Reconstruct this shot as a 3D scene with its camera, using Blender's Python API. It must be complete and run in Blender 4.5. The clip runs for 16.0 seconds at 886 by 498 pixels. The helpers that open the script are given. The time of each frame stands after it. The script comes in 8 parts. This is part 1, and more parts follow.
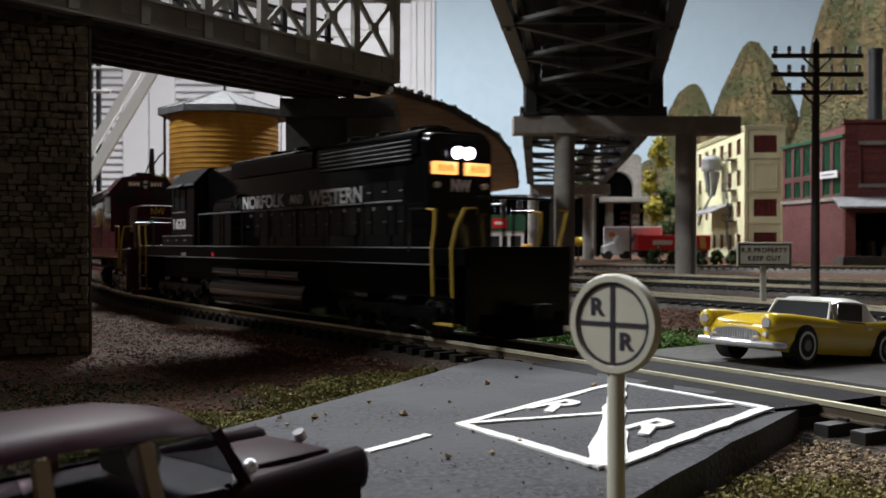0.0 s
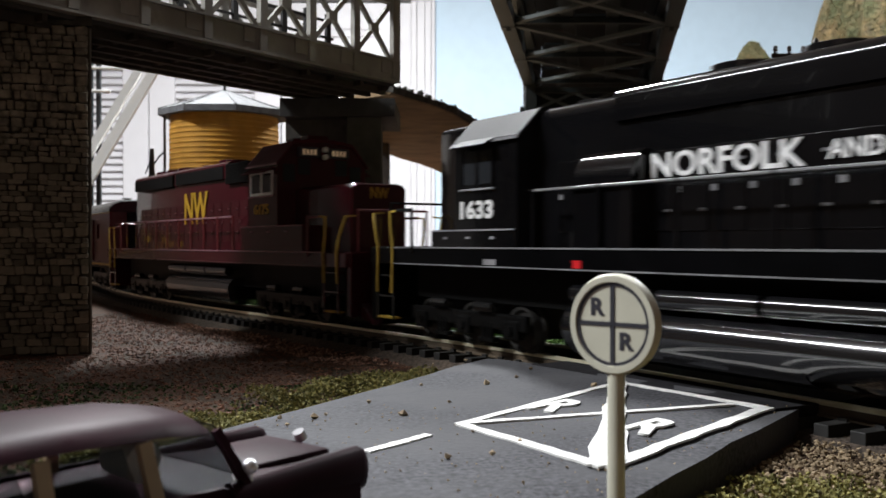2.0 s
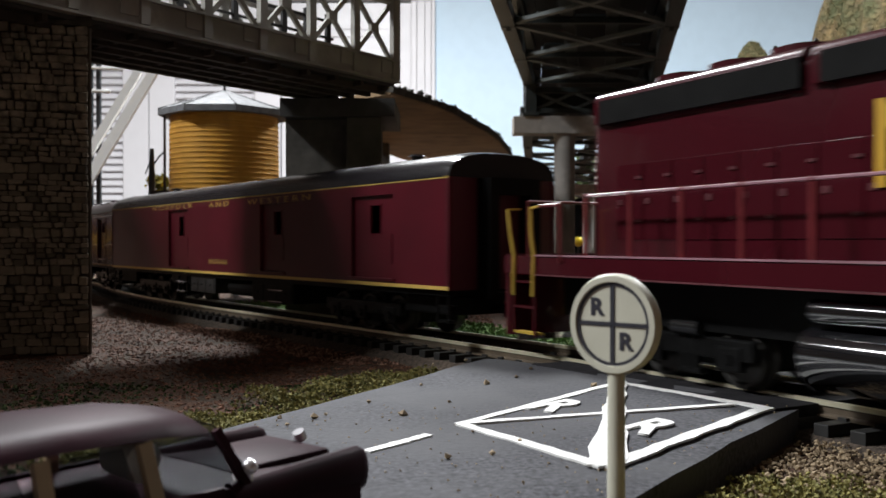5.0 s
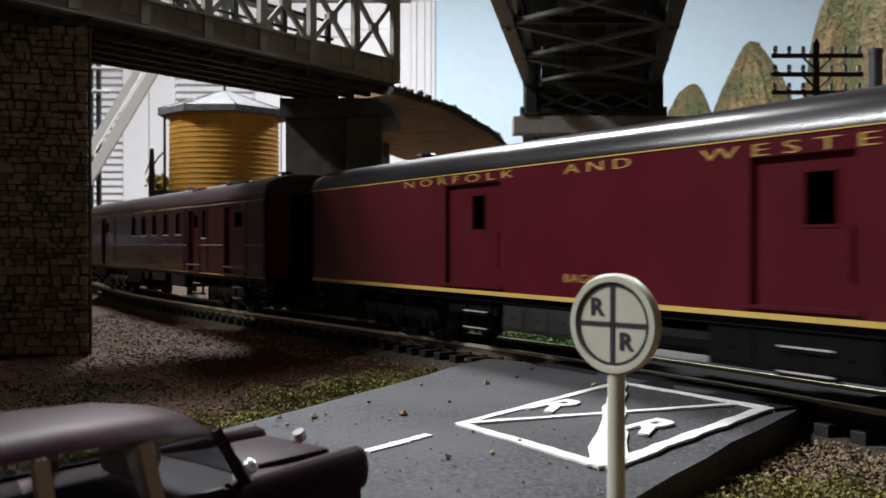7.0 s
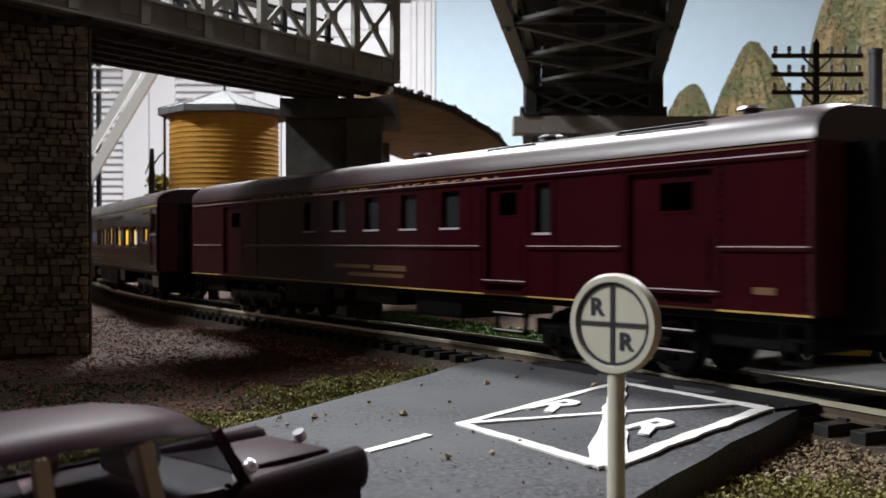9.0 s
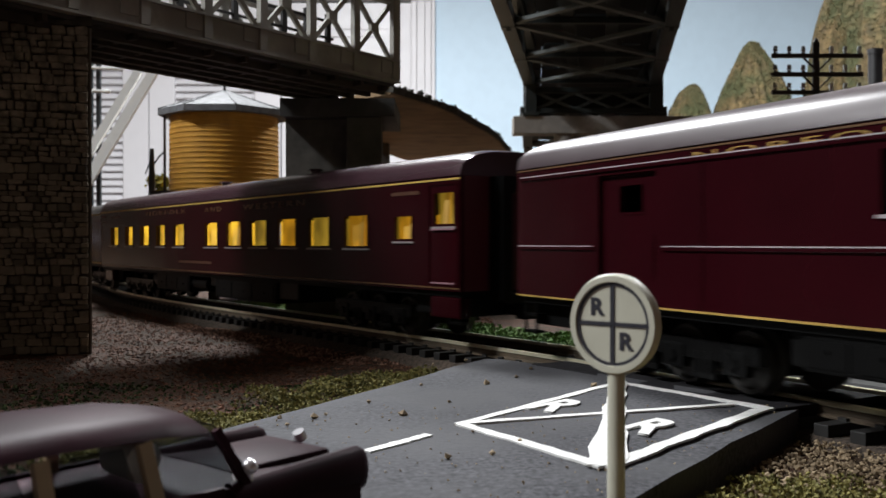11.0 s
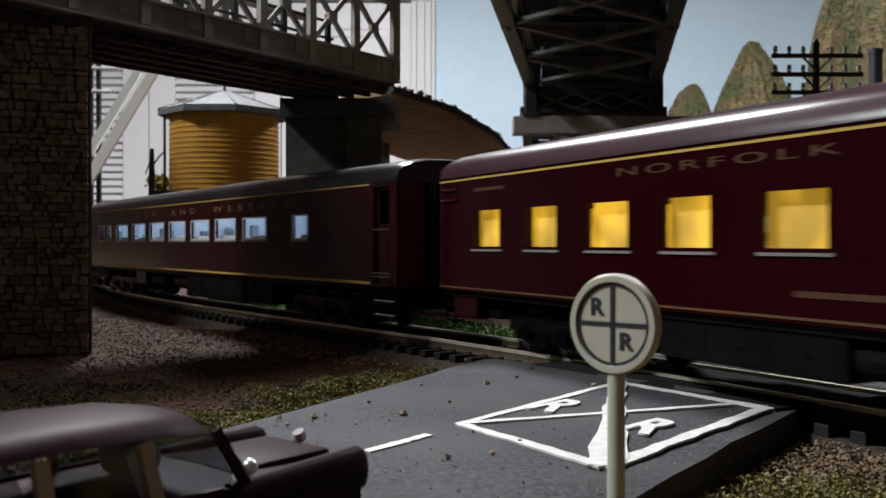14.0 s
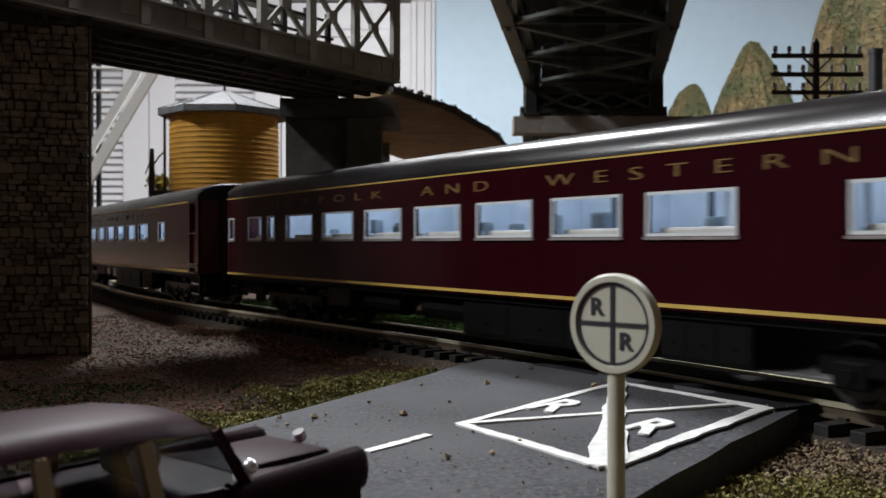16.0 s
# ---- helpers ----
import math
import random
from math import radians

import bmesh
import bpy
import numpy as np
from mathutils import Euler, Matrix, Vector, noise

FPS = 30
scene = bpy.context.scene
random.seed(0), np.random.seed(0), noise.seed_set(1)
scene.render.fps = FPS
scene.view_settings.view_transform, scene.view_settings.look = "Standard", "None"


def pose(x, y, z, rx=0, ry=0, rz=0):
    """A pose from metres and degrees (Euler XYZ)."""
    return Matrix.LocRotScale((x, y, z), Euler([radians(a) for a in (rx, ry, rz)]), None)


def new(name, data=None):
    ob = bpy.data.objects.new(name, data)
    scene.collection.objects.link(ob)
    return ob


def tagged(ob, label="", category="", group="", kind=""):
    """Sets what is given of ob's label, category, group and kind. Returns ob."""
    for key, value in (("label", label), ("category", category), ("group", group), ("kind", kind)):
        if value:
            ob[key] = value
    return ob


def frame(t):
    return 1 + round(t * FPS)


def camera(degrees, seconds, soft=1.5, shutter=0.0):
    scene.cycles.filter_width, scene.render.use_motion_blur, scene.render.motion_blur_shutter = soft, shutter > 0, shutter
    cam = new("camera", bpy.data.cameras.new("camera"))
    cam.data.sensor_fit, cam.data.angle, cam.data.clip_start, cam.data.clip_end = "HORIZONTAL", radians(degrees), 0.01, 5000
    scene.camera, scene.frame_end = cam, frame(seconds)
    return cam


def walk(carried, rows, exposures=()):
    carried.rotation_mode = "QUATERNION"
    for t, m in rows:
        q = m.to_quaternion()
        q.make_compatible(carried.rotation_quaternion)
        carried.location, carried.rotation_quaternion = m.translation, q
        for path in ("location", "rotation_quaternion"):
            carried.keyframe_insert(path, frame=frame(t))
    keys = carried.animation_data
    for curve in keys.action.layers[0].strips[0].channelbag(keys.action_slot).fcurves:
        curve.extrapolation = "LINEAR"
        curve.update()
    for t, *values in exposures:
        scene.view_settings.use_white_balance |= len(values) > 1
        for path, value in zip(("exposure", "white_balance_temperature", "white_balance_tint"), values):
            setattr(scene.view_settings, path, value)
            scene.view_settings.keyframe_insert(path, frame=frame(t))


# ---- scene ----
K = 0.001  # the plan is drawn in millimetres; a 1:87 model layout
EYE_Z = 30.7
cam = camera(50.94, 16.0, soft=1.45, shutter=0.5)
cam.data.dof.use_dof, cam.data.dof.focus_distance, cam.data.dof.aperture_fstop = True, 0.17, 84.0
CAM_POSE = pose(0, 0, EYE_Z * K, 89.66, 0, 0)
walk(cam, [(0.0, CAM_POSE), (16.0, CAM_POSE)],
     exposures=[(0.0, -0.28), (0.5, -0.15), (1.2, 0.32), (3.0, 0.36), (4.2, 0.3), (6.5, 0.14), (9.2, 0.2), (11.3, 0.0), (12.4, -0.16), (13.0, -0.26), (14.0, -0.26), (15.0, -0.12), (16.0, -0.2)])

# ---- light: ceiling lamps of the layout room ----
world = bpy.data.worlds.new("world")
scene.world = world
world.use_nodes = True
world.node_tree.nodes["Background"].inputs[0].default_value = (0.9, 0.95, 1.0, 1)
world.node_tree.nodes["Background"].inputs[1].default_value = 0.04


def ceiling_lamp(x, y, z, sx, sy, watts, color=(0.96, 0.98, 1.0), rz=0):
    lamp = bpy.data.lights.new("ceiling_lamp", "AREA")
    lamp.shape, lamp.size, lamp.size_y, lamp.energy, lamp.color = "RECTANGLE", sx * K, sy * K, watts, color
    ob = new("ceiling_lamp", lamp)
    ob.matrix_world = pose(x * K, y * K, z * K, 0, 0, rz)
    return ob


ceiling_lamp(-1200, 60, 1210, 150, 300, 27)
ceiling_lamp(-1470, 470, 1210, 110, 850, 22, rz=28)
ceiling_lamp(-380, 1550, 1250, 160, 420, 68)
ceiling_lamp(900, 1500, 1250, 200, 900, 36)
# ---- materials ----
def mat(name, base, rough=0.6, metal=0.0, vary=0.25, scale=120.0, bump=0.0, bump_scale=None, emit=None, power=0.0,
        spec=0.5, second=None, second_scale=25.0, detail=4.0, coat=0.0, per_object=0.0):
    """A painted or natural surface: two scales of noise in colour, roughness and relief. Scales in cycles per metre."""
    m = bpy.data.materials.new(name)
    m.use_nodes = True
    nt = m.node_tree
    b = nt.nodes["Principled BSDF"]
    tc = nt.nodes.new("ShaderNodeTexCoord")
    n1 = nt.nodes.new("ShaderNodeTexNoise")
    n1.inputs["Scale"].default_value, n1.inputs["Detail"].default_value = scale, detail
    n2 = nt.nodes.new("ShaderNodeTexNoise")
    n2.inputs["Scale"].default_value, n2.inputs["Detail"].default_value = second_scale, 3.0
    nt.links.new(tc.outputs["Object"], n1.inputs["Vector"])
    nt.links.new(tc.outputs["Object"], n2.inputs["Vector"])
    c1 = nt.nodes.new("ShaderNodeMix")
    c1.data_type = "RGBA"
    lo = [max(0, c * (1 - vary)) for c in base]
    hi = [min(1, c * (1 + vary)) for c in base]
    c1.inputs[6].default_value, c1.inputs[7].default_value = (*lo, 1), (*hi, 1)
    r1 = nt.nodes.new("ShaderNodeMapRange")
    r1.inputs[1].default_value, r1.inputs[2].default_value = 0.3, 0.7
    nt.links.new(n1.outputs[0], r1.inputs[0])
    nt.links.new(r1.outputs[0], c1.inputs[0])
    out = c1.outputs[2]
    c2 = nt.nodes.new("ShaderNodeMix")
    c2.data_type = "RGBA"
    r2 = nt.nodes.new("ShaderNodeMapRange")
    r2.inputs[1].default_value, r2.inputs[2].default_value = 0.42, 0.6
    nt.links.new(n2.outputs[0], r2.inputs[0])
    nt.links.new(r2.outputs[0], c2.inputs[0])
    nt.links.new(out, c2.inputs[6])
    if second:
        c2.inputs[7].default_value = (*second, 1)
    else:
        c2.blend_type = "MULTIPLY"
        c2.inputs[7].default_value = (1 - vary * 0.6,) * 3 + (1,)
    out = c2.outputs[2]
    if per_object:
        oi = nt.nodes.new("ShaderNodeObjectInfo")
        r3 = nt.nodes.new("ShaderNodeMapRange")
        r3.inputs[3].default_value, r3.inputs[4].default_value = 1 - per_object, 1 + per_object
        nt.links.new(oi.outputs["Random"], r3.inputs[0])
        mul = nt.nodes.new("ShaderNodeMix")
        mul.data_type, mul.blend_type = "RGBA", "MULTIPLY"
        mul.inputs[0].default_value = 1.0
        nt.links.new(out, mul.inputs[6])
        nt.links.new(r3.outputs[0], mul.inputs[7])
        out = mul.outputs[2]
    nt.links.new(out, b.inputs["Base Color"])
    rr = nt.nodes.new("ShaderNodeMapRange")
    rr.inputs[3].default_value, rr.inputs[4].default_value = max(0.02, rough - 0.1), min(1, rough + 0.1)
    nt.links.new(n2.outputs[0], rr.inputs[0])
    nt.links.new(rr.outputs[0], b.inputs["Roughness"])
    b.inputs["Metallic"].default_value = metal
    b.inputs["Specular IOR Level"].default_value = spec
    b.inputs["Coat Weight"].default_value = coat
    if bump:
        bp = nt.nodes.new("ShaderNodeBump")
        bp.inputs["Strength"].default_value, bp.inputs["Distance"].default_value = 1.0, bump * K
        if bump_scale:
            n3 = nt.nodes.new("ShaderNodeTexNoise")
            n3.inputs["Scale"].default_value, n3.inputs["Detail"].default_value = bump_scale, 3.0
            nt.links.new(tc.outputs["Object"], n3.inputs["Vector"])
            nt.links.new(n3.outputs[0], bp.inputs["Height"])
        else:
            nt.links.new(n1.outputs[0], bp.inputs["Height"])
        nt.links.new(bp.outputs[0], b.inputs["Normal"])
    if emit:
        b.inputs["Emission Color"].default_value, b.inputs["Emission Strength"].default_value = (*emit, 1), power
    return m


def glass(name, tint=(0.9, 0.95, 0.95), rough=0.05):
    m = bpy.data.materials.new(name)
    m.use_nodes = True
    b = m.node_tree.nodes["Principled BSDF"]
    b.inputs["Base Color"].default_value = (*tint, 1)
    b.inputs["Transmission Weight"].default_value, b.inputs["Roughness"].default_value, b.inputs["IOR"].default_value = 1.0, rough, 1.2
    return m


M_DIRT = mat("dirt", (0.075, 0.036, 0.021), 0.95, vary=0.6, scale=900, bump=0.9, bump_scale=1100, second=(0.045, 0.03, 0.018), second_scale=60, spec=0.2)
M_ASPHALT = mat("asphalt", (0.058, 0.058, 0.065), 0.92, vary=0.6, scale=1400, bump=0.16, bump_scale=1100, second=(0.08, 0.08, 0.086), second_scale=40, spec=0.25)
M_WHITEPAINT = mat("white_road_paint", (0.78, 0.78, 0.76), 0.6, vary=0.12, scale=600, bump=0.1)
M_STONE = mat("stone", (0.30, 0.265, 0.205), 0.8, vary=0.5, scale=350, bump=0.5, bump_scale=500, per_object=0.45)
M_MORTAR = mat("mortar", (0.085, 0.072, 0.055), 0.95, vary=0.3, scale=600, bump=0.3)
M_BRIDGEGREY = mat("bridge_grey", (0.36, 0.35, 0.32), 0.65, vary=0.25, scale=200, second=(0.26, 0.25, 0.225), second_scale=50)
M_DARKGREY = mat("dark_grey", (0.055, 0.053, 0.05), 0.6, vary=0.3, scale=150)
M_CONCRETE = mat("concrete", (0.24, 0.22, 0.20), 0.85, vary=0.2, scale=180, bump=0.15, second=(0.17, 0.16, 0.145))
M_BLACKSTEEL = mat("black_steel", (0.018, 0.018, 0.02), 0.45, vary=0.3, scale=100)
M_TANKWOOD = mat("yellow_tank", (0.60, 0.30, 0.035), 0.6, vary=0.15, scale=150, second=(0.48, 0.23, 0.03))
M_TANKROOF = mat("tank_roof", (0.15, 0.155, 0.165), 0.8, vary=0.3, scale=260, bump=0.3)
M_WHITEDOOR = mat("white_gloss", (0.66, 0.65, 0.67), 0.4, vary=0.03, scale=4)
M_SKYWALL = mat("sky_blue_wall", (0.60, 0.75, 0.87), 0.85, vary=0.04, scale=3)
M_CEIL = mat("ceiling_paint", (0.30, 0.29, 0.28), 0.9, vary=0.03, scale=5)
M_HILL = mat("hill_turf", (0.082, 0.055, 0.020), 0.95, vary=0.55, scale=60, bump=5.0, bump_scale=90, second=(0.036, 0.040, 0.012), second_scale=14)
M_PLASTER = mat("tan_plaster", (0.30, 0.20, 0.11), 0.9, vary=0.25, scale=60, bump=1.0)
M_ROCKDARK = mat("dark_rock", (0.06, 0.055, 0.045), 0.9, vary=0.5, scale=300, bump=1.0)
M_RAIL = mat("nickel_rail", (0.90, 0.84, 0.62), 0.3, metal=0.6, vary=0.1, scale=200)
M_RAILSIDE = mat("dull_rail_web", (0.10, 0.075, 0.05), 0.5, vary=0.3, scale=200)
M_TIE = mat("black_tie", (0.016, 0.015, 0.014), 0.6, vary=0.4, scale=300)
M_BALLAST = mat("ballast", (0.085, 0.062, 0.045), 0.95, vary=0.6, scale=1100, bump=0.8, bump_scale=1300)
M_MAROON = mat("maroon_car", (0.080, 0.0075, 0.014), 0.32, vary=0.12, scale=60, spec=0.25)
M_MAROONDARK = mat("dark_maroon_car", (0.022, 0.0018, 0.0038), 0.2, vary=0.12, scale=60, spec=0.2)
M_MAROONMID = mat("mid_maroon_car", (0.025, 0.0022, 0.0045), 0.22, vary=0.12, scale=60, spec=0.25, coat=0.1)
M_GOLDFAINT = mat("faint_gold_letter", (0.13, 0.066, 0.026), 0.5, vary=0.15, scale=200)
M_MAROONLOCO = mat("maroon_loco", (0.046, 0.0042, 0.008), 0.22, vary=0.1, scale=40, spec=0.35, coat=0.35)
M_BLACKLOCO = mat("black_loco", (0.0036, 0.0036, 0.0042), 0.15, vary=0.2, scale=40, spec=0.4, coat=0.45)
M_BLACKROOF = mat("black_roof", (0.011, 0.009, 0.011), 0.23, vary=0.15, scale=40, spec=0.6)
# Base lightened to lilac-grey to imitate the roof's broad highlight.
M_MAILROOF = mat("mail_roof_sheen", (0.050, 0.030, 0.036), 0.36, vary=0.2, scale=50, spec=0.6)
# Pale tone that stands in for glints along the cars' edges.
M_EDGEGLINT = mat("car_edge_glint", (0.50, 0.44, 0.47), 0.25, vary=0.2, scale=150, coat=0.4)
M_UNDER = mat("underframe_black", (0.0045, 0.0045, 0.0045), 0.5, vary=0.3, scale=90, spec=0.1)
M_GOLD = mat("gold_letter", (0.62, 0.42, 0.10), 0.5, vary=0.08, scale=100)
M_YELLOWLETTER = mat("yellow_letter", (0.50, 0.29, 0.02), 0.5, vary=0.08, scale=100)
M_WHITELETTER = mat("white_letter", (0.78, 0.78, 0.78), 0.5, vary=0.05, scale=100)
M_YELLOWRAIL = mat("yellow_rail", (0.50, 0.33, 0.05), 0.5, vary=0.1, scale=100)
M_STEEL = mat("bright_steel", (0.6, 0.6, 0.6), 0.25, metal=1.0, vary=0.1, scale=100)
# Weak emission on the partitions stands in for light spread through the cabin.
M_COACHLIT = mat("lit_interior", (0.7, 0.75, 0.8), 0.7, vary=0.2, scale=60, emit=(0.42, 0.60, 0.92), power=0.10)
M_STRIPLIT = mat("light_strip_glow", (0.8, 0.85, 0.9), 0.6, vary=0.05, scale=60, emit=(0.62, 0.78, 1.0), power=4.8)
M_NUMLIT = mat("lit_number_board", (0.9, 0.6, 0.3), 0.5, vary=0.1, scale=90, emit=(1.0, 0.42, 0.10), power=2.2)
M_HEADLIT = mat("lit_headlight", (0.9, 0.9, 1.0), 0.5, vary=0.05, scale=90, emit=(0.85, 0.75, 1.0), power=12.0)
M_SIGNWHITE = mat("sign_white", (0.56, 0.55, 0.45), 0.5, vary=0.08, scale=200)
M_BLACKLETTER = mat("black_letter", (0.02, 0.02, 0.03), 0.6, vary=0.2, scale=200)
M_CARYELLOW = mat("car_yellow", (0.72, 0.50, 0.02), 0.25, vary=0.05, scale=60, coat=0.5)
M_CARWHITE = mat("car_white", (0.75, 0.76, 0.74), 0.3, vary=0.04, scale=60)
M_CHROME = mat("chrome", (0.82, 0.82, 0.86), 0.25, metal=0.6, vary=0.05, scale=60)
M_RUBBER = mat("rubber", (0.015, 0.015, 0.015), 0.7, vary=0.2, scale=200)
M_CARMAROON = mat("car_maroon", (0.030, 0.0095, 0.015), 0.5, vary=0.35, scale=120, spec=0.04, second=(0.020, 0.0085, 0.012), second_scale=40)
M_DARKGLASS = mat("dark_glass", (0.02, 0.022, 0.025), 0.08, vary=0.1, scale=60)
M_GLASSCLEAR = glass("clear_plastic", (0.42, 0.46, 0.47))
M_BEIGE = mat("beige_stucco", (0.62, 0.60, 0.38), 0.8, vary=0.08, scale=60, second=(0.55, 0.53, 0.33))
M_REDWIN = mat("dark_red_sash", (0.11, 0.02, 0.018), 0.5, vary=0.15, scale=80)
M_BRICK = mat("red_brick", (0.145, 0.040, 0.035), 0.85, vary=0.25, scale=260, per_object=0.25)
M_BRICKDARK = mat("dark_brick", (0.10, 0.030, 0.028), 0.85, vary=0.25, scale=200)
M_GREEN = mat("green_glazing", (0.02, 0.085, 0.045), 0.4, vary=0.15, scale=100)
M_ROOFGREY = mat("roof_grey", (0.22, 0.22, 0.23), 0.7, vary=0.2, scale=150)
M_POLE = mat("pole_brown", (0.028, 0.022, 0.020), 0.65, vary=0.3, scale=250)
M_INSUL = mat("glass_insulator", (0.45, 0.48, 0.48), 0.15, vary=0.1, scale=200)
M_TRAILERRED = mat("trailer_red", (0.60, 0.015, 0.02), 0.4, vary=0.05, scale=60)
M_TRAILERWHITE = mat("trailer_white", (0.72, 0.72, 0.74), 0.4, vary=0.05, scale=60)
M_ORANGE = mat("orange_paint", (0.75, 0.25, 0.03), 0.5, vary=0.1, scale=60)
M_BLUE = mat("blue_paint", (0.05, 0.09, 0.30), 0.5, vary=0.1, scale=60)
# Near-black that paints the shade inside the tunnel; other dark parts share it.
M_BLACKVOID = mat("void_black", (0.003, 0.003, 0.003), 0.95, vary=0.3, scale=100, spec=0.02)
M_ROOFMAROON = mat("maroon_roof", (0.050, 0.022, 0.030), 0.24, vary=0.1, scale=40)
M_GOLDMID = mat("dull_gold_letter", (0.22, 0.125, 0.036), 0.5, vary=0.2, scale=200)
M_GOLDDIM = mat("dim_gold", (0.085, 0.035, 0.018), 0.5, vary=0.2, scale=300)
M_ASPHALTDARK = mat("dark_panel", (0.020, 0.019, 0.021), 0.8, vary=0.35, scale=500, bump=0.1, spec=0.1)
M_ASPHALTPALE = mat("pale_asphalt", (0.105, 0.105, 0.10), 0.95, vary=0.3, scale=600, bump=0.15, second=(0.085, 0.085, 0.083), spec=0.15)
M_BALLASTPALE = mat("pale_ballast", (0.12, 0.11, 0.10), 0.95, vary=0.5, scale=700, bump=0.8, bump_scale=900)
M_ROOMWALL = mat("room_wall_white", (0.78, 0.77, 0.74), 0.85, vary=0.03, scale=4)
# Dark tone for unseen boards and walls, so little light bounces back.
M_DARKWALL = mat("dark_unseen_wall", (0.07, 0.045, 0.03), 0.7, vary=0.2, scale=6)
M_PIERDARK = mat("dark_concrete", (0.085, 0.078, 0.068), 0.85, vary=0.25, scale=180, bump=0.15)
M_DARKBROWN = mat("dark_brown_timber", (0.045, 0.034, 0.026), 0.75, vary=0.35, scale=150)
M_TANKHOOP = mat("yellow_hoop", (0.62, 0.33, 0.045), 0.5, vary=0.15, scale=150)
M_CABROOF = mat("black_cab_roof", (0.010, 0.010, 0.011), 0.6, vary=0.25, scale=150, spec=0.08)
M_CABROOFRED = mat("maroon_cab_roof", (0.075, 0.012, 0.018), 0.5, vary=0.25, scale=150, spec=0.06)
M_PILOT = mat("pilot_black", (0.0022, 0.0022, 0.0026), 0.3, vary=0.3, scale=120, spec=0.08)
M_GOLDTHIN = mat("worn_gold_letter", (0.50, 0.32, 0.08), 0.5, vary=0.25, scale=200)
# Lighter maroon with the rails' purple-white highlight put into the colour.
M_MAROONRAIL = mat("maroon_rail_glint", (0.30, 0.16, 0.19), 0.3, vary=0.2, scale=120)
# ---- building helpers (millimetres) ----
def box(bm, x0, x1, y0, y1, z0, z1, bevel=0.0, m=None):
    g = bmesh.ops.create_cube(bm, size=1.0)
    t = Matrix.Translation(((x0 + x1) / 2, (y0 + y1) / 2, (z0 + z1) / 2)) @ Matrix.Diagonal((abs(x1 - x0), abs(y1 - y0), abs(z1 - z0), 1))
    bmesh.ops.transform(bm, matrix=t, verts=g["verts"])
    vs = g["verts"]
    if bevel:
        es = list({e for v in vs for e in v.link_edges})
        r = bmesh.ops.bevel(bm, geom=es, offset=bevel, segments=2, affect="EDGES", profile=0.6)
        vs = list({v for f in r["faces"] for v in f.verts} | {v for v in vs if v.is_valid})
    if m is not None:
        bmesh.ops.transform(bm, matrix=m, verts=vs)
    return vs


def rod(bm, a, b, r0, r1=None, n=8, caps=True):
    """A round bar from a to b."""
    a, b = Vector(a), Vector(b)
    r1 = r0 if r1 is None else r1
    g = bmesh.ops.create_cone(bm, cap_ends=caps, segments=n, radius1=r0, radius2=max(r1, 1e-4), depth=(b - a).length)
    q = (b - a).to_track_quat("Z", "Y").to_matrix().to_4x4()
    bmesh.ops.transform(bm, matrix=Matrix.Translation((a + b) / 2) @ q, verts=g["verts"])
    return g["verts"]


def bar(bm, a, b, w, h, up=(0, 0, 1)):
    """A square bar from a to b, w wide across and h high along up."""
    a, b, up = Vector(a), Vector(b), Vector(up)
    d = (b - a).normalized()
    s = d.cross(up).normalized()
    u = s.cross(d)
    m = Matrix((s, d, u)).transposed().to_4x4()
    m.translation = (a + b) / 2
    g = bmesh.ops.create_cube(bm, size=1.0)
    bmesh.ops.transform(bm, matrix=m @ Matrix.Diagonal((w, (b - a).length, h, 1)), verts=g["verts"])
    return g["verts"]


def loft(bm, rings, close=True, cap=True):
    """Skin a row of rings (lists of points of one length)."""
    vv = [[bm.verts.new(p) for p in ring] for ring in rings]
    n = len(vv[0])
    for a, b in zip(vv, vv[1:]):
        for i in range(n if close else n - 1):
            j = (i + 1) % n
            bm.faces.new((a[i], a[j], b[j], b[i]))
    if cap:
        bm.faces.new(list(reversed(vv[0])))
        bm.faces.new(vv[-1])
    return vv


def slab(bm, outline, z0, z1):
    """An upright prism over an outline in plan."""
    loft(bm, [[(x, y, z0) for x, y in outline], [(x, y, z1) for x, y in outline]])


def part(name, bm, material, parent=None, label="", smooth=0):
    """Link a bmesh drawn in millimetres as one mesh object. smooth: degrees up to which edges are shaded soft."""
    bmesh.ops.recalc_face_normals(bm, faces=bm.faces)
    if smooth:
        for f in bm.faces:
            f.smooth = True
        for e in bm.edges:
            if len(e.link_faces) != 2 or e.calc_face_angle(0) > radians(smooth):
                e.smooth = False
    bmesh.ops.scale(bm, vec=(K, K, K), verts=bm.verts)
    me = bpy.data.meshes.new(name)
    bm.to_mesh(me)
    bm.free()
    me.materials.append(material)
    ob = new(name, me)
    if parent is not None:
        ob.parent = parent
    if label:
        ob["label"] = label
    return ob


def share(name, me, m, parent):
    """One more object on a shared mesh."""
    ob = new(name, me)
    ob.parent = parent
    ob.matrix_basis = m
    return ob


def thing(name, label, category, m=None, group="", kind=""):
    ob = new(name)
    ob.empty_display_size = 0.01
    if m is not None:
        ob.matrix_basis = m
    return tagged(ob, label, category, group, kind)


def at(x, y, z, rz=0.0, rx=0.0, ry=0.0):
    return pose(x * K, y * K, z * K, rx, ry, rz)




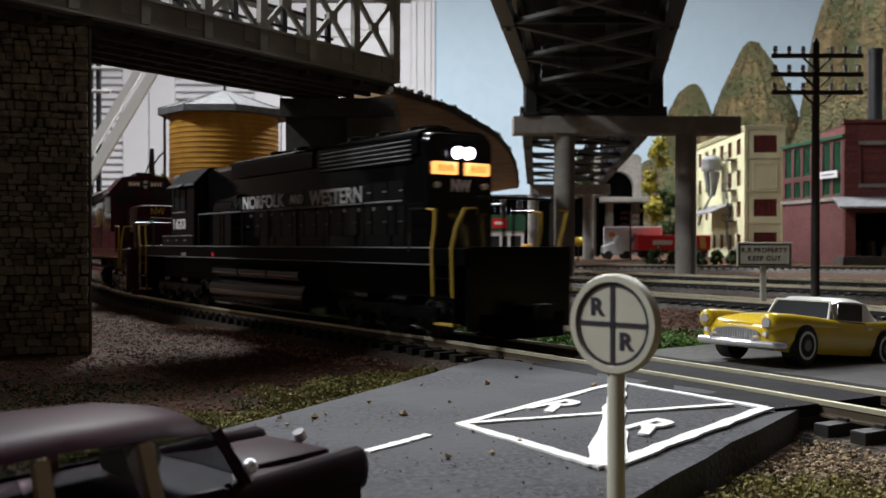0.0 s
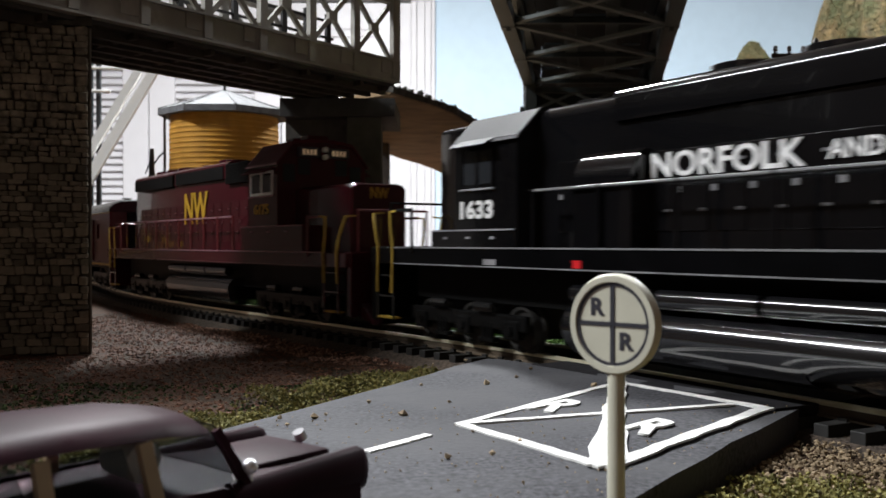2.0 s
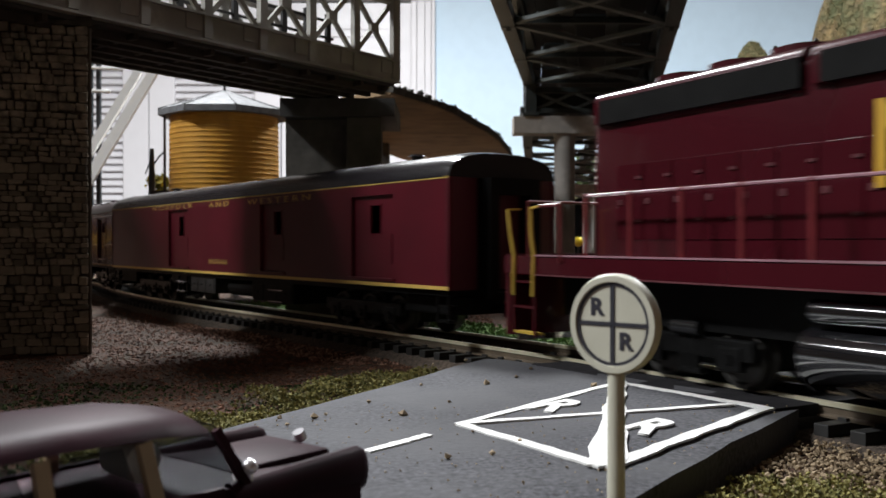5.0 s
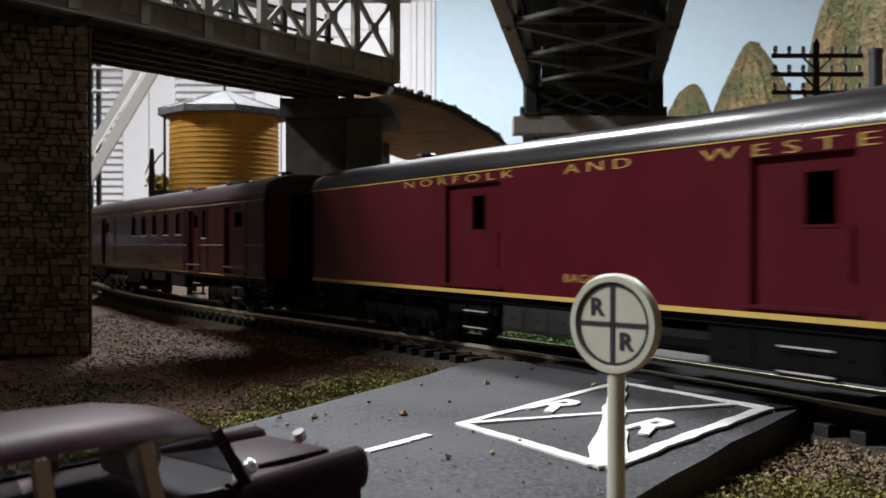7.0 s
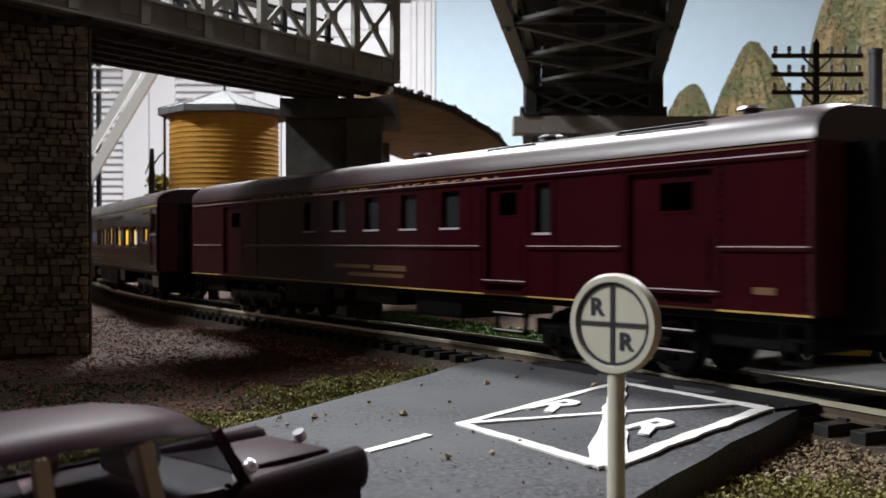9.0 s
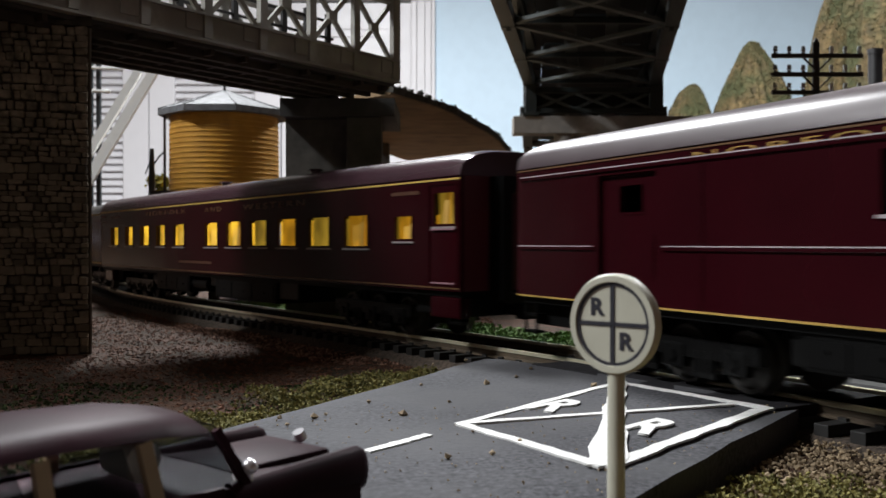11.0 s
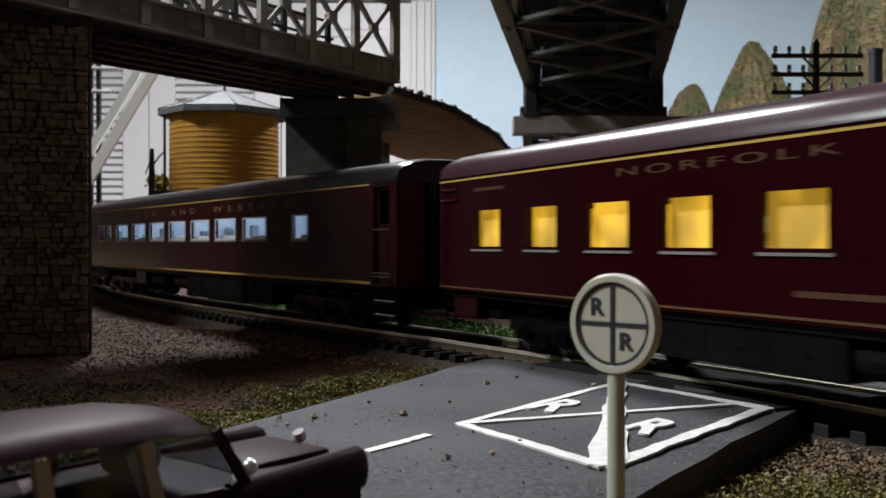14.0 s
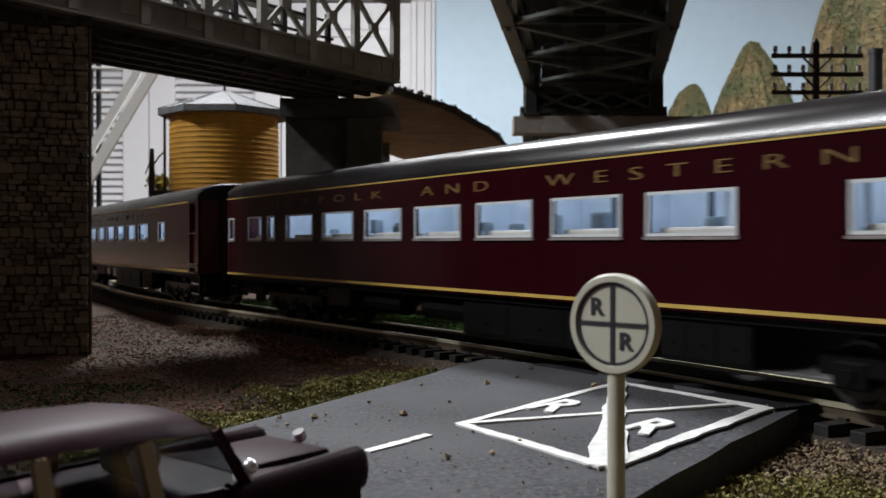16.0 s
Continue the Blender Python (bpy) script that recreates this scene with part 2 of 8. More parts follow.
def letters(body, w, h, m, depth=0.12, spacing=1.0, bold=0.0):
    """A bmesh of lettering w by h in the x-z plane, facing -y, centred; m places it."""
    cu = bpy.data.curves.new("letters", "FONT")
    cu.body, cu.size, cu.align_x, cu.align_y = body, 1.0, "CENTER", "CENTER"
    cu.space_character, cu.offset, cu.resolution_u = spacing, bold, 3
    cu.extrude = 0.05
    ob = bpy.data.objects.new("letters", cu)
    scene.collection.objects.link(ob)
    dg = bpy.context.evaluated_depsgraph_get()
    me = bpy.data.meshes.new_from_object(ob.evaluated_get(dg))
    bm = bmesh.new()
    bm.from_mesh(me)
    bpy.data.objects.remove(ob)
    bpy.data.curves.remove(cu)
    bpy.data.meshes.remove(me)
    lo = [min(v.co[i] for v in bm.verts) for i in range(3)]
    hi = [max(v.co[i] for v in bm.verts) for i in range(3)]
    mid = Matrix.Translation([-(p + q) / 2 for p, q in zip(lo, hi)])
    fit = Matrix.Diagonal((w / (hi[0] - lo[0]), h / (hi[1] - lo[1]), depth / (hi[2] - lo[2]), 1))
    bmesh.ops.transform(bm, matrix=m @ pose(0, 0, 0, 90) @ fit @ mid, verts=bm.verts)
    return bm


def panel(bm, x0, x1, z0, z1, y, thick, holes=()):
    """An upright plate in the x-z plane with openings (x0, x1, z0, z1) cut through it; thick goes to +y."""
    xs = sorted({x0, x1, *[v for h in holes for v in h[:2]]})
    zs = sorted({z0, z1, *[v for h in holes for v in h[2:4]]})
    solid = {}
    for i in range(len(xs) - 1):
        for j in range(len(zs) - 1):
            cx, cz = (xs[i] + xs[i + 1]) / 2, (zs[j] + zs[j + 1]) / 2
            solid[i, j] = not any(h[0] < cx < h[1] and h[2] < cz < h[3] for h in holes)
    cache = {}
    def v(i, j, k):
        if (i, j, k) not in cache:
            cache[i, j, k] = bm.verts.new((xs[i], y + thick * k, zs[j]))
        return cache[i, j, k]
    for (i, j), s in solid.items():
        if not s:
            continue
        for k in (0, 1):
            q = [v(i, j, k), v(i + 1, j, k), v(i + 1, j + 1, k), v(i, j + 1, k)]
            bm.faces.new(q if k == 0 else q[::-1])
        for di, dj, a, b in ((-1, 0, (i, j), (i, j + 1)), (1, 0, (i + 1, j), (i + 1, j + 1)), (0, -1, (i, j), (i + 1, j)), (0, 1, (i, j + 1), (i + 1, j + 1))):
            if not solid.get((i + di, j + dj), False):
                bm.faces.new((v(*a, 0), v(*b, 0), v(*b, 1), v(*a, 1)))


# ---- the main line's course ----
def course():
    """Points and headings of the track's middle every 5 mm, from s = -3000 to 700."""
    def bend(s):
        if s < -580:
            return -1.7e-3 if s > -1330 else 0.0
        if s < -500:
            u = (s + 580) / 80
            return -1.7e-3 * (1 - u) + u * bend(-500)
        if s > 60:
            return max(-1.75e-3, bend(60)) if s < 500 else 0.0
        return -1.4901706e-3 - 0.4889921e-5 * s + 0.7637941e-8 * s ** 2 + 0.1317651e-10 * s ** 3
    pts = {0: (93.304, 106.029, -1.127083)}
    for sign in (1, -1):
        x, y, h = pts[0]
        for i in range(1, 321 if sign > 0 else 641):
            ds = 5 * sign
            s = (i - 0.5) * ds
            hm = h + bend(s) * ds / 2
            x, y, h = x + math.cos(hm) * ds, y + math.sin(hm) * ds, h + bend(s) * ds
            pts[i * sign] = (x, y, h)
    return pts


COURSE = course()


def on_course(s):
    i = math.floor(s / 5)
    u = s / 5 - i
    a, b = COURSE[i], COURSE[i + 1]
    return tuple(p + (q - p) * u for p, q in zip(a, b))


RAIL_TOP = 5.5
CAR_PITCH = 310.27
CENTRES = {"black": 351.3, "maroon": 115.7, "baggage": -155.1, "mail": -465.4, "sleeper": -775.7, "coach": -1086.0, "rear": -1396.2}
TRAIN_AT = [-646.4, -547.0, -446.4, -343.8, -241.3, -137.0, -32.5, 68.7, 166.3, 264.7, 362.6, 460.8, 559.8, 659.1, 758.9, 855.7, 953.6]


def train_at(t):
    i = min(int(t), 15)
    a = TRAIN_AT[max(i - 1, 0)] if i else TRAIN_AT[0] * 2 - TRAIN_AT[1]
    b, c = TRAIN_AT[i], TRAIN_AT[i + 1]
    d = TRAIN_AT[i + 2] if i < 15 else c * 2 - b
    u = t - i
    return 0.5 * (2 * b + (c - a) * u + (2 * a - 5 * b + 4 * c - d) * u * u + (3 * b - a - 3 * c + d) * u ** 3)


def car_pose(s, half):
    x0, y0, _ = on_course(s + half)
    x1, y1, _ = on_course(s - half)
    return at((x0 + x1) / 2, (y0 + y1) / 2, RAIL_TOP, math.degrees(math.atan2(y0 - y1, x0 - x1)))
# ---- the train: drawn with +x forwards and z up from the rail tops ----
SIDE = 17.3
TRAIN = {}


def both(fn):
    for s in (-1, 1):
        fn(s)


def wheelset(parent, x):
    for s in (-1, 1):
        bm = bmesh.new()
        prof = [(1.0, 6.6), (5.9, 6.6), (5.9, 7.2), (5.4, 7.3), (5.3, 9.6), (4.6, 9.6), (4.2, 8.9), (1.6, 8.9), (1.0, 9.8)]
        loft(bm, [[(x + r * math.cos(a), s * y, 5.4 + r * math.sin(a)) for r, y in prof] for a in [2 * math.pi * k / 20 for k in range(21)]], cap=False)
        part("wheel", bm, M_WHEEL, parent, "", 30)
    bm = bmesh.new()
    rod(bm, (x, -9.6, 5.4), (x, 9.6, 5.4), 1.0)
    part("axle", bm, M_WHEEL, parent, "", 30)


def truck(car, x, axles, spread, name="truck"):
    tr = new(name)
    tr.empty_display_size = 0.005
    tr.parent = car
    xs = [x + spread * (i - (axles - 1) / 2) for i in range(axles)]
    for a in xs:
        wheelset(tr, a)
    bm = bmesh.new()
    box(bm, xs[0] - 3, xs[-1] + 3, -6.2, 6.2, 3.0, 11.0, 0.5)
    part("bolster", bm, M_UNDER, tr)
    for s in (-1, 1):
        bm = bmesh.new()
        y = s * 11.6
        x0, x1 = xs[0] - 5.5, xs[-1] + 5.5
        box(bm, x0, x1, y - 0.9, y + 0.9, 5.2, 8.8, 0.4)
        for a in xs:
            box(bm, a - 2.9, a + 2.9, y - 1.3 if s < 0 else y - 0.6, y + 0.6 if s < 0 else y + 1.3, 3.2, 7.6, 0.5)
            rod(bm, (a, y + s * 0.8, 5.3), (a, y + s * 1.8, 5.3), 1.3, 1.1, 10)
        for a, b in zip(xs, xs[1:]):
            m = (a + b) / 2
            for d in (-1.6, 0, 1.6):
                rod(bm, (m + d, y + s * 0.4, 2.8), (m + d, y + s * 0.4, 6.6), 0.75, 0.75, 8)
            box(bm, m - 3.0, m + 3.0, y - 1.0, y + 1.0, 1.9, 3.0, 0.3)
        part("side_frame", bm, M_UNDERGREY, tr)
    return tr


def coupler(car, x, d):
    bm = bmesh.new()
    bar(bm, (x, 0, 8.6), (x + d * 8, 0, 8.6), 2.2, 2.4)
    box(bm, x + d * 8 - 1.6, x + d * 8 + 1.6, -2.4, 2.4, 6.6, 10.6, 0.6)
    part("coupler", bm, M_UNDER, car)


def roof_profile(side, eave, top, n=10):
    pts = []
    for i in range(n + 1):
        a = math.pi * i / n
        c, s = math.cos(a), math.sin(a)
        pts.append((side * (abs(c) ** 0.75) * (1 if c > 0 else -1), eave + (top - eave) * s ** 0.8))
    return pts


def passenger_car(key, label, x0, x1, windows, doors, roof_mat, eave=41.6, sill=13.6, stripes=(), window_fn=None,
                  skirt=0.0, side_mat=None, interior="dark", texts=(), roof_bits=(), axles=3, ribs=(), belts=(), boxes=(), plates=()):
    """A heavy passenger car. windows and doors: openings (x0, x1, z0, z1) in both sides."""
    car = thing("passenger_car", label, "train car", group="cars of the train")
    side_mat = side_mat or M_MAROON
    for s in (-1, 1):
        bm = bmesh.new()
        panel(bm, x0, x1, sill, eave, -SIDE, 1.0, [*windows, *doors])
        if s > 0:
            bmesh.ops.transform(bm, matrix=pose(0, 0, 0, 0, 0, 180) @ Matrix.Translation((-(x0 + x1), 0, 0)), verts=bm.verts)
        part("side_wall", bm, side_mat, car)
        for d in doors:
            bm = bmesh.new()
            holes = [h for h in d[4:]] if len(d) > 4 else []
            y = -SIDE + 1.0
            panel(bm, d[0], d[1], d[2], d[3], y, 0.8, holes)
            for h in holes:
                panel(bm, h[0] - 0.5, h[1] + 0.5, h[2] - 0.5, h[3] + 0.5, y - 0.15, 0.15, [h])
            bar(bm, (d[1] - 1.2, y - 0.6, d[2] + 4), (d[1] - 1.2, y - 0.6, d[2] + 12), 0.35, 0.35, (1, 0, 0))
            bar(bm, (d[0] - 1, -SIDE - 0.25, d[2] - 0.3), (d[1] + 1, -SIDE - 0.25, d[2] - 0.3), 0.6, 0.6)
            if s > 0:
                bmesh.ops.transform(bm, matrix=pose(0, 0, 0, 0, 0, 180) @ Matrix.Translation((-(x0 + x1), 0, 0)), verts=bm.verts)
            part("side_door", bm, side_mat, car)
    # roof with rounded ends
    bm = bmesh.new()
    rings = []
    for x, k in ((x0, 0.90), (x0 + 2.5, 0.985), (x0 + 5, 1.0), (x1 - 5, 1.0), (x1 - 2.5, 0.985), (x1, 0.90)):
        pr = roof_profile(SIDE + 0.25, eave, 48.6)
        rings.append([(x, y * (0.97 + 0.03 * k), eave + (z - eave) * k) for y, z in pr])
    loft(bm, rings, close=True)
    roof = part("roof", bm, roof_mat, car, "", 40)
    for d in (-1, 1):
        bm = bmesh.new()
        prof = [(-SIDE, sill), (SIDE, sill)] + roof_profile(SIDE, eave, 47.6)
        xe = x1 if d > 0 else x0
        loft(bm, [[(xe - d * 1.5, y, z) for y, z in prof], [(xe - d * 0.3, y, z) for y, z in prof]])
        part("end_wall", bm, M_CAREND, car)
        for i in range(4):
            bm = bmesh.new()
            panel(bm, -8.5 + 0.3 * (i % 2), 8.5 - 0.3 * (i % 2), 11.5, 41.5, i * 1.3, 0.9, [(-5.2, 5.2, 13, 37.5)])
            bmesh.ops.transform(bm, matrix=Matrix.Translation((xe, 0, 0)) @ pose(0, 0, 0, 0, 0, 90 if d > 0 else -90) @ Matrix.Diagonal((1, -1, 1, 1)), verts=bm.verts)
            part("diaphragm_fold", bm, M_UNDER, car, "black diaphragm fold")
        coupler(car, xe - d * 4, d)
        bm = bmesh.new()
        box(bm, *sorted((xe - d * 25, xe - d * 2)), -13.5, 13.5, 7.2, sill - 1.5, 0.5)
        part("end_beam", bm, M_UNDER, car)
        for s in (-1, 1):
            for z in (5.6, 9.3):
                bm = bmesh.new()
                box(bm, *sorted((xe - d * 6.5, xe - d * 1.6)), *sorted((s * (SIDE - 3.4), s * (SIDE - 1.0))), z, z + 0.5)
                part("end_step", bm, M_UNDERGREY, car)
            for u in (6.4, 1.7):
                bm = bmesh.new()
                box(bm, xe - d * u - 0.25, xe - d * u + 0.25, *sorted((s * (SIDE - 1.5), s * (SIDE - 1.0))), 5.4, sill)
                part("step_hanger", bm, M_UNDERGREY, car)
    bm = bmesh.new()
    box(bm, x0 + 1, x1 - 1, -SIDE + 1, SIDE - 1, sill - 1.4, sill + 0.4)
    part("floor_frame", bm, M_UNDER, car)
    # equipment under the floor
    rnd = random.Random(key)
    xm = (x0 + x1) / 2
    x = x0 + 78
    while x < x1 - 92:
        w = rnd.uniform(10, 26)
        hgt = rnd.uniform(4.0, 7.5)
        bm = bmesh.new()
        if rnd.random() < 0.3:
            rod(bm, (x, 12, sill - 4.5), (x + w, 12, sill - 4.5), 3.0, 3.0, 12)
            rod(bm, (x, -12, sill - 4.5), (x + w, -12, sill - 4.5), 3.0, 3.0, 12)
        else:
            box(bm, x, x + w, -15.0, 15.0, sill - hgt, sill - 0.8, 0.5)
        part("equipment_box", bm, M_UNDERGREY if rnd.random() < 0.5 else M_UNDER, car)
        x += w + rnd.uniform(3, 12)
    for b0, b1, z0, m in boxes:
        bm = bmesh.new()
        box(bm, b0, b1, -15.8, 15.8, z0, sill - 1.2, 0.4)
        eb = part("equipment_case", bm, m, car)
        for s in (-1, 1):
            bm = bmesh.new()
            for k in range(3):
                u = b0 + (b1 - b0) * (k + 0.5) / 3
                box(bm, u - (b1 - b0) * 0.13, u + (b1 - b0) * 0.13, s * 15.8 - 0.2, s * 15.8 + 0.2, z0 + 0.8, sill - 2.4)
                rod(bm, (u, s * 15.7, z0 + 3.2), (u, s * 16.4, z0 + 3.2), 0.4, 0.3, 8)
            part("case_door", bm, m, eb)
    for b0, b1, z0, z1, m in plates:
        for s in (-1, 1):
            bm = bmesh.new()
            box(bm, b0, b1, s * (SIDE + 0.04) - 0.08, s * (SIDE + 0.04) + 0.08, z0, z1)
            part("name_bar", bm, m, car, "small unreadable gold lettering")
    for tx in (x0 + 48, x1 - 50):
        truck(car, tx, axles, 15.5 if axles == 3 else 24)
    if skirt:
        for s in (-1, 1):
            bm = bmesh.new()
            box(bm, x0 + 62, x1 - 62, s * (SIDE - 0.2) - 0.4, s * (SIDE - 0.2) + 0.4, sill - skirt, sill + 0.1)
            part("skirt", bm, side_mat, car)
    for z, hgt, m in stripes:
        for s in (-1, 1):
            bm = bmesh.new()
            box(bm, x0 + 0.3, x1 - (14 if key in ("coach", "rear") else 0.3), s * (SIDE + 0.06) - 0.1, s * (SIDE + 0.06) + 0.1, z, z + hgt)
            part("stripe", bm, m, car, "thin gold painted stripe")
    for z, runs in belts:
        for b0, b1 in runs:
            for s in (-1, 1):
                bm = bmesh.new()
                box(bm, b0, b1, s * SIDE - 0.45, s * SIDE + 0.45, z, z + 0.7, 0.15)
                br = part("belt_rail", bm, side_mat, car)
                # Thin strip painted as the belt rail's highlight.
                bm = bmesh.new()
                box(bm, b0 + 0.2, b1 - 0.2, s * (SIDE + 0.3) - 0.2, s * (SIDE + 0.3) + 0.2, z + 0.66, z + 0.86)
                part("belt_edge", bm, M_EDGEGLINT, br, "pale painted highlight on the upper edge")
    for dd in doors[:2]:
        for s in (-1, 1):
            bm = bmesh.new()
            xm2 = (dd[0] + dd[1]) / 2
            for z in (5.2, 9.0):
                box(bm, xm2 - 5, xm2 + 5, s * (SIDE - 2.2) - 1.2, s * (SIDE - 2.2) + 1.2, z, z + 0.6)
            for k in (-5, 5):
                box(bm, xm2 + k - 0.3, xm2 + k + 0.3, s * (SIDE - 2.2) - 0.4, s * (SIDE - 2.2) + 0.4, 5, sill)
            sl = part("step_ladder", bm, M_UNDERGREY, car)
            # Strips painted as highlights on the step treads.
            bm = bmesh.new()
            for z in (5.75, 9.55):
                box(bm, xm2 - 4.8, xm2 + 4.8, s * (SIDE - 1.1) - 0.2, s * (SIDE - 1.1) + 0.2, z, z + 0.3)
            part("tread_edge", bm, M_EDGEGLINT, sl, "pale painted highlight on the tread edge")
    for rx in ribs:
        for s in (-1, 1):
            bm = bmesh.new()
            box(bm, rx - 0.45, rx + 0.45, s * SIDE - 0.12, s * SIDE + 0.12, sill + 0.8, eave - 0.8)
            batten = part("batten", bm, side_mat, car)
            bm = bmesh.new()
            n = int((eave - sill - 2) / 1.3)
            for i in range(n):
                rod(bm, (rx, s * SIDE, sill + 1.4 + i * 1.3), (rx, s * (SIDE + 0.38), sill + 1.4 + i * 1.3), 0.36, 0.2, 6)
            rv = part("rivet", bm, side_mat, batten)
            rv["kind"] = "stuff"
    for body, u0, u1, z0, z1, m, sp in texts:
        for s in (-1, 1):
            mm = Matrix.Translation(((u0 + u1) / 2, s * (SIDE + 0.05), (z0 + z1) / 2)) @ pose(0, 0, 0, 0, 0, 0 if s < 0 else 180)
            part("lettering", letters(body, u1 - u0, z1 - z0, mm, 0.16, sp, 0.0 if m is M_GOLD and key == "baggage" else -0.012), m, car)
    for w in windows:
        (window_fn or dark_window)(car, w)
    for u0, u1, kind in roof_bits:
        bm = bmesh.new()
        if kind == "vent":
            rod(bm, (u0, 0, 47), (u0, 0, 50.2), 2.0, 1.7, 12)
            rod(bm, (u0, 0, 50.2), (u0, 0, 50.8), 2.8, 2.2, 12)
        elif kind == "hatch":
            bar(bm, (u0, -7, 48.2), (u1, -7, 48.2), 5, 0.5)
        elif kind == "grab":
            q = [(u0, -14.8, 45.3), (u0 + 1, -14.6, 46.8), (u1 - 1, -14.6, 46.8), (u1, -14.8, 45.3)]
            for a, b in zip(q, q[1:]):
                rod(bm, a, b, 0.3, 0.3, 6)
        elif kind == "louver":
            for i in range(6):
                box(bm, u0, u1, -16.6 + i * 0.62, -16.2 + i * 0.62, 42.6 + i * 0.62, 43.4 + i * 0.62)
        part({"vent": "roof_vent", "hatch": "roof_hatch", "grab": "grab_iron", "louver": "roof_louver"}[kind], bm, roof_mat if kind != "grab" else M_UNDER, car)
    TRAIN[key] = (car, 105)
    return car


def window_frame(car, w, material):
    for s in (-1, 1):
        bm = bmesh.new()
        panel(bm, w[0] - 0.15, w[1] + 0.15, w[2] - 0.15, w[3] + 0.15, s * SIDE - 0.18 if s < 0 else s * SIDE - 0.02, 0.2, [(w[0] + 0.4, w[1] - 0.4, w[2] + 0.4, w[3] - 0.4)])
        ob = part("window", bm, material, car)
        # Sill in a light tone, the highlight under the window put into colour.
        bm = bmesh.new()
        box(bm, w[0] - 0.6, w[1] + 0.6, s * SIDE - 0.4, s * SIDE + 0.4, w[2] - 0.75, w[2] - 0.25)
        part("sill", bm, M_SILL, ob)
    return ob


def dark_window(car, w):
    for s in (-1, 1):
        bm = bmesh.new()
        box(bm, w[0] - 0.3, w[1] + 0.3, s * (SIDE - 1.3) - 0.15, s * (SIDE - 1.3) + 0.15, w[2] - 0.3, w[3] + 0.3)
        part("pane", bm, M_DARKGLASS, car)
        # Sill coloured pale, a painted glint below the pane.
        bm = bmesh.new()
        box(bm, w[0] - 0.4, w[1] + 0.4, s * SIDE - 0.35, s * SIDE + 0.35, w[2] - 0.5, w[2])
        part("sill", bm, M_EDGEGLINT, car)


WR = random.Random(5)


def blind_window(car, w):
    """A window with a lit, mostly drawn blind behind the glass."""
    window_frame(car, w, M_MAROONDARK)
    for s in (-1, 1):
        bm = bmesh.new()
        box(bm, w[0] - 0.6, w[1] + 0.6, s * (SIDE - 2.2) - 0.1, s * (SIDE - 2.2) + 0.1, w[2] - 0.6, w[3] + 0.6)
        part("blind", bm, M_BLINDS[0 if w[0] < 40 else 2 if int(w[0]) in (44, 88, 156) else 1], car, "glowing yellow blind")
        if s < 0 and WR.random() < 0.6:
            x = WR.uniform(w[0] + 1.5, w[1] - 2)
            bm = bmesh.new()
            loft(bm, [[(x, -SIDE + 1.4, w[2]), (x + 2.6, -SIDE + 1.4, w[2]), (x + 3.4, -SIDE + 1.4, w[3]), (x + 1.6, -SIDE + 1.4, w[3])],
                      [(x, -SIDE + 1.8, w[2]), (x + 2.6, -SIDE + 1.8, w[2]), (x + 3.4, -SIDE + 1.8, w[3]), (x + 1.6, -SIDE + 1.8, w[3])]])
            part("curtain", bm, M_CURTAIN, car)


def coach_window(car, w):
    """A bright-framed coach window with seats behind it."""
    window_frame(car, w, M_BRIGHTFRAME)
    if w[1] - w[0] > 9:
        bm = bmesh.new()
        box(bm, w[0] + 0.5, w[1] - 0.5, -SIDE + 2.6, -SIDE + 7.5, w[2] - 4, w[2] + 1.5, 0.5)
        part("seat", bm, M_SEAT, car)
        for i in range(2):
            x = WR.uniform(w[0] + 1, w[1] - 5)
            bm = bmesh.new()
            box(bm, x, x + WR.uniform(2.5, 4.5), -SIDE + 8, -SIDE + 11, w[2] - 4, w[2] + WR.uniform(2.6, 5.6), 0.6)
            part("seat", bm, M_SEATFAR, car)
        for i in range(WR.randrange(1, 4)):
            x = WR.uniform(w[0] + 1, w[1] - 1.5)
            bm = bmesh.new()
            box(bm, x, x + WR.uniform(0.4, 1.4), -SIDE + 12, -SIDE + 12.6, w[2] - 2, w[3] + 1)
            part("partition_post", bm, M_SEATDARK, car)


def lit_interior(car, x0, x1, material):
    # The partition and bulkheads emit a little, added to the strips' light.
    bm = bmesh.new()
    box(bm, x0, x1, 2.0, 2.6, 15, 41)
    part("partition", bm, material, car, "pale partition wall with a weak added glow")
    for y in (-9, 9):
        bm = bmesh.new()
        box(bm, x0, x1, y - 2.5, y + 2.5, 40.2, 40.9)
        part("light_strip", bm, M_STRIPLIT, car, "glowing white light strip under the roof")
    bm = bmesh.new()
    box(bm, x0, x1, -SIDE + 2, SIDE - 2, 15.0, 15.6)
    part("cabin_floor", bm, M_SEATFAR, car)
    for i in range(int((x1 - x0) / 26)):
        bm = bmesh.new()
        x = x0 + 13 + i * 26
        box(bm, x - 0.5, x + 0.5, -SIDE + 6, 2, 15, 41)
        part("bulkhead", bm, material, car)


M_CASEGREY = mat("case_grey", (0.028, 0.027, 0.026), 0.5, vary=0.35, scale=120, spec=0.2)
# Light sill colour imitates the bright line below each window.
M_SILL = mat("sill_glint", (0.30, 0.26, 0.26), 0.3, vary=0.15, scale=100)
M_WHEEL = mat("wheel_steel", (0.05, 0.048, 0.045), 0.4, metal=0.5, vary=0.2, scale=150)
M_UNDERGREY = mat("truck_black", (0.005, 0.005, 0.005), 0.3, vary=0.3, scale=150, spec=0.12)
M_CAREND = mat("car_end_maroon", (0.075, 0.008, 0.014), 0.5, vary=0.1, scale=60)
M_BRIGHTFRAME = mat("bright_window_frame", (0.7, 0.72, 0.74), 0.35, vary=0.05, scale=90)
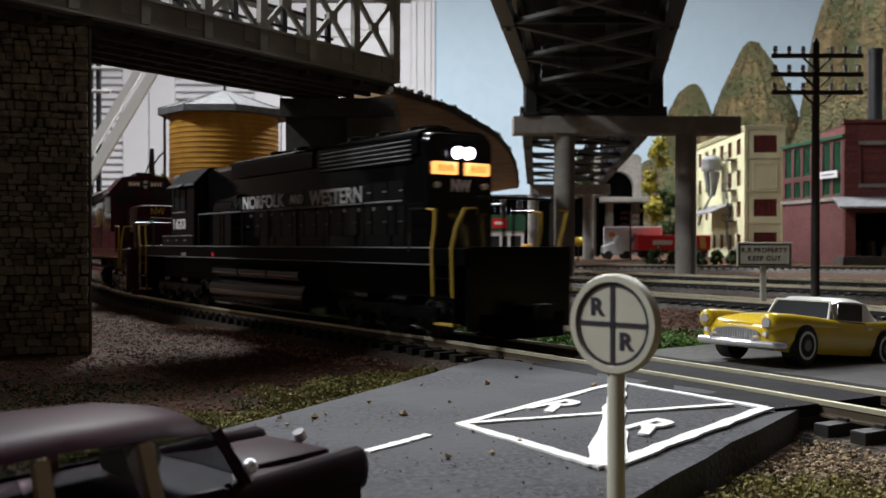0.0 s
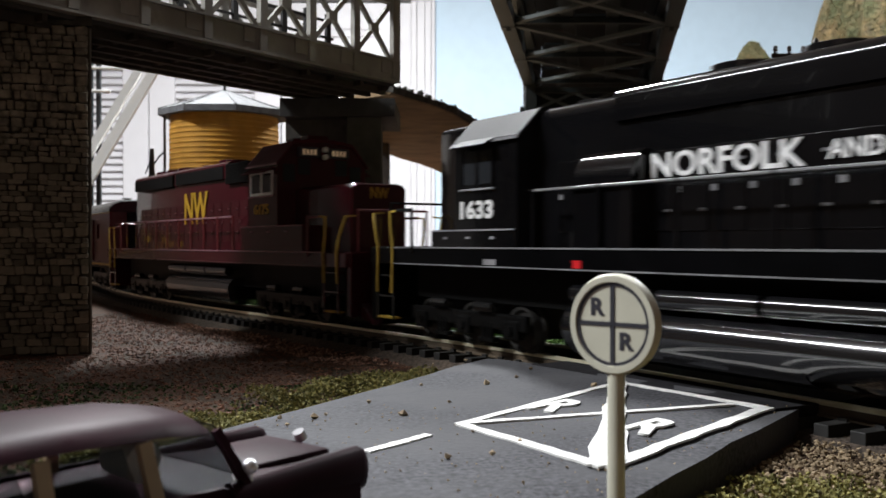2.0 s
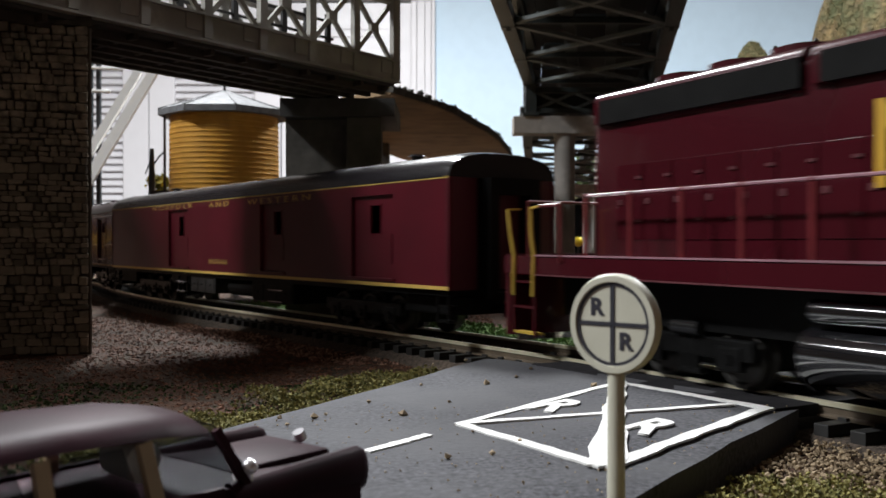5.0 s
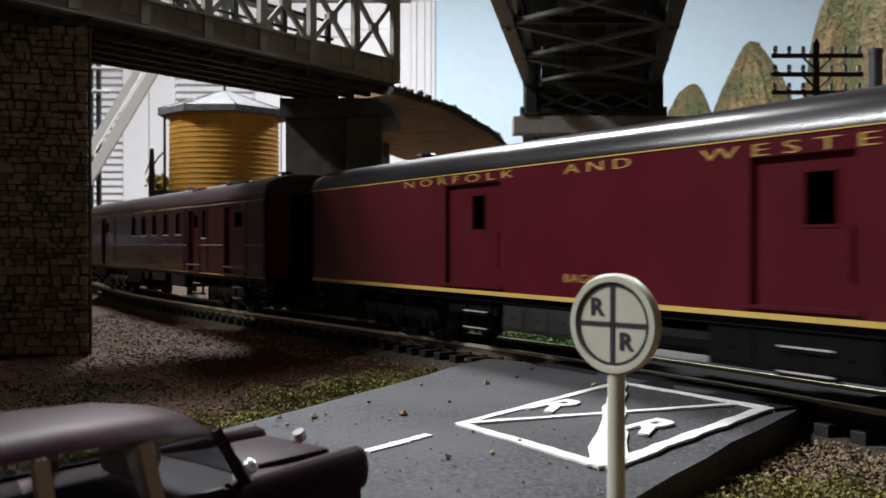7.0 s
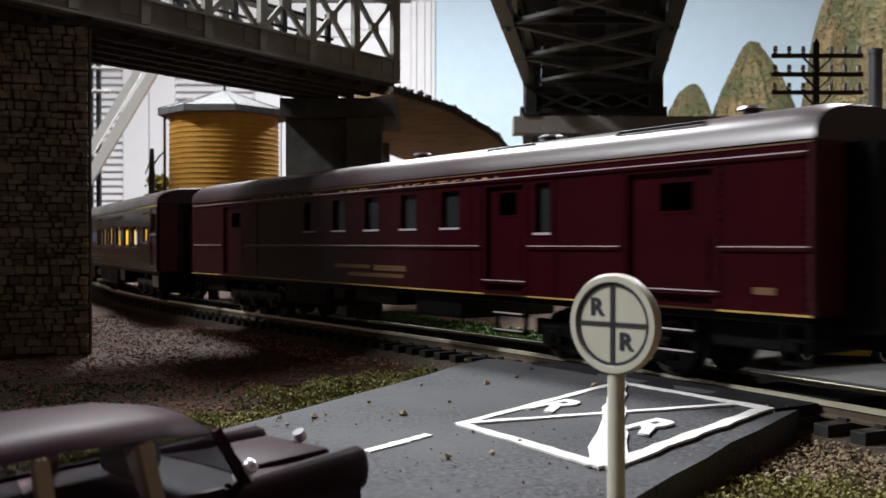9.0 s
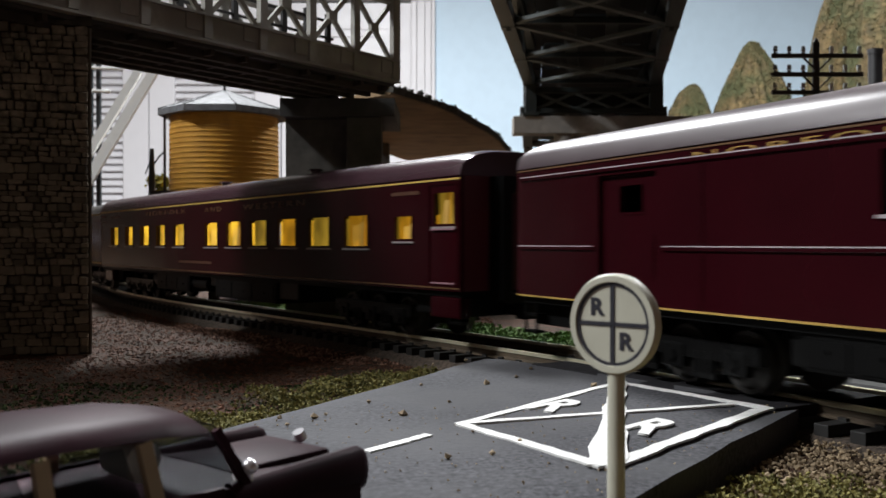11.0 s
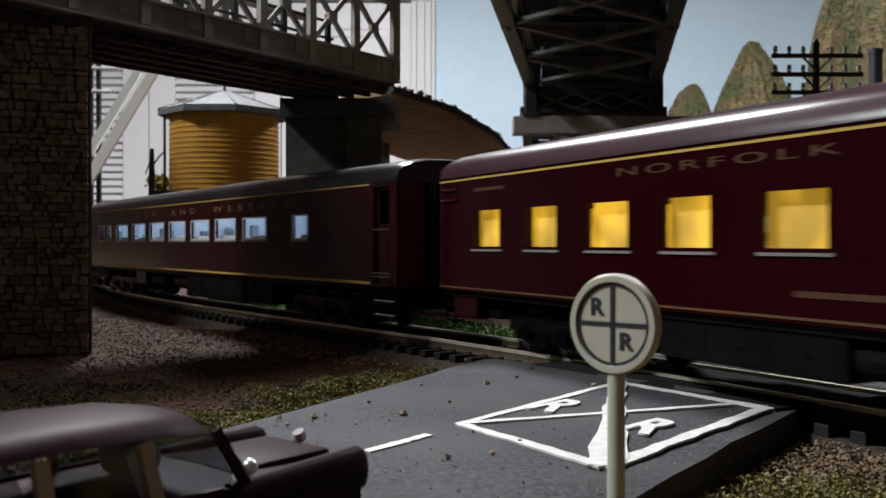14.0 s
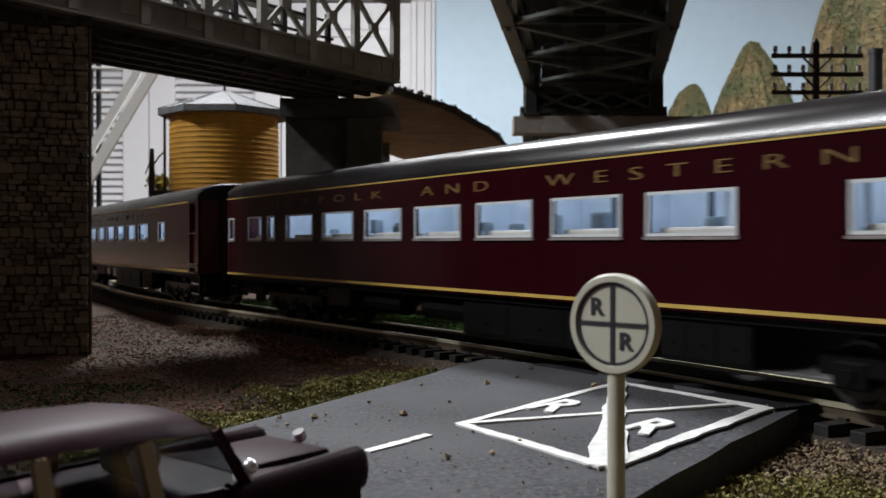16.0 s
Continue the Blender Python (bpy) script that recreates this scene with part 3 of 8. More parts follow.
M_SEAT = mat("seat_cloth", (0.62, 0.62, 0.60), 0.7, vary=0.15, scale=150)
M_SEATFAR = mat("seat_cloth_blue", (0.36, 0.42, 0.46), 0.8, vary=0.25, scale=150)
M_SEATDARK = mat("seat_frame_dark", (0.10, 0.12, 0.15), 0.6, vary=0.2, scale=150)
# The curtain emits faintly, imitating light that comes through the cloth.
M_CURTAIN = mat("curtain", (0.42, 0.26, 0.06), 0.8, vary=0.15, scale=200, emit=(0.8, 0.4, 0.03), power=0.16)
# Blinds glow by themselves in place of lamps inside the car.
M_BLINDS = [mat("lit_blind_" + n, (0.45, 0.30, 0.06), 0.7, vary=0.2, scale=120, second_scale=70, emit=c, power=p)
            for n, c, p in (("bright", (1.0, 0.56, 0.04), 1.05), ("warm", (1.0, 0.46, 0.02), 0.55), ("dim", (0.80, 0.50, 0.05), 0.36))]
for m in M_BLINDS:  # noise in the emission stands in for uneven lamplight behind the blind
    nt = m.node_tree
    tc, ns, mr = nt.nodes.new("ShaderNodeTexCoord"), nt.nodes.new("ShaderNodeTexNoise"), nt.nodes.new("ShaderNodeMapRange")
    ns.inputs["Scale"].default_value, ns.inputs["Detail"].default_value = 95.0, 1.5
    power = nt.nodes["Principled BSDF"].inputs["Emission Strength"].default_value
    mr.inputs[1].default_value, mr.inputs[2].default_value, mr.inputs[3].default_value, mr.inputs[4].default_value = 0.38, 0.62, power * 0.35, power
    nt.links.new(tc.outputs["Object"], ns.inputs["Vector"])
    nt.links.new(ns.outputs[0], mr.inputs[0])
    nt.links.new(mr.outputs[0], nt.nodes["Principled BSDF"].inputs["Emission Strength"])

GOLD2 = [(41.0, 0.7, M_GOLD), (14.0, 0.6, M_GOLD)]

# the two-door baggage car
passenger_car("baggage", "maroon baggage car with gold lettering and black roof", -141.6, 139.5, [],
              [(-61.3, -38.3, 15.8, 38.9, (-50.8, -45.6, 28.4, 36.1)), (30.0, 48.4, 15.8, 38.4, (39.3, 44.7, 28.0, 35.7)), (92, 114, 15.8, 38.4, (101, 106.5, 28.0, 35.7))],
              M_BLACKROOF, stripes=[(41.3, 0.6, M_GOLD), (13.7, 0.9, M_GOLD)],
              texts=[("NORFOLK", -81.3, -33.0, 39.3, 41.0, M_GOLDTHIN, 1.5), ("AND", -15.9, 3.0, 38.9, 40.7, M_GOLDTHIN, 1.5), ("WESTERN", 19.8, 66.5, 38.6, 40.5, M_GOLDTHIN, 1.5), ("BAGGAGE", -15.9, 1.8, 17.6, 19.2, M_GOLDTHIN, 1.05)],
              roof_bits=[(-100, 0, "vent"), (100, 0, "vent")], boxes=[(-39.3, -13.8, 6.1, M_CASEGREY), (20, 52, 5.5, M_UNDER)])
# the mail and coach combine
passenger_car("mail", "dark maroon mail car with small windows", -121.0, 148.0,
              [(-25.4 + 18.3 * i, -18.2 + 18.3 * i, 29.0, 37.7) for i in range(5)] + [(82.3, 86.9, 27.5, 38.0)],
              [(65.3, 78.2, 14.6, 38.0, (69, 75, 31.5, 36.5)), (108.8, 128.5, 14.6, 38.2, (116.1, 123.6, 31.1, 36.2)), (-89.7, -72, 14.6, 38.2, (-84, -77, 31, 36))],
              M_MAILROOF, stripes=[(41.0, 0.3, M_GOLDFAINT), (13.6, 0.35, M_GOLDTHIN)], side_mat=M_MAROONMID, boxes=[(-40, -12, 6.5, M_UNDER)],
              plates=[(137.0, 141.2, 16.8, 18.0, M_GOLDFAINT), (-6, 14, 18.4, 19.4, M_GOLDFAINT), (16, 32, 18.0, 19.4, M_GOLDFAINT), (2, 31, 16.2, 17.2, M_GOLDFAINT)],
              texts=[("NORFOLK", -62, -14, 39.2, 40.5, M_GOLDTHIN, 1.3), ("AND", -4, 13, 39.1, 40.4, M_GOLDTHIN, 1.3), ("WESTERN", 25, 69.4, 39.0, 40.3, M_GOLDTHIN, 1.3)],
              roof_bits=[(14, 0, "vent"), (68, 0, "vent"), (124, 0, "vent"), (62, 80, "grab"), (103, 126, "grab")], ribs=[-60, 59.5, 63.6, 79.6, 88.5, 107.6, 130.2, 146.6], belts=[(23.9, [(-120, -91), (-70, 63.5), (80, 107), (130, 147.5)]), (16.2, [(64, 79.5), (107.5, 130)]), (38.9, [(-119, 147)])])
# the sleeping car with glowing blinds
SLEEPER_W = [(-126.9, -113.7), (-102.8, -90.2), (-79.8, -66.5), (-57.2, -45.0), (-34.6, -21.5), (1.0, 14.3), (22.5, 36.5), (44.0, 58.0), (66.5, 80.0), (88.7, 102.3), (111.0, 124.6), (138.3, 147.2), (156.8, 165.6)]
sleeper = passenger_car("sleeper", "maroon sleeping car with glowing yellow blinds", -145.0, 168.0,
                        [(a, b, 29.6, 38.0) if a > 150 else (a, b, 26.0, 32.6) if a > 130 else (a, b, 24.1, 33.4) for a, b in SLEEPER_W], [], M_ROOFMAROON, stripes=[(40.6, 0.45, M_GOLD), (14.1, 0.4, M_GOLDFAINT)], side_mat=M_MAROONDARK,
                        window_fn=blind_window,
                        texts=[("NORFOLK", -70, -20, 37.6, 39.2, M_GOLDFAINT, 1.35), ("AND", 1, 18, 37.2, 38.9, M_GOLDFAINT, 1.3), ("WESTERN", 38, 86, 37.0, 38.9, M_GOLDFAINT, 1.3)],
                        roof_bits=[(-142.5, -136.5, "louver"), (-20, 0, "vent"), (60, 0, "vent")], boxes=[(-60, -20, 5.5, M_UNDER), (8, 62, 5.0, M_UNDER)], skirt=0.0)
bm = bmesh.new()
for z in (36, 38.6):
    for s in (-1, 1):
        rod(bm, (-143, s * (SIDE + 0.5), z), (-135, s * (SIDE + 0.5), z), 0.25, 0.25, 6)
part("grab_iron", bm, M_MAROON, sleeper)
for b0, b1, z0, z1 in ((-28, 8, 17.4, 18.3), (137, 150.3, 37.7, 38.6), (-126.3, -112.3, 37.6, 38.4)):
    bm = bmesh.new()
    box(bm, b0, b1, -SIDE - 0.15, -SIDE + 0.1, z0, z1)
    part("name_bar", bm, M_GOLDDIM, sleeper, "small unreadable gold name bar")
for s in (-1, 1):
    bm = bmesh.new()
    panel(bm, 154.2, 167.4, 14.6, 40.2, s * SIDE - 0.3 if s < 0 else s * SIDE - 0.1, 0.4, [(155.0, 166.8, 15.2, 39.6)])
    dr = part("side_door", bm, M_MAROONDARK, sleeper)
    bm = bmesh.new()
    for z in (15.4, 28.6):
        rod(bm, (156, s * (SIDE + 0.35), z), (166, s * (SIDE + 0.35), z), 0.25, 0.25, 6)
    part("door_bar", bm, M_MAROONRAIL, dr)
    bm = bmesh.new()
    box(bm, -138.4, -126.4, *sorted((s * (SIDE - 4), s * (SIDE - 0.6))), 6.9, 12.0, 0.4)
    part("step_box", bm, M_MAROONDARK, sleeper, "maroon step box under the end")
    bm = bmesh.new()
    box(bm, 154.5, 167, *sorted((s * (SIDE - 4), s * (SIDE - 0.6))), 6.9, 12.0, 0.4)
    part("step_box", bm, M_MAROONDARK, sleeper, "maroon step box under the end")
# two day coaches with bright windows
COACH_W = [(-159.0, -154.0), (-140.1, -128.4), (-123.0, -117.3), (-107.7, -88.4), (-81.4, -62.1), (-55.1, -35.8), (-28.9, -9.1), (-2.3, 17.4), (24.0, 43.5), (50.2, 69.9), (90.1, 101.0)]
for key, dx, lab in (("coach", 0.0, "maroon day coach with bright windows and gold stripes"), ("rear", -16.5, "last maroon day coach with bright windows")):
    c = passenger_car(key, lab, -161.0 + (dx + 0 if dx == 0 else -6), 152.5 + dx,
                      [(a + dx, b + dx, 26.6, 34.2) for a, b in COACH_W],
                      [(140.5 + dx, 149.0 + dx, 14.3, 40.6, (142.2 + dx, 147.3 + dx, 30.5, 39.6))], M_BLACKROOF,
                      stripes=[(41.2, 0.5, M_GOLD), (14.0, 0.7, M_GOLD)], window_fn=coach_window, side_mat=M_MAROONMID,
                      texts=[("NORFOLK", -120 + dx, -46 + dx, 37.2, 39.2, M_GOLDMID, 2.2), ("AND", -26 + dx, 2 + dx, 37.0, 39.2, M_GOLDMID, 2.1), ("WESTERN", 22 + dx, 91 + dx, 36.8, 39.1, M_GOLDMID, 2.2)], boxes=[(-10 + dx, 47 + dx, 4.0, M_UNDER), (52 + dx, 72 + dx, 4.6, M_UNDER)])
    lit_interior(c, -158 + dx, 136 + dx, M_COACHLIT)
    # Added dark wall keeps the lit cabin from showing in the door window.
    bm = bmesh.new()
    box(bm, 137.2 + dx, 138.0 + dx, -SIDE + 2.2, SIDE - 2.2, 15, 40.5)
    for s in (-1, 1):
        box(bm, 138.0 + dx, 150.5 + dx, s * (SIDE - 5) - 0.4, s * (SIDE - 5) + 0.4, 15, 40.5)
    part("vestibule_wall", bm, M_PILOT, c, "added dark wall that blocks cabin light behind the door")
    for s in (-1, 1):
        for z in (16.2, 17.2, 29.0):
            bm = bmesh.new()
            rod(bm, (141 + dx, s * (SIDE + 0.2), z), (150 + dx, s * (SIDE + 0.2), z), 0.25, 0.25, 6)
            part("door_bar", bm, M_STEEL, c)
# ---- the two diesel locomotives ----
def tube(bm, pts, r, n=6):
    for a, b in zip(pts, pts[1:]):
        rod(bm, a, b, r, r, n)
        g = bmesh.ops.create_icosphere(bm, subdivisions=1, radius=r * 1.02)
        bmesh.ops.translate(bm, vec=b, verts=g["verts"])


def hood_profile(hw, base, top, chamfer=3.0, flat=0.55):
    c = [(hw, top - chamfer), (hw * 0.985, top - chamfer * 0.68), (hw * 0.94, top - chamfer * 0.40), (hw * 0.86, top - chamfer * 0.18), (hw * 0.74, top - chamfer * 0.06), (hw * flat, top)]
    return [(-hw, base), (hw, base)] + c + [(-y, z) for y, z in reversed(c)]


def loco(key, label, c, paint, roof, rail_mat):
    """A six-axle road diesel. c: its main lengths along x; +x is the way it runs."""
    d = c["nose"]  # +1: cab end leads, -1: long hood leads
    e = thing("locomotive", label, "locomotive", group="locomotives of the train")
    hw, walkz, top = 11.3, c["walk"], c["top"]
    h0, h1 = c["hood"]
    # frame and walkway
    bm = bmesh.new()
    box(bm, c["end0"], c["end1"], -SIDE, SIDE, walkz - 4.2, walkz, 0.3)
    part("walkway", bm, M_PILOT if paint is M_BLACKLOCO else paint, e)
    bm = bmesh.new()
    box(bm, c["end0"] + 14, c["end1"] - 14, -10, 10, walkz - 13, walkz - 4.2)
    part("underframe", bm, M_UNDER, e)
    # long hood
    bm = bmesh.new()
    prof = hood_profile(hw, walkz, top)
    ends = [(h0, 0.92), (h0 + 1.5, 1.0), (h1 - 1.5, 1.0), (h1, 0.92)]
    loft(bm, [[(x, y * (0.5 + 0.5 * k), walkz + (z - walkz) * (0.8 + 0.2 * k)) for y, z in prof] for x, k in ends])
    part("long_hood", bm, paint, e, "", 38)
    # hood doors with hinges and latches
    x = h0 + 8
    i = 0
    while x < h1 - 12:
        w = 8.4
        for s in (-1, 1):
            bm = bmesh.new()
            box(bm, x, x + w - 0.6, s * hw - 0.25, s * hw + 0.25, walkz + 3.5, walkz + 18.5, 0.1)
            dr = part("hood_door", bm, paint, e)
            bm = bmesh.new()
            for z in (7, 15.5):
                box(bm, x + w - 2.4, x + w - 0.9, s * hw - 0.55, s * hw + 0.55, walkz + z, walkz + z + 0.5)
            box(bm, x + 0.5, x + 1.6, s * hw - 0.5, s * hw + 0.5, walkz + 10.5, walkz + 11.6)
            # latches in a lighter tone that imitates their glints
            part("latch", bm, M_GREYGLINT if paint is M_BLACKLOCO else M_MAROONGLINT, dr)
        x += w
        i += 1
    # radiator grilles, dynamic brake recess
    go = 0.2 if paint is M_BLACKLOCO else 0.75
    for g0, g1, z0, z1, n, mt, lab in c["grilles"]:
        for s in (-1, 1):
            bm = bmesh.new()
            box(bm, g0, g1, s * (hw + go) - 0.5, s * (hw + go) + 0.5, z0, z1)
            gr = part("grille", bm, mt, e, lab)
            for j in range(n):
                z = z0 + (z1 - z0) * (j + 0.5) / n
                bm = bmesh.new()
                bar(bm, (g0, s * (hw + go + 0.6), z), (g1, s * (hw + go + 0.6), z), 0.5, 0.35)
                # slats of the black engine carry their highlight lines as pale colour
                part("slat", bm, M_GREYGLINT if paint is M_BLACKLOCO else mt, gr)
    # flared roof edge strips and roof pieces
    for r0, r1 in c["ridges"]:
        bm = bmesh.new()
        pr = hood_profile(hw + 0.9, top - 6, top + 0.9, 2.6, 0.72)
        loft(bm, [[(x, y, z) for y, z in pr] for x in (r0, r1)])
        part("roof_section", bm, roof, e, "", 38)
    for fx in c["fans"]:
        bm = bmesh.new()
        rod(bm, (fx, 0, top), (fx, 0, top + 2.6), 6.6, 6.4, 20)
        f = part("roof_fan", bm, roof, e, "", 30)
        bm = bmesh.new()
        for k in range(4):
            rod(bm, (fx, 0, top + 2.55), (fx, 0, top + 2.9), 5.6 - k * 1.3, 5.4 - k * 1.3, 20)
        part("fan_grille", bm, M_UNDER, f)
    for fx, z in c["caps"]:
        bm = bmesh.new()
        box(bm, fx - 3, fx + 3, -4, 4, z, z + 1.9, 0.5)
        part("roof_hatch", bm, roof, e)
    # cab
    a, b = c["cab"]
    cz, ez = c["cabtop"], c["eave"]
    bm = bmesh.new()
    prof = [(-SIDE + 0.6, walkz), (SIDE - 0.6, walkz), (SIDE - 0.6, ez), (SIDE - 6.5, cz - 0.9), (4, cz), (-4, cz), (-SIDE + 6.5, cz - 0.9), (-SIDE + 0.6, ez)]
    loft(bm, [[(x, y, z) for y, z in prof] for x in (a, b)])
    part("cab", bm, paint, e)
    bm = bmesh.new()
    prof = [(SIDE - 0.1, ez - 0.2), (SIDE - 6.3, cz - 0.5), (4, cz + 0.5), (-4, cz + 0.5), (-SIDE + 6.3, cz - 0.5), (-SIDE + 0.1, ez - 0.2), (-SIDE + 0.1, ez - 1.0), (-SIDE + 6.5, cz - 1.3), (0, cz - 0.5), (SIDE - 6.5, cz - 1.3), (SIDE - 0.1, ez - 1.0)]
    loft(bm, [[(x, y, z) for y, z in prof] for x in (a - 0.8, b + 0.8)])
    part("cab_roof", bm, M_CABROOF if paint is M_BLACKLOCO else M_CABROOFRED, e)
    w0, w1, wz0, wz1 = c["win"]
    for s in (-1, 1):
        y = s * (SIDE - 0.6)
        bm = bmesh.new()
        panel(bm, w0 - 0.8, w1 + 0.8, wz0 - 0.8, wz1 + 0.8, y - 0.4, 0.8, [(w0, w0 + (w1 - w0) * 0.46, wz0, wz1), (w0 + (w1 - w0) * 0.54, w1, wz0, wz1)])
        fr = part("side_window", bm, c["winframe"], e)
        bm = bmesh.new()
        box(bm, w0, w1, y - 0.15, y + 0.15, wz0, wz1)
        part("pane", bm, M_DARKGLASS, fr)
        bm = bmesh.new()
        loft(bm, [[(x, y, wz1 + 2.0), (x, y + s * 3.4, wz1 + 0.2), (x, y + s * 3.4, wz1 - 0.1), (x, y, wz1 + 1.5)] for x in (w0 - 1.5, w1 + 1.5)])
        part("awning", bm, M_CABROOF if paint is M_BLACKLOCO else M_CABROOFRED, fr)
        # drip rail and arm rest in pale tones, painted highlights
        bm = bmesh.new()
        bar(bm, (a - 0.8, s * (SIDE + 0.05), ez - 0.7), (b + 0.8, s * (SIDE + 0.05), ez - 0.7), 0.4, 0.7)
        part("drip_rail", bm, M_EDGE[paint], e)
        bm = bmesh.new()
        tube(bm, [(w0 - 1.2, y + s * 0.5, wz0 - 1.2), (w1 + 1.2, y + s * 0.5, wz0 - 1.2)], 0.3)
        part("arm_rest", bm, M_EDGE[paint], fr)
    fx = b if d > 0 else a
    for s in (-1, 1):
        for y0, y1, z0, z1 in ((4.8, 9.2, cz - 11.5, cz - 6.2), (10.3, 14.6, cz - 14, cz - 8.2)):
            bm = bmesh.new()
            panel(bm, s * y0 if s > 0 else -y1, s * y1 if s > 0 else -y0, z0, z1, -0.3, 0.6)
            bmesh.ops.transform(bm, matrix=Matrix.Translation((fx, 0, 0)) @ pose(0, 0, 0, 0, 0, 90), verts=bm.verts)
            part("windshield", bm, M_DARKGLASS, e)
    # short nose
    n0, n1, nz, nw = c["shortnose"]
    bm = bmesh.new()
    prof = hood_profile(nw, walkz, nz, 1.6, 0.8)
    xs = [(n0, 1.0), (n1 - d * 1.5, 1.0), (n1, 0.93)]
    loft(bm, [[(x, y * k, walkz + (z - walkz) * (0.7 + 0.3 * k)) for y, z in prof] for x, k in xs])
    part("short_hood", bm, paint, e, "", 38)
    # low boxes beside the cab and along the sill
    for b0, b1, z1 in c["boxes"]:
        for s in (-1, 1):
            bm = bmesh.new()
            y0, y1 = sorted((s * 10, s * (SIDE - 0.4)))
            box(bm, b0, b1, y0, y1, walkz, z1, 0.35)
            bb = part("battery_box", bm, paint, e)
            # lid edge coloured pale to imitate the light it catches
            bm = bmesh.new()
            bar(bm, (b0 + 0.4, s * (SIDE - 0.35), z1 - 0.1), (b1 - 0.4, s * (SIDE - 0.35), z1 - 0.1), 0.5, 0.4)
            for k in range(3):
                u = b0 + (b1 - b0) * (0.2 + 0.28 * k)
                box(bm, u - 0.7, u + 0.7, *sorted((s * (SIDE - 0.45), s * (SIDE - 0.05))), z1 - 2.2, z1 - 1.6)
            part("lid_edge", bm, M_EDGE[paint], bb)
    for b0, b1, z0, z1 in c["blister"]:
        for s in (-1, 1):
            bm = bmesh.new()
            pr = [(s * hw * 0.9, z0), (s * 16.2, z0)] + [(s * (hw * 0.9 + (16.2 - hw * 0.9) * math.cos(q * math.pi / 14)), z1 - 6.5 + 6.5 * math.sin(q * math.pi / 14)) for q in range(8)]
            loft(bm, [[(x, y, z) for y, z in pr] for x in (b0, b1)])
            part("filter_housing", bm, paint, e, "", 40)
    # fuel tank, air tanks, trucks
    t0, t1 = c["tank"]
    bm = bmesh.new()
    arc = [(12.0 + 4.4 * math.cos(q * math.pi / 16), 8.2 + 4.4 * math.sin(q * math.pi / 16)) for q in range(9)]
    pr = [(-12.5, 2.6), (12.5, 2.6), (15.6, 5.0)] + arc + [(-y, z) for y, z in reversed(arc)] + [(-15.6, 5.0)]
    loft(bm, [[(x, y, z) for y, z in pr] for x in (t0, t1)])
    part("fuel_tank", bm, M_TANKBLACK, e, "", 50)
    for s in (-1, 1):
        for k in range(3):
            u0 = t0 + 2 + k * (t1 - t0 - 4) / 3
            bm = bmesh.new()
            rod(bm, (u0, s * 14.2, 15.0), (u0 + (t1 - t0 - 4) / 3 - 1.5, s * 14.2, 15.0), 1.9, 1.9, 14)
            part("air_tank", bm, M_TANKBLACK, e, "", 30)
    for tx in c["trucks"]:
        tr = truck(e, tx, 3, 20)
        for s in (-1, 1):
            bm = bmesh.new()
            for k in (-1, 1):
                rod(bm, (tx + k * 10 - 3.4, s * 12.8, 10.2), (tx + k * 10 + 3.4, s * 12.8, 10.2), 1.3, 1.3, 12)
            part("brake_cylinder", bm, M_BRAKE, tr, "", 30)
    # ends: pilot, steps, handrails
    for k, x in ((1, c["end1"]), (-1, c["end0"])):
        bm = bmesh.new()
        box(bm, x - 1.0, x + 1.0, -SIDE + 1, SIDE - 1, 4.0, walkz + 0.4, 0.3)
        loft(bm, [[(x + k * 0.5, -13, 4), (x + k * 0.5, 13, 4), (x + k * 0.5, 13, 8), (x + k * 0.5, -13, 8)], [(x + k * 4.5, -11, 2), (x + k * 4.5, 11, 2), (x + k * 1.5, 13, 8), (x + k * 1.5, -13, 8)]])
        part("pilot", bm, M_PILOT if paint is M_BLACKLOCO else paint, e)
        coupler(e, x, k)
        for s in (-1, 1):
            xs = x - k * 8.8
            bm = bmesh.new()
            for xx in (xs - 4.4, xs + 4.4):
                box(bm, xx - 0.35, xx + 0.35, s * SIDE - 0.2 if s > 0 else -SIDE - 0.2, s * SIDE + 0.2, 4.6, walkz)
            st = part("step_well", bm, paint, e)
            for z in (5.2, 11.0, 16.6):
                bm = bmesh.new()
                y0, y1 = sorted((s * (SIDE - 2.2), s * (SIDE + 0.1)))
                box(bm, xs - 4.4, xs + 4.4, y0, y1, z - 0.25, z + 0.25)
                part("step", bm, M_YELLOWRAIL if z < 6 else paint, st)
            # the bent yellow grab rails
            gt, gb = c["grab"]
            for xx, lean in ((x - k * 12.8, 0), (x - k * 4.5, 1)):
                bm = bmesh.new()
                y = s * (SIDE + 0.3)
                pts = [(xx, y, gb), (xx - k * 0.5, y, walkz), (xx + k * (0.6 if not lean else 1.2), y, walkz + 5), (xx + k * (0.9 if not lean else 3.6), y - s * 0.8 * lean, walkz + gt)]
                if not lean:
                    pts.append((xx - k * 2.5, y, walkz + gt + 0.3))
                else:
                    pts.append((xx + k * 3.6, s * 13.5, walkz + gt + 0.2))
                for p, q in zip(pts, pts[1:]):
                    bar(bm, p, q, 0.62, 0.5, (1, 0, 0) if abs((Vector(q) - Vector(p)).z) > 2 else (0, 0, 1))
                part("grab_rail", bm, M_YELLOWRAIL, e, "bent yellow grab rail")
                if not lean:
                    bm = bmesh.new()
                    tube(bm, [(xx - k * 2.5, y, walkz + gt + 0.3), (xx - k * 10.5, y, walkz + gt + 0.4), (xx - k * 10.8, y, walkz - 1)], 0.4)
                    part("platform_rail", bm, rail_mat, e)
        bm = bmesh.new()
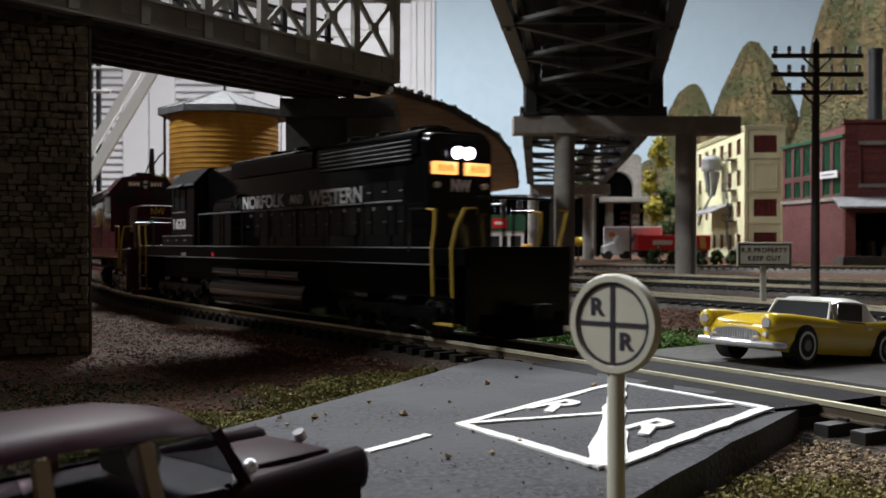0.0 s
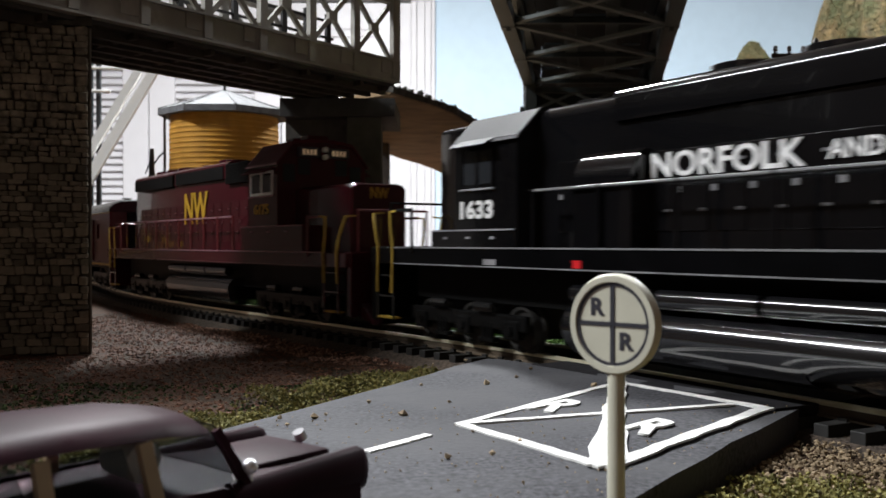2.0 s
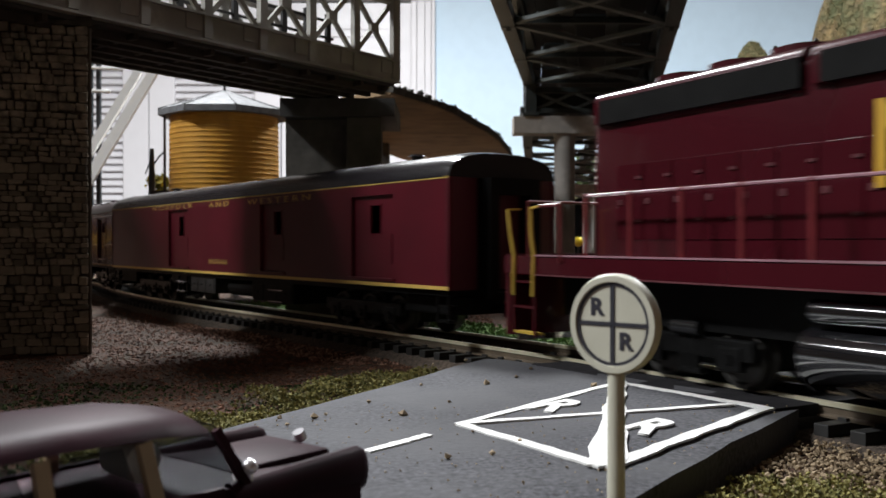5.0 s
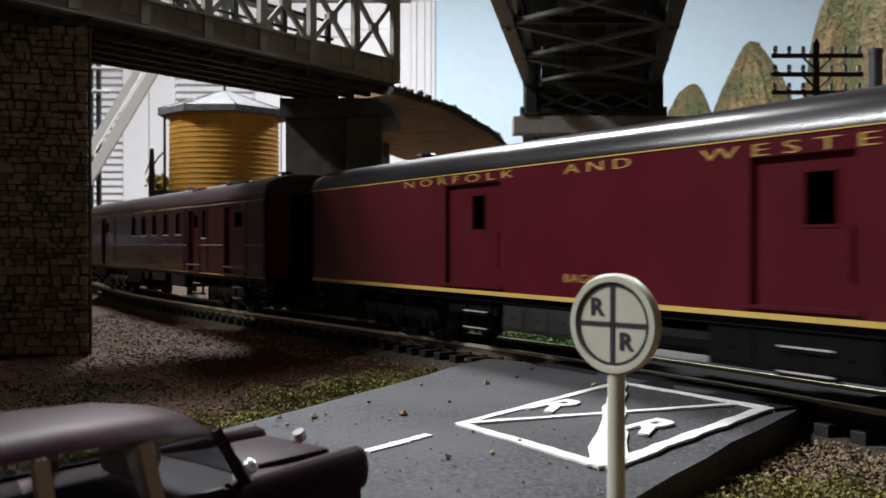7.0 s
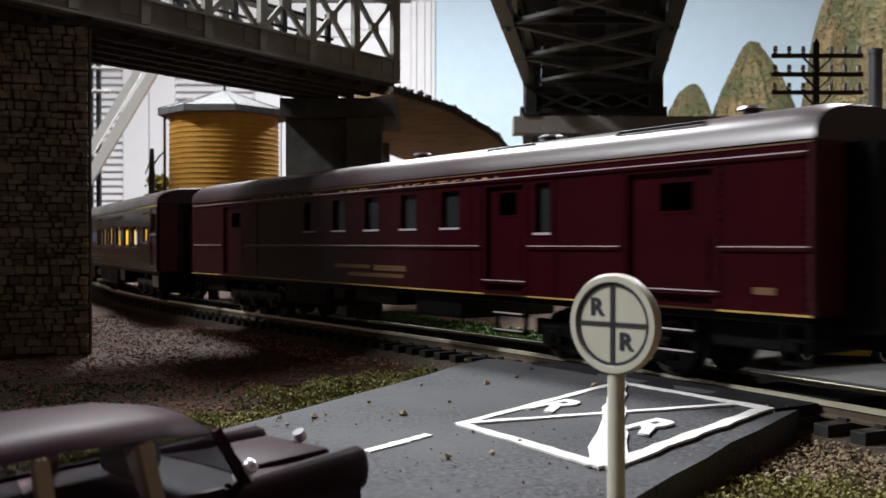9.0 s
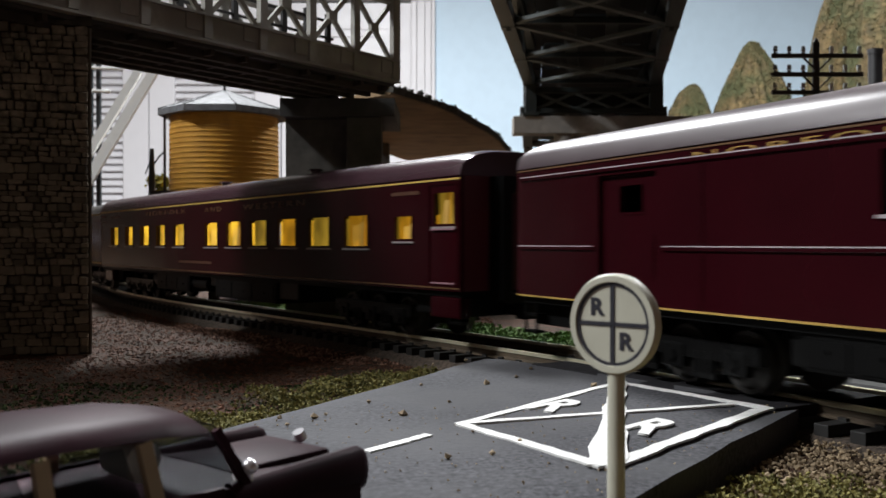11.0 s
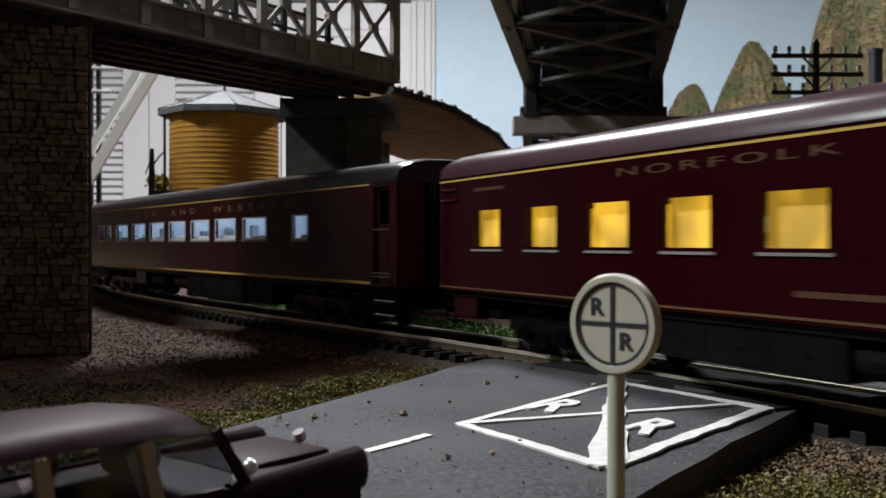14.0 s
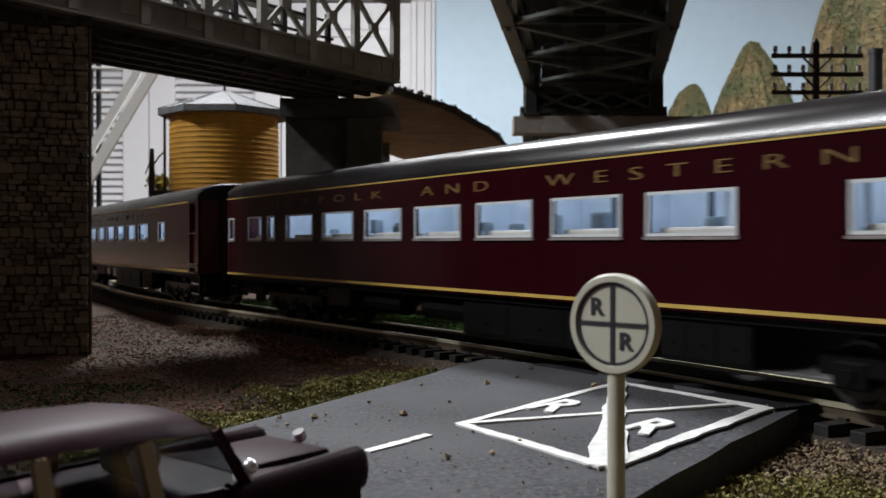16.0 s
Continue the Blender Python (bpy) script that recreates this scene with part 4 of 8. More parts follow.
        tube(bm, [(x - k * 2, -12, walkz), (x - k * 2, -12, walkz + 12.5), (x - k * 2, 12, walkz + 12.5), (x - k * 2, 12, walkz)], 0.35)
        part("end_rail", bm, rail_mat, e)
    r0, r1 = c["rail"]
    for s in (-1, 1):
        y = s * (SIDE - 0.3)
        # handrail coloured lighter than the body for its highlight
        bm = bmesh.new()
        tube(bm, [(r0, y, walkz + 12.4), (r1, y, walkz + 12.4)], 0.32)
        part("handrail", bm, M_RAILGREY if paint is M_BLACKLOCO else M_MAROONRAIL, e)
        n = c["posts"]
        for i in range(n):
            xx = r0 + (r1 - r0) * i / (n - 1)
            bm = bmesh.new()
            bar(bm, (xx, y, walkz - 2.5), (xx, y, walkz + 12.6), 0.45, 0.9, (1, 0, 0))
            g = bmesh.ops.create_icosphere(bm, subdivisions=1, radius=0.6)
            bmesh.ops.translate(bm, vec=(xx, y, walkz + 12.4), verts=g["verts"])
            part("handrail_post", bm, rail_mat, e)
        # pale strips painted as highlights along the walkway edges
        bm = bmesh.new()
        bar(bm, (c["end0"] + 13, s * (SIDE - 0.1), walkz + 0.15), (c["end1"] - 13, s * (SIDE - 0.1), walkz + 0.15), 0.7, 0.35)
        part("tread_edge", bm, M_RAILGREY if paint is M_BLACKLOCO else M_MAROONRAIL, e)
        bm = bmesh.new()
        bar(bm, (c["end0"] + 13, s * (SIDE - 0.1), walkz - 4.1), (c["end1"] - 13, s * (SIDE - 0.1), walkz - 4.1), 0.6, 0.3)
        part("sill_edge", bm, M_GREYGLINT if paint is M_BLACKLOCO else M_MAROONGLINT, e)
    for body, u0, u1, z0, z1, m, side, bold in c["texts"]:
        for s in (-1, 1):
            mm = Matrix.Translation(((u0 + u1) / 2, s * side, (z0 + z1) / 2)) @ pose(0, 0, 0, 0, 0, 0 if s < 0 else 180)
            part("lettering", letters(body, u1 - u0, z1 - z0, mm, 0.2, 1.0, bold), m, e)
    # number boards and headlights on the leading end
    lx, lz, numz = c["front"]
    for s, w in ((-1, 1), (1, 1)):
        bm = bmesh.new()
        y0, y1 = (-9.6, -1.4) if s < 0 else (1.4, 9.6)
        box(bm, lx - 0.4, lx + 0.7, y0, y1, numz - 1.7, numz + 1.7, 0.35)
        nb = part("number_board", bm, c["board"], e, "lit orange number board" if c["lit"] else "number board")
        bm = bmesh.new()
        for k in range(4):
            box(bm, lx + 0.6, lx + 0.85, y0 + 1.6 + k * 1.4, y0 + 2.4 + k * 1.4, numz - 0.9, numz + 0.9)
        part("number_bar", bm, c["digits"], nb)
    # a wide pair of lit lamps, or two small ones one above the other
    lamps = ((-1.8, 0, 1.75), (1.8, 0, 1.75)) if c["lit"] else ((0, 1.25, 0.95), (0, -1.25, 0.95))
    wy, wz = (4.0, 2.1) if c["lit"] else (1.3, 2.5)
    bm = bmesh.new()
    box(bm, lx - 0.5, lx + 1.0, -wy, wy, lz - wz, lz + wz, 1.0)
    hl = part("headlight_housing", bm, paint, e)
    for y, dz, r in lamps:
        bm = bmesh.new()
        rod(bm, (lx + 0.6, y, lz + dz), (lx + 1.9, y, lz + dz), r, r * 0.9, 16)
        part("headlight", bm, M_HEADLIT if c["lit"] else M_CARWHITE, hl)
    for y in (-8, 8):
        bm = bmesh.new()
        rod(bm, (lx - 0.3, y, c["marker"]), (lx + 0.9, y, c["marker"]), 0.9, 0.8, 12)
        part("marker_light", bm, M_CARWHITE, e)
    bm = letters("NW", 6.4, 3.4, Matrix.Translation((c["nwx"], 0, c["nwz"])) @ pose(0, 0, 0, 0, 0, 90), 0.2, 1.0, 0.02)
    part("nose_lettering", bm, c["nwmat"], e)
    TRAIN[key] = (e, 70)
    return e


M_MAROONPOST = mat("dull_red_rail", (0.13, 0.017, 0.02), 0.35, vary=0.2, scale=120, coat=0.3)
# Edge tones lightened to imitate lamp highlights.
M_EDGE = {M_BLACKLOCO: mat("black_edge_glint", (0.30, 0.30, 0.32), 0.25, vary=0.4, scale=120, coat=0.5), M_MAROONLOCO: mat("maroon_edge_glint", (0.26, 0.13, 0.16), 0.25, vary=0.4, scale=120, coat=0.5)}
M_DIGITWHITE = mat("number_white", (0.75, 0.70, 0.66), 0.5, vary=0.2, scale=200, emit=(1.0, 0.62, 0.32), power=0.10)
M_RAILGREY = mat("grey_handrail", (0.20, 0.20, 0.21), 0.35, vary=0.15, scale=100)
# Lighter tones painted in for glints; the grey also serves a plate.
M_MAROONGLINT = mat("maroon_glint", (0.11, 0.04, 0.045), 0.3, vary=0.2, scale=120)
M_GREYGLINT = mat("grey_glint", (0.22, 0.22, 0.23), 0.3, vary=0.3, scale=120)
M_TANKBLACK = mat("tank_gloss_black", (0.008, 0.008, 0.009), 0.12, vary=0.2, scale=60, spec=1.0, coat=1.0)
M_BRAKE = mat("brake_black", (0.010, 0.010, 0.010), 0.2, vary=0.2, scale=100, coat=0.8)
M_GRILLE = mat("grille_black", (0.008, 0.008, 0.008), 0.6, vary=0.3, scale=200, spec=0.08)
M_NUMDIGIT = mat("dim_digit", (0.65, 0.30, 0.10), 0.6, vary=0.1, scale=200, emit=(0.9, 0.30, 0.06), power=0.9)

black = loco("black", "glossy black diesel locomotive with white lettering", dict(
    grab=(9.6, 12.0), nose=-1, walk=24.0, top=55.2, hood=(-28.2, 124), end0=-96, end1=149, cab=(-53, -28), cabtop=55.6, eave=49.2, win=(-49.4, -37.6, 38.9, 47.4), winframe=M_BLACKLOCO,
    shortnose=(-52, -70.5, 54.8, 10.6), boxes=[(-64, -28.5, 28.4)], blister=[(-9.8, 6.8, 24.0, 43.7)],
    grilles=[(67, 118, 47.2, 53.6, 5, M_GRILLE, "black louvred radiator grille"), (1.5, 62, 49.2, 53.2, 0, M_GRILLE, "dark dynamic brake recess")],
    ridges=[(-2, 62), (65, 121)], fans=[20, 40, 76, 93, 110], caps=[(-20, 54.8), (-9, 54.8)], trucks=(-56, 105), tank=(-13.3, 62.7), rail=(-22, 122), posts=8,
    texts=[("NORFOLK", 7.9, 41.4, 37.4, 42.1, M_WHITELETTER, 11.85, 0.02), ("AND", 45.5, 55, 38.2, 41.2, M_WHITELETTER, 11.85, 0.015), ("WESTERN", 59.5, 92.1, 37.2, 42.0, M_WHITELETTER, 11.85, 0.02), ("1633", -50.4, -37.0, 30.9, 35.2, M_WHITELETTER, SIDE - 0.4, 0.03)],
    front=(124.2, 49.6, 45.4), board=M_NUMLIT, lit=True, digits=M_NUMDIGIT, marker=40.8, nwx=124.4, nwz=40.8, nwmat=M_WHITELETTER), M_BLACKLOCO, M_BLACKLOCO, M_BLACKLOCO)
maroon = loco("maroon", "maroon diesel locomotive with yellow monogram lettering", dict(
    grab=(10.6, 13.5), nose=1, walk=22.4, top=55.8, hood=(-86, 62), end0=-113, end1=130, cab=(60, 83), cabtop=59.6, eave=52.0, win=(63.0, 79.2, 42.2, 48.6), winframe=M_CARWHITE,
    shortnose=(82, 120, 43.6, 10.0), boxes=[(53.5, 101.5, 31.0)], blister=[],
    grilles=[(-83, -31, 49.6, 54.4, 0, M_GRILLE, "dark radiator grille"), (-27, 26, 49.8, 54.6, 0, M_GRILLE, "dark dynamic brake recess"), (29, 50, 47.5, 55.0, 9, M_GRILLE, "dark filter grille")],
    ridges=[(-29, 28), (-85, -31)], fans=[-70, -55, -40, 8], caps=[(-16, 56.4), (36, 55.6), (66, 60.0), (77, 60.0)], trucks=(-66, 82), tank=(-28, 40), rail=(-81.2, 46.6), posts=10,
    texts=[("NW", -17.6, 8.3, 33.1, 46.0, M_YELLOWLETTER, 11.85, 0.015), ("6175", 65.1, 76.6, 34.9, 38.5, M_YELLOWLETTER, SIDE - 0.4, 0.02)],
    front=(83.6, 55.4, 55.6), board=M_BLACKLETTER, lit=False, digits=M_DIGITWHITE, marker=41.0, nwx=120.1, nwz=40.6, nwmat=M_YELLOWLETTER), M_MAROONLOCO, M_MAROONLOCO, M_MAROONPOST)


def red_tag(x):
    """Small red stencil on both sills of the black locomotive."""
    for s in (-1, 1):
        bm = bmesh.new()
        box(bm, x - 1.2, x + 1.2, s * SIDE - 0.12, s * SIDE + 0.12, 20.2, 21.8)
        part("red_tag", bm, M_TRAILERRED, black, "small red stencil")
    for s in (-1, 1):
        bm = bmesh.new()
        box(bm, -40.3, -35.3, s * SIDE - 0.12, s * SIDE + 0.12, 20.3, 21.6)
        part("builder_plate", bm, M_GREYGLINT, black, "small grey plate")


red_tag(-7.3)
# ---- setting: table-top land, road, tracks, room ----
RND = random.Random(11)
ROAD_Z = 5.0


def land_height(x, y):
    z = 0.9 * noise.noise((x * 0.02, y * 0.02, 0.3)) + 0.5 * noise.noise((x * 0.09, y * 0.09, 1.3))
    if y > 850:
        z += min(10.0, (y - 850) * 0.022)
    return z - 0.6


def axis(lo, hi, fine0, fine1, step, growth=1.25):
    xs = list(np.arange(fine0, fine1 + 0.1, step))
    s = step
    while xs[-1] < hi:
        s *= growth
        xs.append(min(hi, xs[-1] + s))
    s = step
    while xs[0] > lo:
        s *= growth
        xs.insert(0, max(lo, xs[0] - s))
    return xs


def build_ground():
    xs, ys = axis(-2400, 2400, -180, 200, 4.0), axis(-900, 3195, 20, 560, 4.0)
    bm = bmesh.new()
    vs = [[bm.verts.new((x, y, land_height(x, y))) for x in xs] for y in ys]
    for a, b in zip(vs, vs[1:]):
        for i in range(len(xs) - 1):
            bm.faces.new((a[i], a[i + 1], b[i + 1], b[i]))
    tagged(part("ground", bm, M_DIRT, None, "", 60), "brown model-railway ground with fine scatter", "ground", "", "structure")


def scatter(name, points, size, material, label, category, squash=0.8, seed=3, kind="stuff", faces=0):
    """Many small irregular grains on the ground as one mesh."""
    r = random.Random(seed)
    verts, polys = [], []
    if faces == 0:  # rough stones: skewed octahedra
        base = [(1, 0, 0), (-1, 0, 0), (0, 1, 0), (0, -1, 0), (0, 0, 1), (0, 0, -1)]
        tris = [(0, 2, 4), (2, 1, 4), (1, 3, 4), (3, 0, 4), (2, 0, 5), (1, 2, 5), (3, 1, 5), (0, 3, 5)]
    else:  # foam turf: crossed flakes
        base = [(-1, -0.3, 0), (1, -0.2, 0.2), (0.2, 0.4, 1.0), (-0.2, 1, 0.1), (0.1, -1, 0.3), (0, 0.2, -0.8)]
        tris = [(0, 1, 2), (3, 4, 2), (0, 3, 5), (1, 4, 2), (1, 3, 5), (0, 4, 2)]
    for x, y, z, s in points:
        q = Euler((r.uniform(0, 6.28), r.uniform(0, 6.28), r.uniform(0, 6.28))).to_matrix()
        k = len(verts)
        for b in base:
            v = q @ Vector([c * s * size * r.uniform(0.6, 1.3) for c in b])
            verts.append(((x + v.x) * K, (y + v.y) * K, (z + v.z * squash) * K))
        polys += [(a + k, b + k, c + k) for a, b, c in tris]
    me = bpy.data.meshes.new(name)
    me.from_pydata(verts, [], polys)
    me.materials.append(material)
    return tagged(new(name, me), label, category, "", kind)


def island_mat(name, base, second, rough=0.95, vary=0.45):
    """Colour that changes from grain to grain."""
    m = mat(name, base, rough, vary=0.25, scale=800)
    nt = m.node_tree
    g = nt.nodes.new("ShaderNodeNewGeometry")
    ramp = nt.nodes.new("ShaderNodeMix")
    ramp.data_type = "RGBA"
    ramp.inputs[6].default_value, ramp.inputs[7].default_value = (*base, 1), (*second, 1)
    nt.links.new(g.outputs["Random Per Island"], ramp.inputs[0])
    nt.links.new(ramp.outputs[2], nt.nodes["Principled BSDF"].inputs["Base Color"])
    return m


M_TURFG = island_mat("turf_grains", (0.27, 0.235, 0.07), (0.085, 0.085, 0.022))
M_GREENG = island_mat("green_grains", (0.12, 0.23, 0.045), (0.06, 0.13, 0.02))
M_STONEG = island_mat("stone_grains", (0.38, 0.29, 0.18), (0.11, 0.075, 0.045))
M_REDG = island_mat("earth_grains", (0.165, 0.070, 0.037), (0.055, 0.024, 0.012))
M_REDGRAVEL = island_mat("red_gravel_grains", (0.40, 0.235, 0.165), (0.11, 0.055, 0.036))
M_BUSH = island_mat("bush_grains", (0.06, 0.09, 0.02), (0.02, 0.035, 0.008))
M_YELLOWLEAF = island_mat("yellow_leaf_grains", (0.34, 0.28, 0.02), (0.10, 0.10, 0.015))
M_HILLG = island_mat("hill_grains", (0.080, 0.060, 0.021), (0.034, 0.040, 0.012))

ROAD_EDGE_L = [(9.5, 212), (-10, 172), (-29, 134.7), (-58, 78), (-95, 5)]
ROAD_EDGE_R = [(57, 148), (38, 122), (19.7, 96.4), (4, 74), (-30, 5)]
build_ground()


def in_road(x, y, pad=3):
    for edge, sgn in ((ROAD_EDGE_L, 1), (ROAD_EDGE_R, -1)):
        for (x0, y0), (x1, y1) in zip(edge, edge[1:]):
            if y1 <= y <= y0:
                xe = x0 + (x1 - x0) * (y - y0) / (y1 - y0)
                if sgn * (x - xe) < -pad:
                    return False
                break
        else:
            return False
    return True


def near_track(x, y, pad):
    return any((x - COURSE[i][0]) ** 2 + (y - COURSE[i][1]) ** 2 < pad * pad for i in range(-140, 40, 2))


def strew(n, x0, x1, y0, y1, seed, keep, s0=0.5, s1=1.3, lift=0.0):
    r = random.Random(seed)
    out = []
    while len(out) < n:
        x, y = r.uniform(x0, x1), r.uniform(y0, y1)
        if not keep(x, y, r):
            n -= 0.2
            continue
        out.append((x, y, land_height(x, y) + lift * r.random(), r.uniform(s0, s1)))
    return out


FREE = lambda x, y, r: not in_road(x, y, -1) and not near_track(x, y, 15)
pts = strew(15000, -150, 20, 130, 420, 1, lambda x, y, r: FREE(x, y, r), 0.5, 1.5)
scatter("earth_scatter", pts, 0.55, M_REDG, "fine brown earth scatter", "earth", 0.7, 4)
pts = strew(6500, -100, 20, 240, 480, 2, lambda x, y, r: not near_track(x, y, 9) and near_track(x, y, 34) and not in_road(x, y, -1), 0.5, 1.3)
scatter("ballast_scatter", pts, 0.62, M_REDGRAVEL, "reddish brown and grey ballast stones beside the track", "gravel", 0.8, 5)


def turf_keep(x, y, r):
    """Turf along the road's far verge, thinning towards the track."""
    t = (y - 134.7) / (212 - 134.7)
    xe = -29 + t * 38
    dist = xe - x
    return FREE(x, y, r) and -1 < dist < 30 and y > 118 and r.random() < 1.1 - dist / 30 + 0.7 * noise.noise((x * 0.08, y * 0.08, 0))


pts = [(x, y, z + max(0.0, 4.2 * noise.noise((x * 0.11, y * 0.11, 7))), q) for x, y, z, q in strew(42000, -75, 14, 125, 218, 3, turf_keep, 0.4, 1.2, 1.8)]
scatter("turf_verge", pts, 0.42, M_TURFG, "olive foam turf along the road verge", "grass", 0.9, 6, faces=1)


def corner_keep(x, y, r):
    return not in_road(x, y, 2) and not near_track(x, y, 14) and x > 12


pts = strew(9500, 12, 95, 70, 140, 7, corner_keep, 0.4, 1.5, 1.0)
scatter("gravel_verge", pts, 0.36, M_STONEG, "tan gravel by the crossing", "gravel", 0.8, 8)
pts = strew(30000, 12, 75, 70, 118, 9, lambda x, y, r: corner_keep(x, y, r) and r.random() < 0.75 + 0.9 * noise.noise((x * 0.1, y * 0.1, 3)) - (y - 96) / 40, 0.4, 1.2, 2.2)
scatter("turf_corner", pts, 0.38, M_TURFG, "olive foam turf by the crossing", "grass", 0.9, 9, faces=1)


def behind_keep(x, y, r):
    for i in range(-100, 20, 3):
        cx, cy, h = COURSE[i]
        dx, dy = x - cx, y - cy
        if dx * dx + dy * dy < 70 * 70:
            side = -math.sin(h) * dx + math.cos(h) * dy
            if 13 < side < 64:
                return True
    return False


def beyond_road(x, y):
    return (x - 66) * -0.8 + (y - 190) * 0.6 < 22 and (x - 66) * 0.6 + (y - 190) * 0.8 > -20


pts = strew(14000, -110, 95, 195, 480, 12, lambda x, y, r: behind_keep(x, y, r) and not beyond_road(x, y), 0.5, 1.2, 1.6)
scatter("grass_strip", pts, 0.95, M_GREENG, "bright green foam grass behind the track", "grass", 0.9, 10, faces=1)
pts = strew(5000, 60, 420, 250, 480, 13, lambda x, y, r: not near_track(x, y, 30) and not beyond_road(x, y) and r.random() < 0.9, 0.6, 1.5)
scatter("earth_scatter", pts, 1.0, M_REDG, "rusty brown earth scatter behind the crossing", "earth", 0.7, 14)

pts = strew(4200, 40, 104, 238, 332, 15, lambda x, y, r: not near_track(x, y, 15) and not beyond_road(x, y) and r.random() < 0.75 + 0.8 * noise.noise((x * 0.05, y * 0.05, 5)) - (y - 290) / 60, 0.5, 1.2, 1.6)
scatter("grass_patch", pts, 0.95, M_GREENG, "bright green foam grass beyond the crossing", "grass", 0.9, 16, faces=1)
pts = strew(5200, -120, -15, 118, 205, 17, lambda x, y, r: FREE(x, y, r) and r.random() < 0.35 + 0.9 * noise.noise((x * 0.03, y * 0.03, 9)), 0.4, 1.1, 0.6)
scatter("turf_thin", pts, 0.55, M_BUSH, "thin dark olive turf on the brown earth", "grass", 0.8, 18, faces=1)


def road_top(y):
    """The slab falls away gently towards the near end."""
    u = min(1.0, max(0.0, (104 - y) / 38))
    return ROAD_Z - 4.2 * u * u * (3 - 2 * u)


# road: a raised slab up to the track, a panel between the rails, and the far side falling away
def road_slab():
    bm = bmesh.new()
    left, right = [], []
    for i in range(13):
        u = i / 12
        def lerp(edge):
            f = u * (len(edge) - 1)
            k = min(int(f), len(edge) - 2)
            a, b = edge[k], edge[k + 1]
            return a[0] + (b[0] - a[0]) * (f - k), a[1] + (b[1] - a[1]) * (f - k)
        left.append(lerp(ROAD_EDGE_L))
        right.append(lerp(ROAD_EDGE_R))
    r = random.Random(2)
    left = [(x + r.uniform(-0.7, 0.7), y + r.uniform(-0.5, 0.5)) for x, y in left]
    right = [(x + r.uniform(-0.4, 0.4), y + r.uniform(-0.4, 0.4)) for x, y in right]
    n = 14
    top, low = [], []
    for (x0, y0), (x1, y1) in zip(left, right):
        top.append([bm.verts.new((x0 + (x1 - x0) * j / n, y0 + (y1 - y0) * j / n, road_top(y0 + (y1 - y0) * j / n) - 0.5 * ((j / n - 0.5) * 2) ** 4 + 0.12 * noise.noise((j * 0.5, y0 * 0.05, 2)))) for j in range(n + 1)])
        low.append([bm.verts.new((x0 + (x1 - x0) * j / n, y0 + (y1 - y0) * j / n, -1.5)) for j in (0, n)])
    for a, b in zip(top, top[1:]):
        for j in range(n):
            bm.faces.new((a[j], a[j + 1], b[j + 1], b[j]))
    for i in range(len(top) - 1):
        bm.faces.new((top[i][0], top[i + 1][0], low[i + 1][0], low[i][0]))
        bm.faces.new((top[i][n], low[i][1], low[i + 1][1], top[i + 1][n]))
    bm.faces.new([*top[0], low[0][1], low[0][0]])
    bm.faces.new([*reversed(top[-1]), low[-1][0], low[-1][1]])
    return bm


tagged(part("road", road_slab(), M_ASPHALT), "dark grey hand-made road slab up to the crossing", "road", "", "structure")


def strip_along(s0, s1, o0, o1, z0, z1, step=5):
    bm = bmesh.new()
    rings = []
    n = max(2, int(abs(s1 - s0) / step))
    for i in range(n + 1):
        s = s0 + (s1 - s0) * i / n
        x, y, h = on_course(s)
        nx, ny = -math.sin(h), math.cos(h)
        rings.append([(x + nx * o, y + ny * o, z) for o, z in ((o0, z0), (o0, z1), (o1, z1), (o1, z0))])
    loft(bm, rings)
    return bm


S_X0, S_X1 = -118, -54  # stretch of the crossing along the track
tagged(part("crossing_panel", strip_along(S_X0, S_X1, -6.6, 6.6, 0, RAIL_TOP - 0.5), M_ASPHALTDARK), "dark panel between the rails of the crossing", "panel", "", "structure")
tagged(part("crossing_apron", strip_along(S_X0, S_X1, -19, -9.1, 0, RAIL_TOP - 0.5), M_ASPHALTDARK), "dark asphalt apron against the near rail", "panel", "", "structure")
tagged(part("crossing_apron", strip_along(S_X0, -34, 9.1, 15, 0, RAIL_TOP - 0.5), M_ASPHALTDARK), "dark asphalt apron against the far rail", "panel", "", "structure")
bm = bmesh.new()
rings = []
for i in range(9):
    u = i / 8
    d = 10 + u * 150
    ring = []
    for s in (S_X0 - 4, S_X0 + 20, -75, -20, 8):
        x, y, h = on_course(s)
        nx, ny = -math.sin(h), math.cos(h)
        ring.append((x + 0.68 * d + 0 * nx, y + 0.73 * d, ROAD_Z - 0.3 - 3.2 * min(1, u * 1.6)))
    rings.append(ring)
top = [[bm.verts.new(p) for p in r] for r in rings]
low = [[bm.verts.new((p[0], p[1], -2)) for p in r] for r in rings]
for a, b in zip(top, top[1:]):
    for j in range(4):
        bm.faces.new((a[j], a[j + 1], b[j + 1], b[j]))
for i in range(8):
    for j in (0, 4):
        bm.faces.new((top[i][j], top[i + 1][j], low[i + 1][j], low[i][j]))
tagged(part("road", bm, M_ASPHALTPALE), "grey road falling away beyond the crossing", "road", "", "structure")


